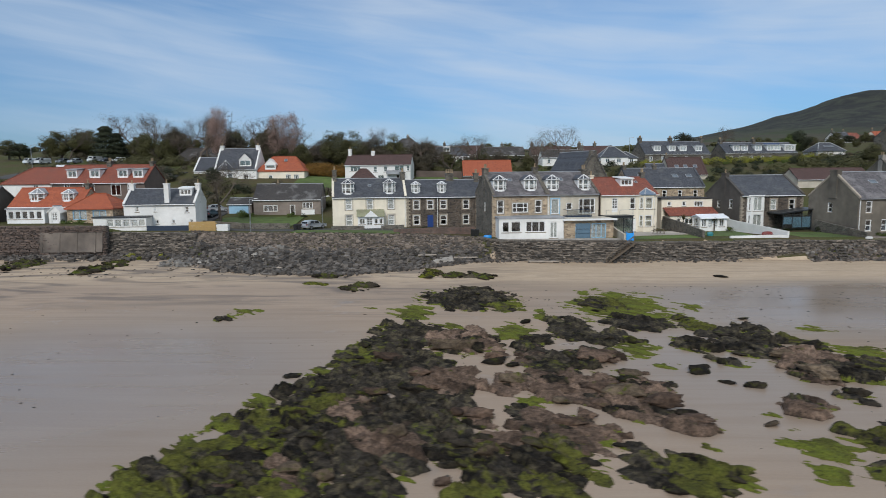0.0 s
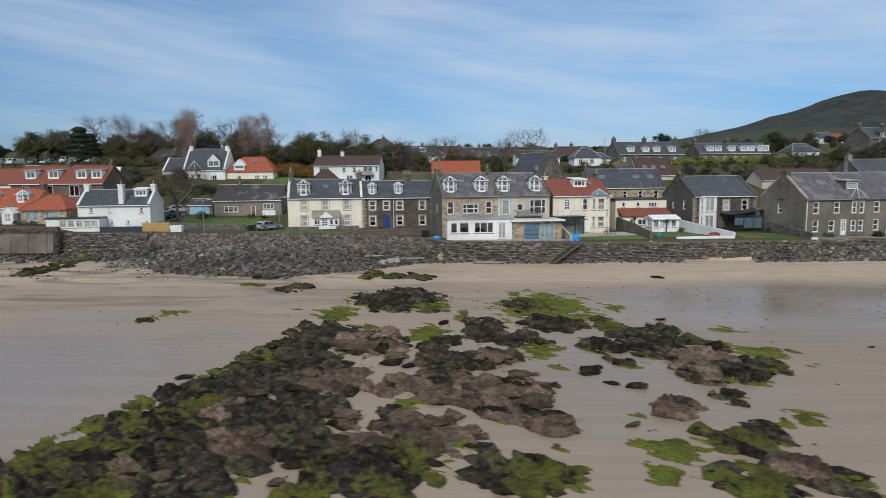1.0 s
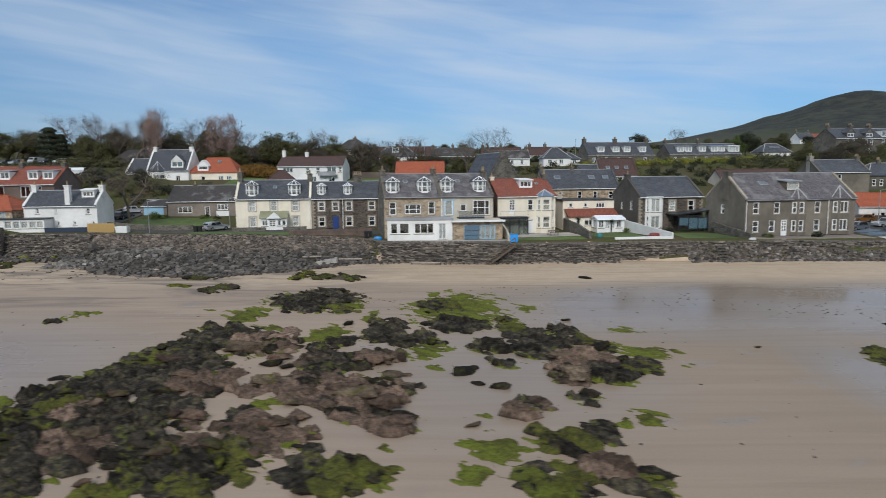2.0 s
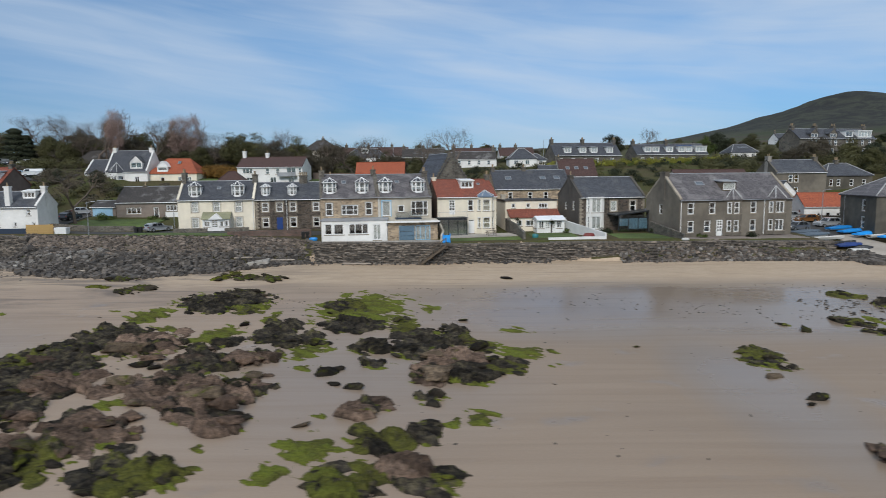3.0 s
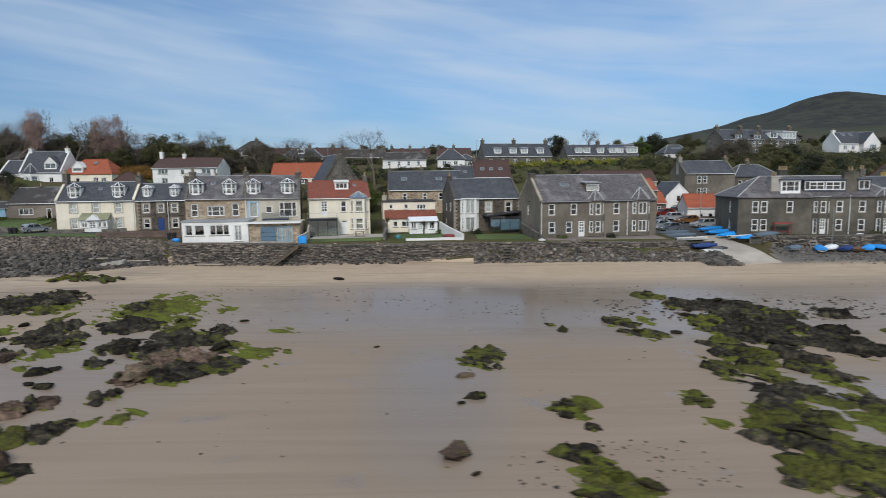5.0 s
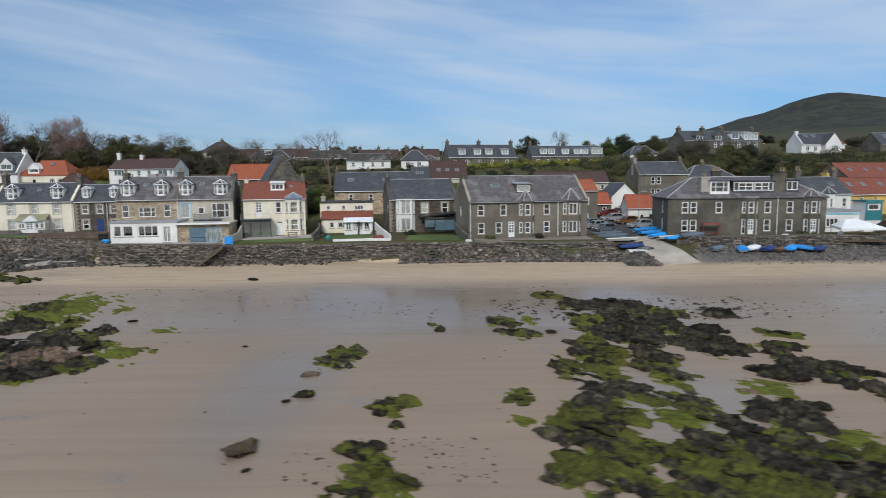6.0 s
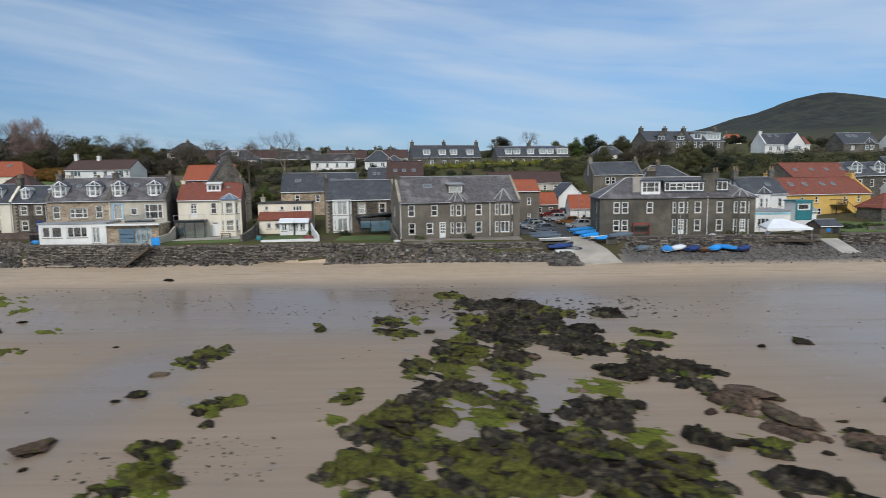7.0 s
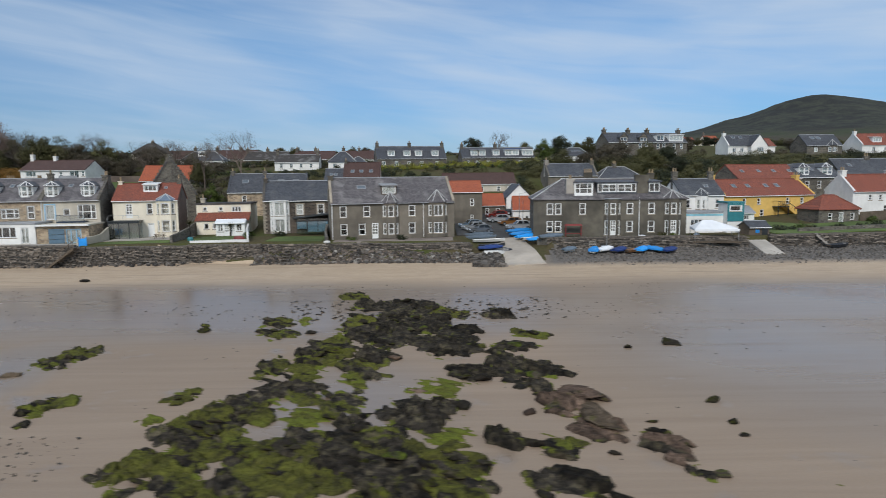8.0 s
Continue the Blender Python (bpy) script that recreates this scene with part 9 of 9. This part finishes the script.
def car(label, x, y, turn, colour, size=4.2, tall=1.5, kind="hatch"):
    paint = car_paint(*colour)
    key = (size, tall, kind)
    if key not in CAR_PARTS:
        L, W, H = size, 1.76, tall
        def ring(xx, zz, half, lift=0.0):
            return [(xx, -half, zz), (xx, half, zz)]
        prof = [(-0.5, 0.32), (-0.495, 0.62), (-0.46, 0.86), (-0.20, 0.95), (0.34, 0.98), (0.47, 0.92), (0.5, 0.6), (0.495, 0.32)]
        body = Shape()
        rings = []
        for side, inset in ((-1, 0.12), (-1, 0.0), (1, 0.0), (1, 0.12)):
            rings.append([(px * L * (1 - 0.02 * (inset > 0)), side * (W / 2 - inset), pz * H / 1.5 + (0.05 if inset and pz < 0.4 else (-0.04 if inset and pz > 0.8 else 0))) for px, pz in prof])
        body.loft(rings)
        roofp = [(-0.20, 0.93), (-0.07, 1.42), (0.05, 1.5), (0.30, 1.49), (0.44, 1.3), (0.48, 0.95)] if kind == "hatch" else [(-0.42, 0.93), (-0.33, 1.45), (-0.25, 1.5), (0.47, 1.5), (0.495, 1.4), (0.5, 0.95)]
        cabin = Shape()
        cabin.loft([[(px * L, s * (W / 2 - inset - 0.16 * max(pz - 0.93, 0)), pz * H / 1.5) for px, pz in roofp] for s, inset in ((-1, 0.06), (1, 0.06))])
        glass = []
        gz0, gz1 = 1.0 * H / 1.5, 1.4 * H / 1.5
        a, b = roofp[0], roofp[1]
        for s in (-1, 1):
            xs = ((-0.13, -0.05, 0.12, 0.12), (0.14, 0.14, 0.29, 0.36)) if kind == "hatch" else ((-0.37, -0.31, -0.12, -0.12),)
            for q in xs:
                y0, y1 = s * (W / 2 - 0.06), s * (W / 2 - 0.06 - 0.16 * 0.4)
                glass.append(("side_window", Shape().solid([(q[0] * L, y0, gz0), (q[3] * L, y0, gz0), (q[2] * L, y1, gz1), (q[1] * L, y1, gz1)], [(q[0] * L, y0 + s * 0.015, gz0), (q[3] * L, y0 + s * 0.015, gz0), (q[2] * L, y1 + s * 0.015, gz1), (q[1] * L, y1 + s * 0.015, gz1)])))
        for (p, q), sg in (((roofp[0], roofp[1]), -1), ((roofp[-1], roofp[-2]), 1)):
            lo, hi = 0.12, 0.9
            pts = []
            for f in (lo, hi):
                xx, zz = (p[0] + (q[0] - p[0]) * f) * L, (p[1] + (q[1] - p[1]) * f) * H / 1.5
                pts.append((xx, zz))
            glass.append(("windscreen" if sg < 0 else "rear_window", Shape().solid([(pts[0][0], -0.66, pts[0][1]), (pts[0][0], 0.66, pts[0][1]), (pts[1][0], 0.6, pts[1][1]), (pts[1][0], -0.6, pts[1][1])],
                        [(pts[0][0] + sg * 0.03, -0.66, pts[0][1] + 0.01), (pts[0][0] + sg * 0.03, 0.66, pts[0][1] + 0.01), (pts[1][0] + sg * 0.03, 0.6, pts[1][1] + 0.01), (pts[1][0] + sg * 0.03, -0.6, pts[1][1] + 0.01)])))
        tyre = Shape().rod((0, -0.1, 0), (0, 0.1, 0), 0.32, None, 16).mesh("tyre", TYRE)
        rim = Shape().rod((0, -0.115, 0), (0, 0.115, 0), 0.2, None, 12).mesh("rim", STEEL)
        lamp = Shape().box(-0.06, 0.06, -0.2, 0.2, -0.08, 0.08).mesh("headlight", CANVAS)
        rear = Shape().box(-0.05, 0.05, -0.12, 0.12, -0.12, 0.12).mesh("tail_light", REDPAINT)
        CAR_PARTS[key] = (body, cabin, glass, tyre, rim, lamp, rear)
    body, cabin, glass, tyre, rim, lamp, rear = CAR_PARTS[key]
    c = thing("van" if kind == "van" else "car", pose(x, y, float(ground_z(x, y)) + 0.04, 0, 0, turn), label, "van" if kind == "van" else "car", "parked cars")
    part("body", body, paint, c)
    part("cabin", cabin, paint, c)
    for name, piece in glass:
        part(name, piece, CARGLASS, c)
    for wx in (-0.31, 0.31):
        for s in (-1, 1):
            w = part("wheel", tyre, None, c, "", pose(wx * size, s * 0.80, 0.32))
            part("rim", rim, None, w)
    for s in (-1, 1):
        part("headlight", lamp, None, c, "", pose(-0.49 * size, s * 0.6, 0.72 * tall / 1.5))
        part("tail_light", rear, None, c, "", pose(0.49 * size, s * 0.66, 0.8 * tall / 1.5))


SILVER, GREYCAR, DARKCAR, BLUECAR, REDCAR, WHITECAR, BRONZE = (("silver", (0.42, 0.44, 0.46)), ("grey", (0.16, 0.17, 0.18)), ("dark", (0.03, 0.033, 0.038)), ("blue", (0.20, 0.28, 0.36)),
                                                               ("red", (0.24, 0.03, 0.025)), ("white", (0.72, 0.72, 0.71)), ("bronze", (0.26, 0.12, 0.04)))
car("silver hatchback parked on gravel beside the cream house", -22.2, 101.4, 235, SILVER)
car("dark car parked beside the garage", -44.6, 113.5, 265, DARKCAR)
car("silver car parked up the lane", -45.2, 119.0, 200, SILVER)
car("pale blue car in the slip car park", 83.6, 108.6, 20, BLUECAR)
car("silver car in the slip car park", 84.0, 105.4, 20, SILVER)
car("grey car in the slip car park", 84.8, 102.2, 20, GREYCAR)
car("red car at the lane head", 89.2, 117.6, 15, REDCAR)
car("silver estate at the lane head", 89.2, 113.4, 8, SILVER, 4.4)
car("bronze car at the lane head", 91.0, 110.6, 12, BRONZE)
car("silver people carrier beside the boats", 92.0, 105.6, 10, SILVER, 4.5, 1.65)
car("dark car before the passage", 92.0, 119.4, 60, DARKCAR)
car("white van under the passage", 94.6, 121.6, 260, WHITECAR, 4.6, 1.9, "van")
for lab, x, y, tn, col, kd in (("white van parked on the upper road", -99, 156, 185, WHITECAR, "van"), ("grey car parked on the upper road", -85.0, 150.5, 20, GREYCAR, "hatch"), ("blue car parked on the upper road", -80.5, 150.5, 10, BLUECAR, "hatch"),
                              ("white van parked above the terrace", -76.0, 150.0, 10, WHITECAR, "van"), ("silver car parked above the terrace", -92.5, 152, 12, SILVER, "hatch")):
    car(lab, x, y, tn, col, 4.8 if kd == "van" else 4.2, 1.9 if kd == "van" else 1.5, kd)
sheet("road", [(-112, 146.5, 158), (-66, 145.0, 152.5)], ASPHALT, "asphalt parking strip on the upper road", "road", 0.035, 2.0)

HULLS = {}


def boat(label, x, y, turn, hull, cover=None, length=4.2, lean=0.0, mast=0.0, upside=False):
    key = (length, hull.name, upside)
    if key not in HULLS:
        s, rings = Shape(), []
        for k in range(9):
            f = k / 8
            half = 0.72 * (1 - abs(f * 1.25 - 0.45) ** 2.4) if f < 0.98 else 0.03
            half = max(half, 0.03)
            keel, gun = 0.12 + 0.38 * max(f - 0.6, 0) ** 2 * 3, 0.52 + 0.22 * f ** 2
            xx = (f - 0.5) * length
            rings.append([(xx, 0, keel), (xx, half * 0.7, keel + 0.08), (xx, half, gun), (xx, half * 0.86, gun), (xx, half * 0.6, keel + 0.16), (xx, 0, keel + 0.12),
                          (xx, -half * 0.6, keel + 0.16), (xx, -half * 0.86, gun), (xx, -half, gun), (xx, -half * 0.7, keel + 0.08)])
        s.loft(rings)
        c, crings = Shape(), []
        for k in range(9):
            f = k / 8
            half = max(0.72 * (1 - abs(f * 1.25 - 0.45) ** 2.4), 0.03) + 0.05
            gun, xx = 0.5 + 0.22 * f ** 2, (f - 0.5) * length * 1.03
            top = gun + 0.10 + 0.26 * math.sin(math.pi * min(max(f, 0.05), 0.95)) + 0.04 * math.sin(k * 2.3)
            crings.append([(xx, half, gun - 0.16), (xx, half, gun + 0.03), (xx, half * 0.45, top - 0.05), (xx, 0, top), (xx, -half * 0.45, top - 0.05), (xx, -half, gun + 0.03), (xx, -half, gun - 0.16)])
        c.loft(crings)
        HULLS[key] = (s.mesh("hull", hull), c)
    hm, cs = HULLS[key]
    m = pose(x, y, float(ground_z(x, y)) + 0.02, lean, 0, turn)
    if upside:
        m = pose(x, y, float(ground_z(x, y)) + 0.66, 180 + lean, 0, turn)
    b = thing("dinghy", m, label, "boat", "boats on the slip")
    part("hull", hm, None, b)
    part("gunwale", Shape().box(-length * 0.5, -length * 0.47, -0.4, 0.4, 0.2, 0.5), OLDWOOD, b)
    if cover:
        part("cover", cs, cover, b, "blue tied-down cover" if cover is TARP else "")
    if mast:
        part("mast", Shape().rod((length * 0.12, 0, 0.4), (length * 0.12, 0, mast), 0.045, 0.03, 6), STEEL, b)
        part("boom", Shape().rod((length * 0.12, 0, 0.95), (-length * 0.35, 0, 1.05), 0.035, None, 6), STEEL, b)


DEEPTARP = surface("navy_boat_cover", (0.012, 0.045, 0.20), (0.010, 0.035, 0.16), 2.0, 0.5, 0.3, 6, 0.2)
BROWNHULL = surface("brown_varnished_hull", (0.20, 0.095, 0.04), (0.14, 0.07, 0.03), 3.0, 0.4, 0.0, stain=0.2)
GREYTARP = surface("grey_blue_boat_cover", (0.12, 0.16, 0.20), (0.09, 0.12, 0.155), 2.0, 0.6, 0.3, 6, 0.2)
for lab, x, y, tn, hl, cv, ln, mast in (
        ("dinghy under a bright blue cover on the slip", 91.6, 101.6, 12, GELCOAT, TARP, 4.6, 6.0), ("dinghy under a bright blue cover on the slip", 92.0, 99.0, 14, DARKHULL, TARP, 4.8, 0),
        ("long dinghy under a bright blue cover", 92.6, 96.4, 22, GELCOAT, TARP, 5.0, 5.5), ("white dinghy with its deck bare", 93.2, 94.0, 10, GELCOAT, None, 4.6, 0), ("dinghy under a deep blue cover on the slip", 93.8, 92.0, 8, DARKHULL, TARP, 4.6, 0),
        ("small white hull beside the slip", 94.8, 90.2, 6, GELCOAT, GREYTARP, 3.6, 0),
        ("grey-covered dinghy by the grey house", 84.4, 99.2, 6, GELCOAT, GREYTARP, 4.8, 0), ("pale blue covered dinghy by the grey house", 84.6, 97.2, 4, GELCOAT, GREYTARP, 5.0, 0), ("white racing dinghy by the grey house", 85.8, 95.2, 4, GELCOAT, None, 5.2, 0),
        ("dark open boat by the slip", 86.0, 91.8, 8, DARKHULL, None, 4.2, 0), ("navy boat by the slip", 85.6, 89.9, 4, DARKHULL, DEEPTARP, 3.6, 0)):
    boat(lab, x, y, tn, hl, cv, ln, 0, mast)
boat("white and red upturned rowing boat", 86.0, 88.0, 10, GELCOAT, None, 3.2, 0, 0, True)
boat("black upturned rowing boat", 87.2, 89.8, -20, DARKHULL, None, 3.4, 0, 0, True)
for lab, x, tn, hl, cv, ln, mast in (("small white tender on the shingle", 96.7, 12, GELCOAT, GREYTARP, 2.2, 0), ("dinghy under a bright blue cover on the shingle", 100.2, 70, GELCOAT, TARP, 3.0, 0), ("pale sailing dinghy with a bare mast on the shingle", 101.9, 30, GELCOAT, CANVAS, 3.0, 6.2),
                                     ("navy covered boat on the shingle", 103.9, 40, DARKHULL, DEEPTARP, 3.0, 0), ("small brown open boat on the shingle", 105.7, 20, BROWNHULL, None, 2.2, 0), ("dinghy under a bright blue cover on the shingle", 107.2, 50, DARKHULL, TARP, 3.2, 0),
                                     ("dinghy under a mid-blue cover on the shingle", 109.0, 140, DARKHULL, TARP, 3.2, 0), ("deep blue covered boat on the shingle", 111.0, 30, DARKHULL, DEEPTARP, 3.0, 0)):
    boat(lab, x, 85.7 + 0.3 * math.sin(x), tn, hl, cv, ln * 0.86, 0, mast)
boat("dark boat lying by the garden wall", 136.5, 87.0, 15, DARKHULL, None, 3.6)


def street_lamp(x, y, height, label):
    t = thing("street_lamp", pose(x, y, float(ground_z(x, y))), label, "street lamp", "street lamps")
    part("pole", Shape().rod((0, 0, -0.3), (0, 0, height), 0.08, 0.05, 8), STEEL, t)
    part("arm", Shape().rod((0, 0, height - 0.05), (0.9, 0, height + 0.12), 0.035, None, 6), STEEL, t)
    part("lantern", Shape().solid([(0.8, -0.1, height + 0.06), (1.35, -0.1, height + 0.08), (1.35, 0.1, height + 0.08), (0.8, 0.1, height + 0.06)], [(0.85, -0.07, height + 0.18), (1.3, -0.07, height + 0.2), (1.3, 0.07, height + 0.2), (0.85, 0.07, height + 0.18)]), STEEL, t)


street_lamp(-31.4, 97.0, 5.2, "grey steel street lamp on the shore road")
street_lamp(-21.9, 106.8, 5.0, "grey steel street lamp beside the cream house")
street_lamp(92.4, 108.2, 6.2, "grey steel street lamp in the slip car park")
street_lamp(-104, 150, 7.5, "tall grey street lamp on the upper road")
street_lamp(8, 203, 7.0, "grey street lamp on the hill road")
street_lamp(57, 200, 7.5, "grey street lamp on the hill road")


def wheelie_bin(x, y, turn=0):
    b = thing("wheelie_bin", pose(x, y, float(ground_z(x, y)), 0, 0, turn), "black plastic wheelie bin by the stone wall", "bin", "wheelie bins")
    part("body", Shape().solid([(-0.22, -0.22, 0.05), (0.22, -0.22, 0.05), (0.22, 0.22, 0.05), (-0.22, 0.22, 0.05)], [(-0.29, -0.3, 0.95), (0.29, -0.3, 0.95), (0.29, 0.3, 0.95), (-0.29, 0.3, 0.95)]), TYRE, b)
    part("lid", Shape().solid([(-0.3, -0.32, 0.95), (0.3, -0.32, 0.95), (0.3, 0.34, 0.95), (-0.3, 0.34, 0.95)], [(-0.26, -0.26, 1.05), (0.26, -0.26, 1.05), (0.26, 0.34, 1.08), (-0.26, 0.34, 1.08)]), TYRE, b)
    for s in (-1, 1):
        part("wheel", Shape().rod((s * 0.2, 0.26, 0.1), (s * 0.26, 0.26, 0.1), 0.1, None, 10), TYRE, b)


wheelie_bin(-24.6, 98.8); wheelie_bin(-24.0, 99.0); wheelie_bin(4.4, 92.6, 20); wheelie_bin(5.0, 92.9, 10)


def bench_table(x, y, turn):
    t = thing("picnic_bench", pose(x, y, float(ground_z(x, y)) + 0.05, 0, 0, turn), "weathered timber picnic bench on the terrace", "bench")
    part("tabletop", Shape().box(-0.8, 0.8, -0.35, 0.35, 0.7, 0.76), OLDWOOD, t)
    for s in (-1, 1):
        part("seat", Shape().box(-0.8, 0.8, s * 0.7 - 0.13, s * 0.7 + 0.13, 0.42, 0.47), OLDWOOD, t)
        part("leg", Shape().solid([(s * 0.6 - 0.04, -0.75, 0), (s * 0.6 + 0.04, -0.75, 0), (s * 0.6 + 0.04, -0.67, 0), (s * 0.6 - 0.04, -0.67, 0)], [(s * 0.6 - 0.04, -0.3, 0.7), (s * 0.6 + 0.04, -0.3, 0.7), (s * 0.6 + 0.04, -0.22, 0.7), (s * 0.6 - 0.04, -0.22, 0.7)]), OLDWOOD, t)
        part("leg", Shape().solid([(s * 0.6 - 0.04, 0.67, 0), (s * 0.6 + 0.04, 0.67, 0), (s * 0.6 + 0.04, 0.75, 0), (s * 0.6 - 0.04, 0.75, 0)], [(s * 0.6 - 0.04, 0.22, 0.7), (s * 0.6 + 0.04, 0.22, 0.7), (s * 0.6 + 0.04, 0.3, 0.7), (s * 0.6 - 0.04, 0.3, 0.7)]), OLDWOOD, t)


bench_table(33.4, 95.4, 13)

# white canopy of the cafe terrace
tent = thing("canopy", pose(119.2, 89.6, 3.6, 0, 0, -8), "white canvas canopy over the cafe terrace", "canopy")
s = Shape()
rim = [(-3.2, -1.9, 1.75), (3.1, -2.0, 1.75), (3.3, 1.9, 1.95), (-3.0, 1.9, 1.95)]
peak = [(-1.6, 0.2, 2.95), (-0.2, 0.2, 3.0)]
s.face(rim[0], rim[1], peak[1], peak[0]).face(rim[1], rim[2], peak[1]).face(rim[2], rim[3], peak[0], peak[1]).face(rim[3], rim[0], peak[0])
for a, b in zip(rim, rim[1:] + rim[:1]):
    s.face(a, b, (b[0], b[1], b[2] - 0.3), (a[0], a[1], a[2] - 0.3))
cloth = part("cloth", s, CANVAS, tent)
mod = cloth.modifiers.new("thick", "SOLIDIFY")
mod.thickness = 0.03
for x, y, z in rim:
    part("post", Shape().rod((x * 0.97, y * 0.95, -0.2), (x * 0.97, y * 0.95, z), 0.05, None, 6), STEEL, tent)
part("deck", Shape().box(-3.4, 3.4, -2.1, 2.1, -0.25, 0.0), OLDWOOD, tent)

# stacked stores by the steps, small clutter
for k, (x, y, sx, sz, mtl, lab) in enumerate(((6.5, 90.2, 1.2, 0.5, TARP, "blue plastic crate beside the villa wall"), (39.8, 91.6, 0.9, 0.6, TEAL, "teal garden box on the lawn"), (47.6, 90.4, 1.6, 0.7, REDPAINT, "dark red planter on the lawn"),
                                             (61.2, 88.6, 1.0, 0.35, GELCOAT, "small white kayak hull on the wall"), (96.8, 86.6, 1.4, 0.5, CANVAS, "pale bundled sail on the shingle"), (108.4, 89.6, 1.1, 0.5, CANVAS, "white bundled cover on the wall"), (116.6, 89.4, 0.9, 0.7, CANVAS, "white lifebuoy stand on the wall"))):
    z = float(ground_z(x, y))
    sh = Shape().loft([[(x + sx * 0.5 * a * math.cos(q), y + 0.35 * a * math.sin(q), z + h2 * sz) for q in [math.tau * i / 10 for i in range(10)]] for a, h2 in ((1.0, 0.0), (1.05, 0.5), (0.85, 0.9), (0.4, 1.0))])
    lone("bundle" if mtl is CANVAS else "crate", sh, mtl, lab, "bundle" if mtl is CANVAS else "crate")
logs = np.random.default_rng(5)
for k, (x, y, tn, ln) in enumerate(((-24.4, 79.4, -18, 3.6), (-3.5, 84.6, 6, 2.6), (1.5, 85.4, -4, 3.4), (12, 84.0, -6, 4.0))):
    lone("driftwood_log", Shape().rod((0, 0, 0.15), (ln, 0, 0.22), 0.16, 0.1, 8), PALELOG, "pale drift log at the foot of the rocks", "log", "drift logs", "", pose(x, y, float(ground_z(x, y)), 0, 0, tn))
pv = Shape()
for k in range(5):
    pv.box(k * 1.1, k * 1.1 + 1.0, 0, 1.6 + 0.2 * (k % 2), 0.0, 0.22)
lone("broken_slab", pv, REDSTONE, "tumbled reddish slabs at the foot of the wall", "slab", "", "", pose(-6.5, 83.4, 1.3, 6, 3, -6))
lone("broken_slab", Shape().solid([(0, 0, 0), (3.0, 0.3, 0), (3.2, 2.0, 0), (0.4, 1.7, 0)], [(0.1, 0.1, 0.4), (2.9, 0.4, 0.3), (3.0, 1.9, 0.5), (0.5, 1.6, 0.5)]), CONCRETE, "pale concrete slab by the old slip", "slab", "", "", pose(-1.4, 83.2, 1.35, 4, -4, 8))

for lab, x, y, tn, col, kd in (("white van parked on the ridge", -126, 181, 80, WHITECAR, "van"), ("white van parked on the ridge", -122, 180, 85, WHITECAR, "van"), ("grey car parked on the ridge", -116, 180, 90, GREYCAR, "hatch"), ("silver car parked on the ridge", -111.5, 179, 80, SILVER, "hatch"),
                               ("white van parked on the ridge", -105.5, 179, 85, WHITECAR, "van"), ("dark car parked on the ridge", -101.5, 178, 80, DARKCAR, "hatch"), ("white car parked on the ridge", -97.5, 178, 75, WHITECAR, "hatch")):
    car(lab, x, y, tn, col, 4.8 if kd == "van" else 4.2, 1.9 if kd == "van" else 1.5, kd)
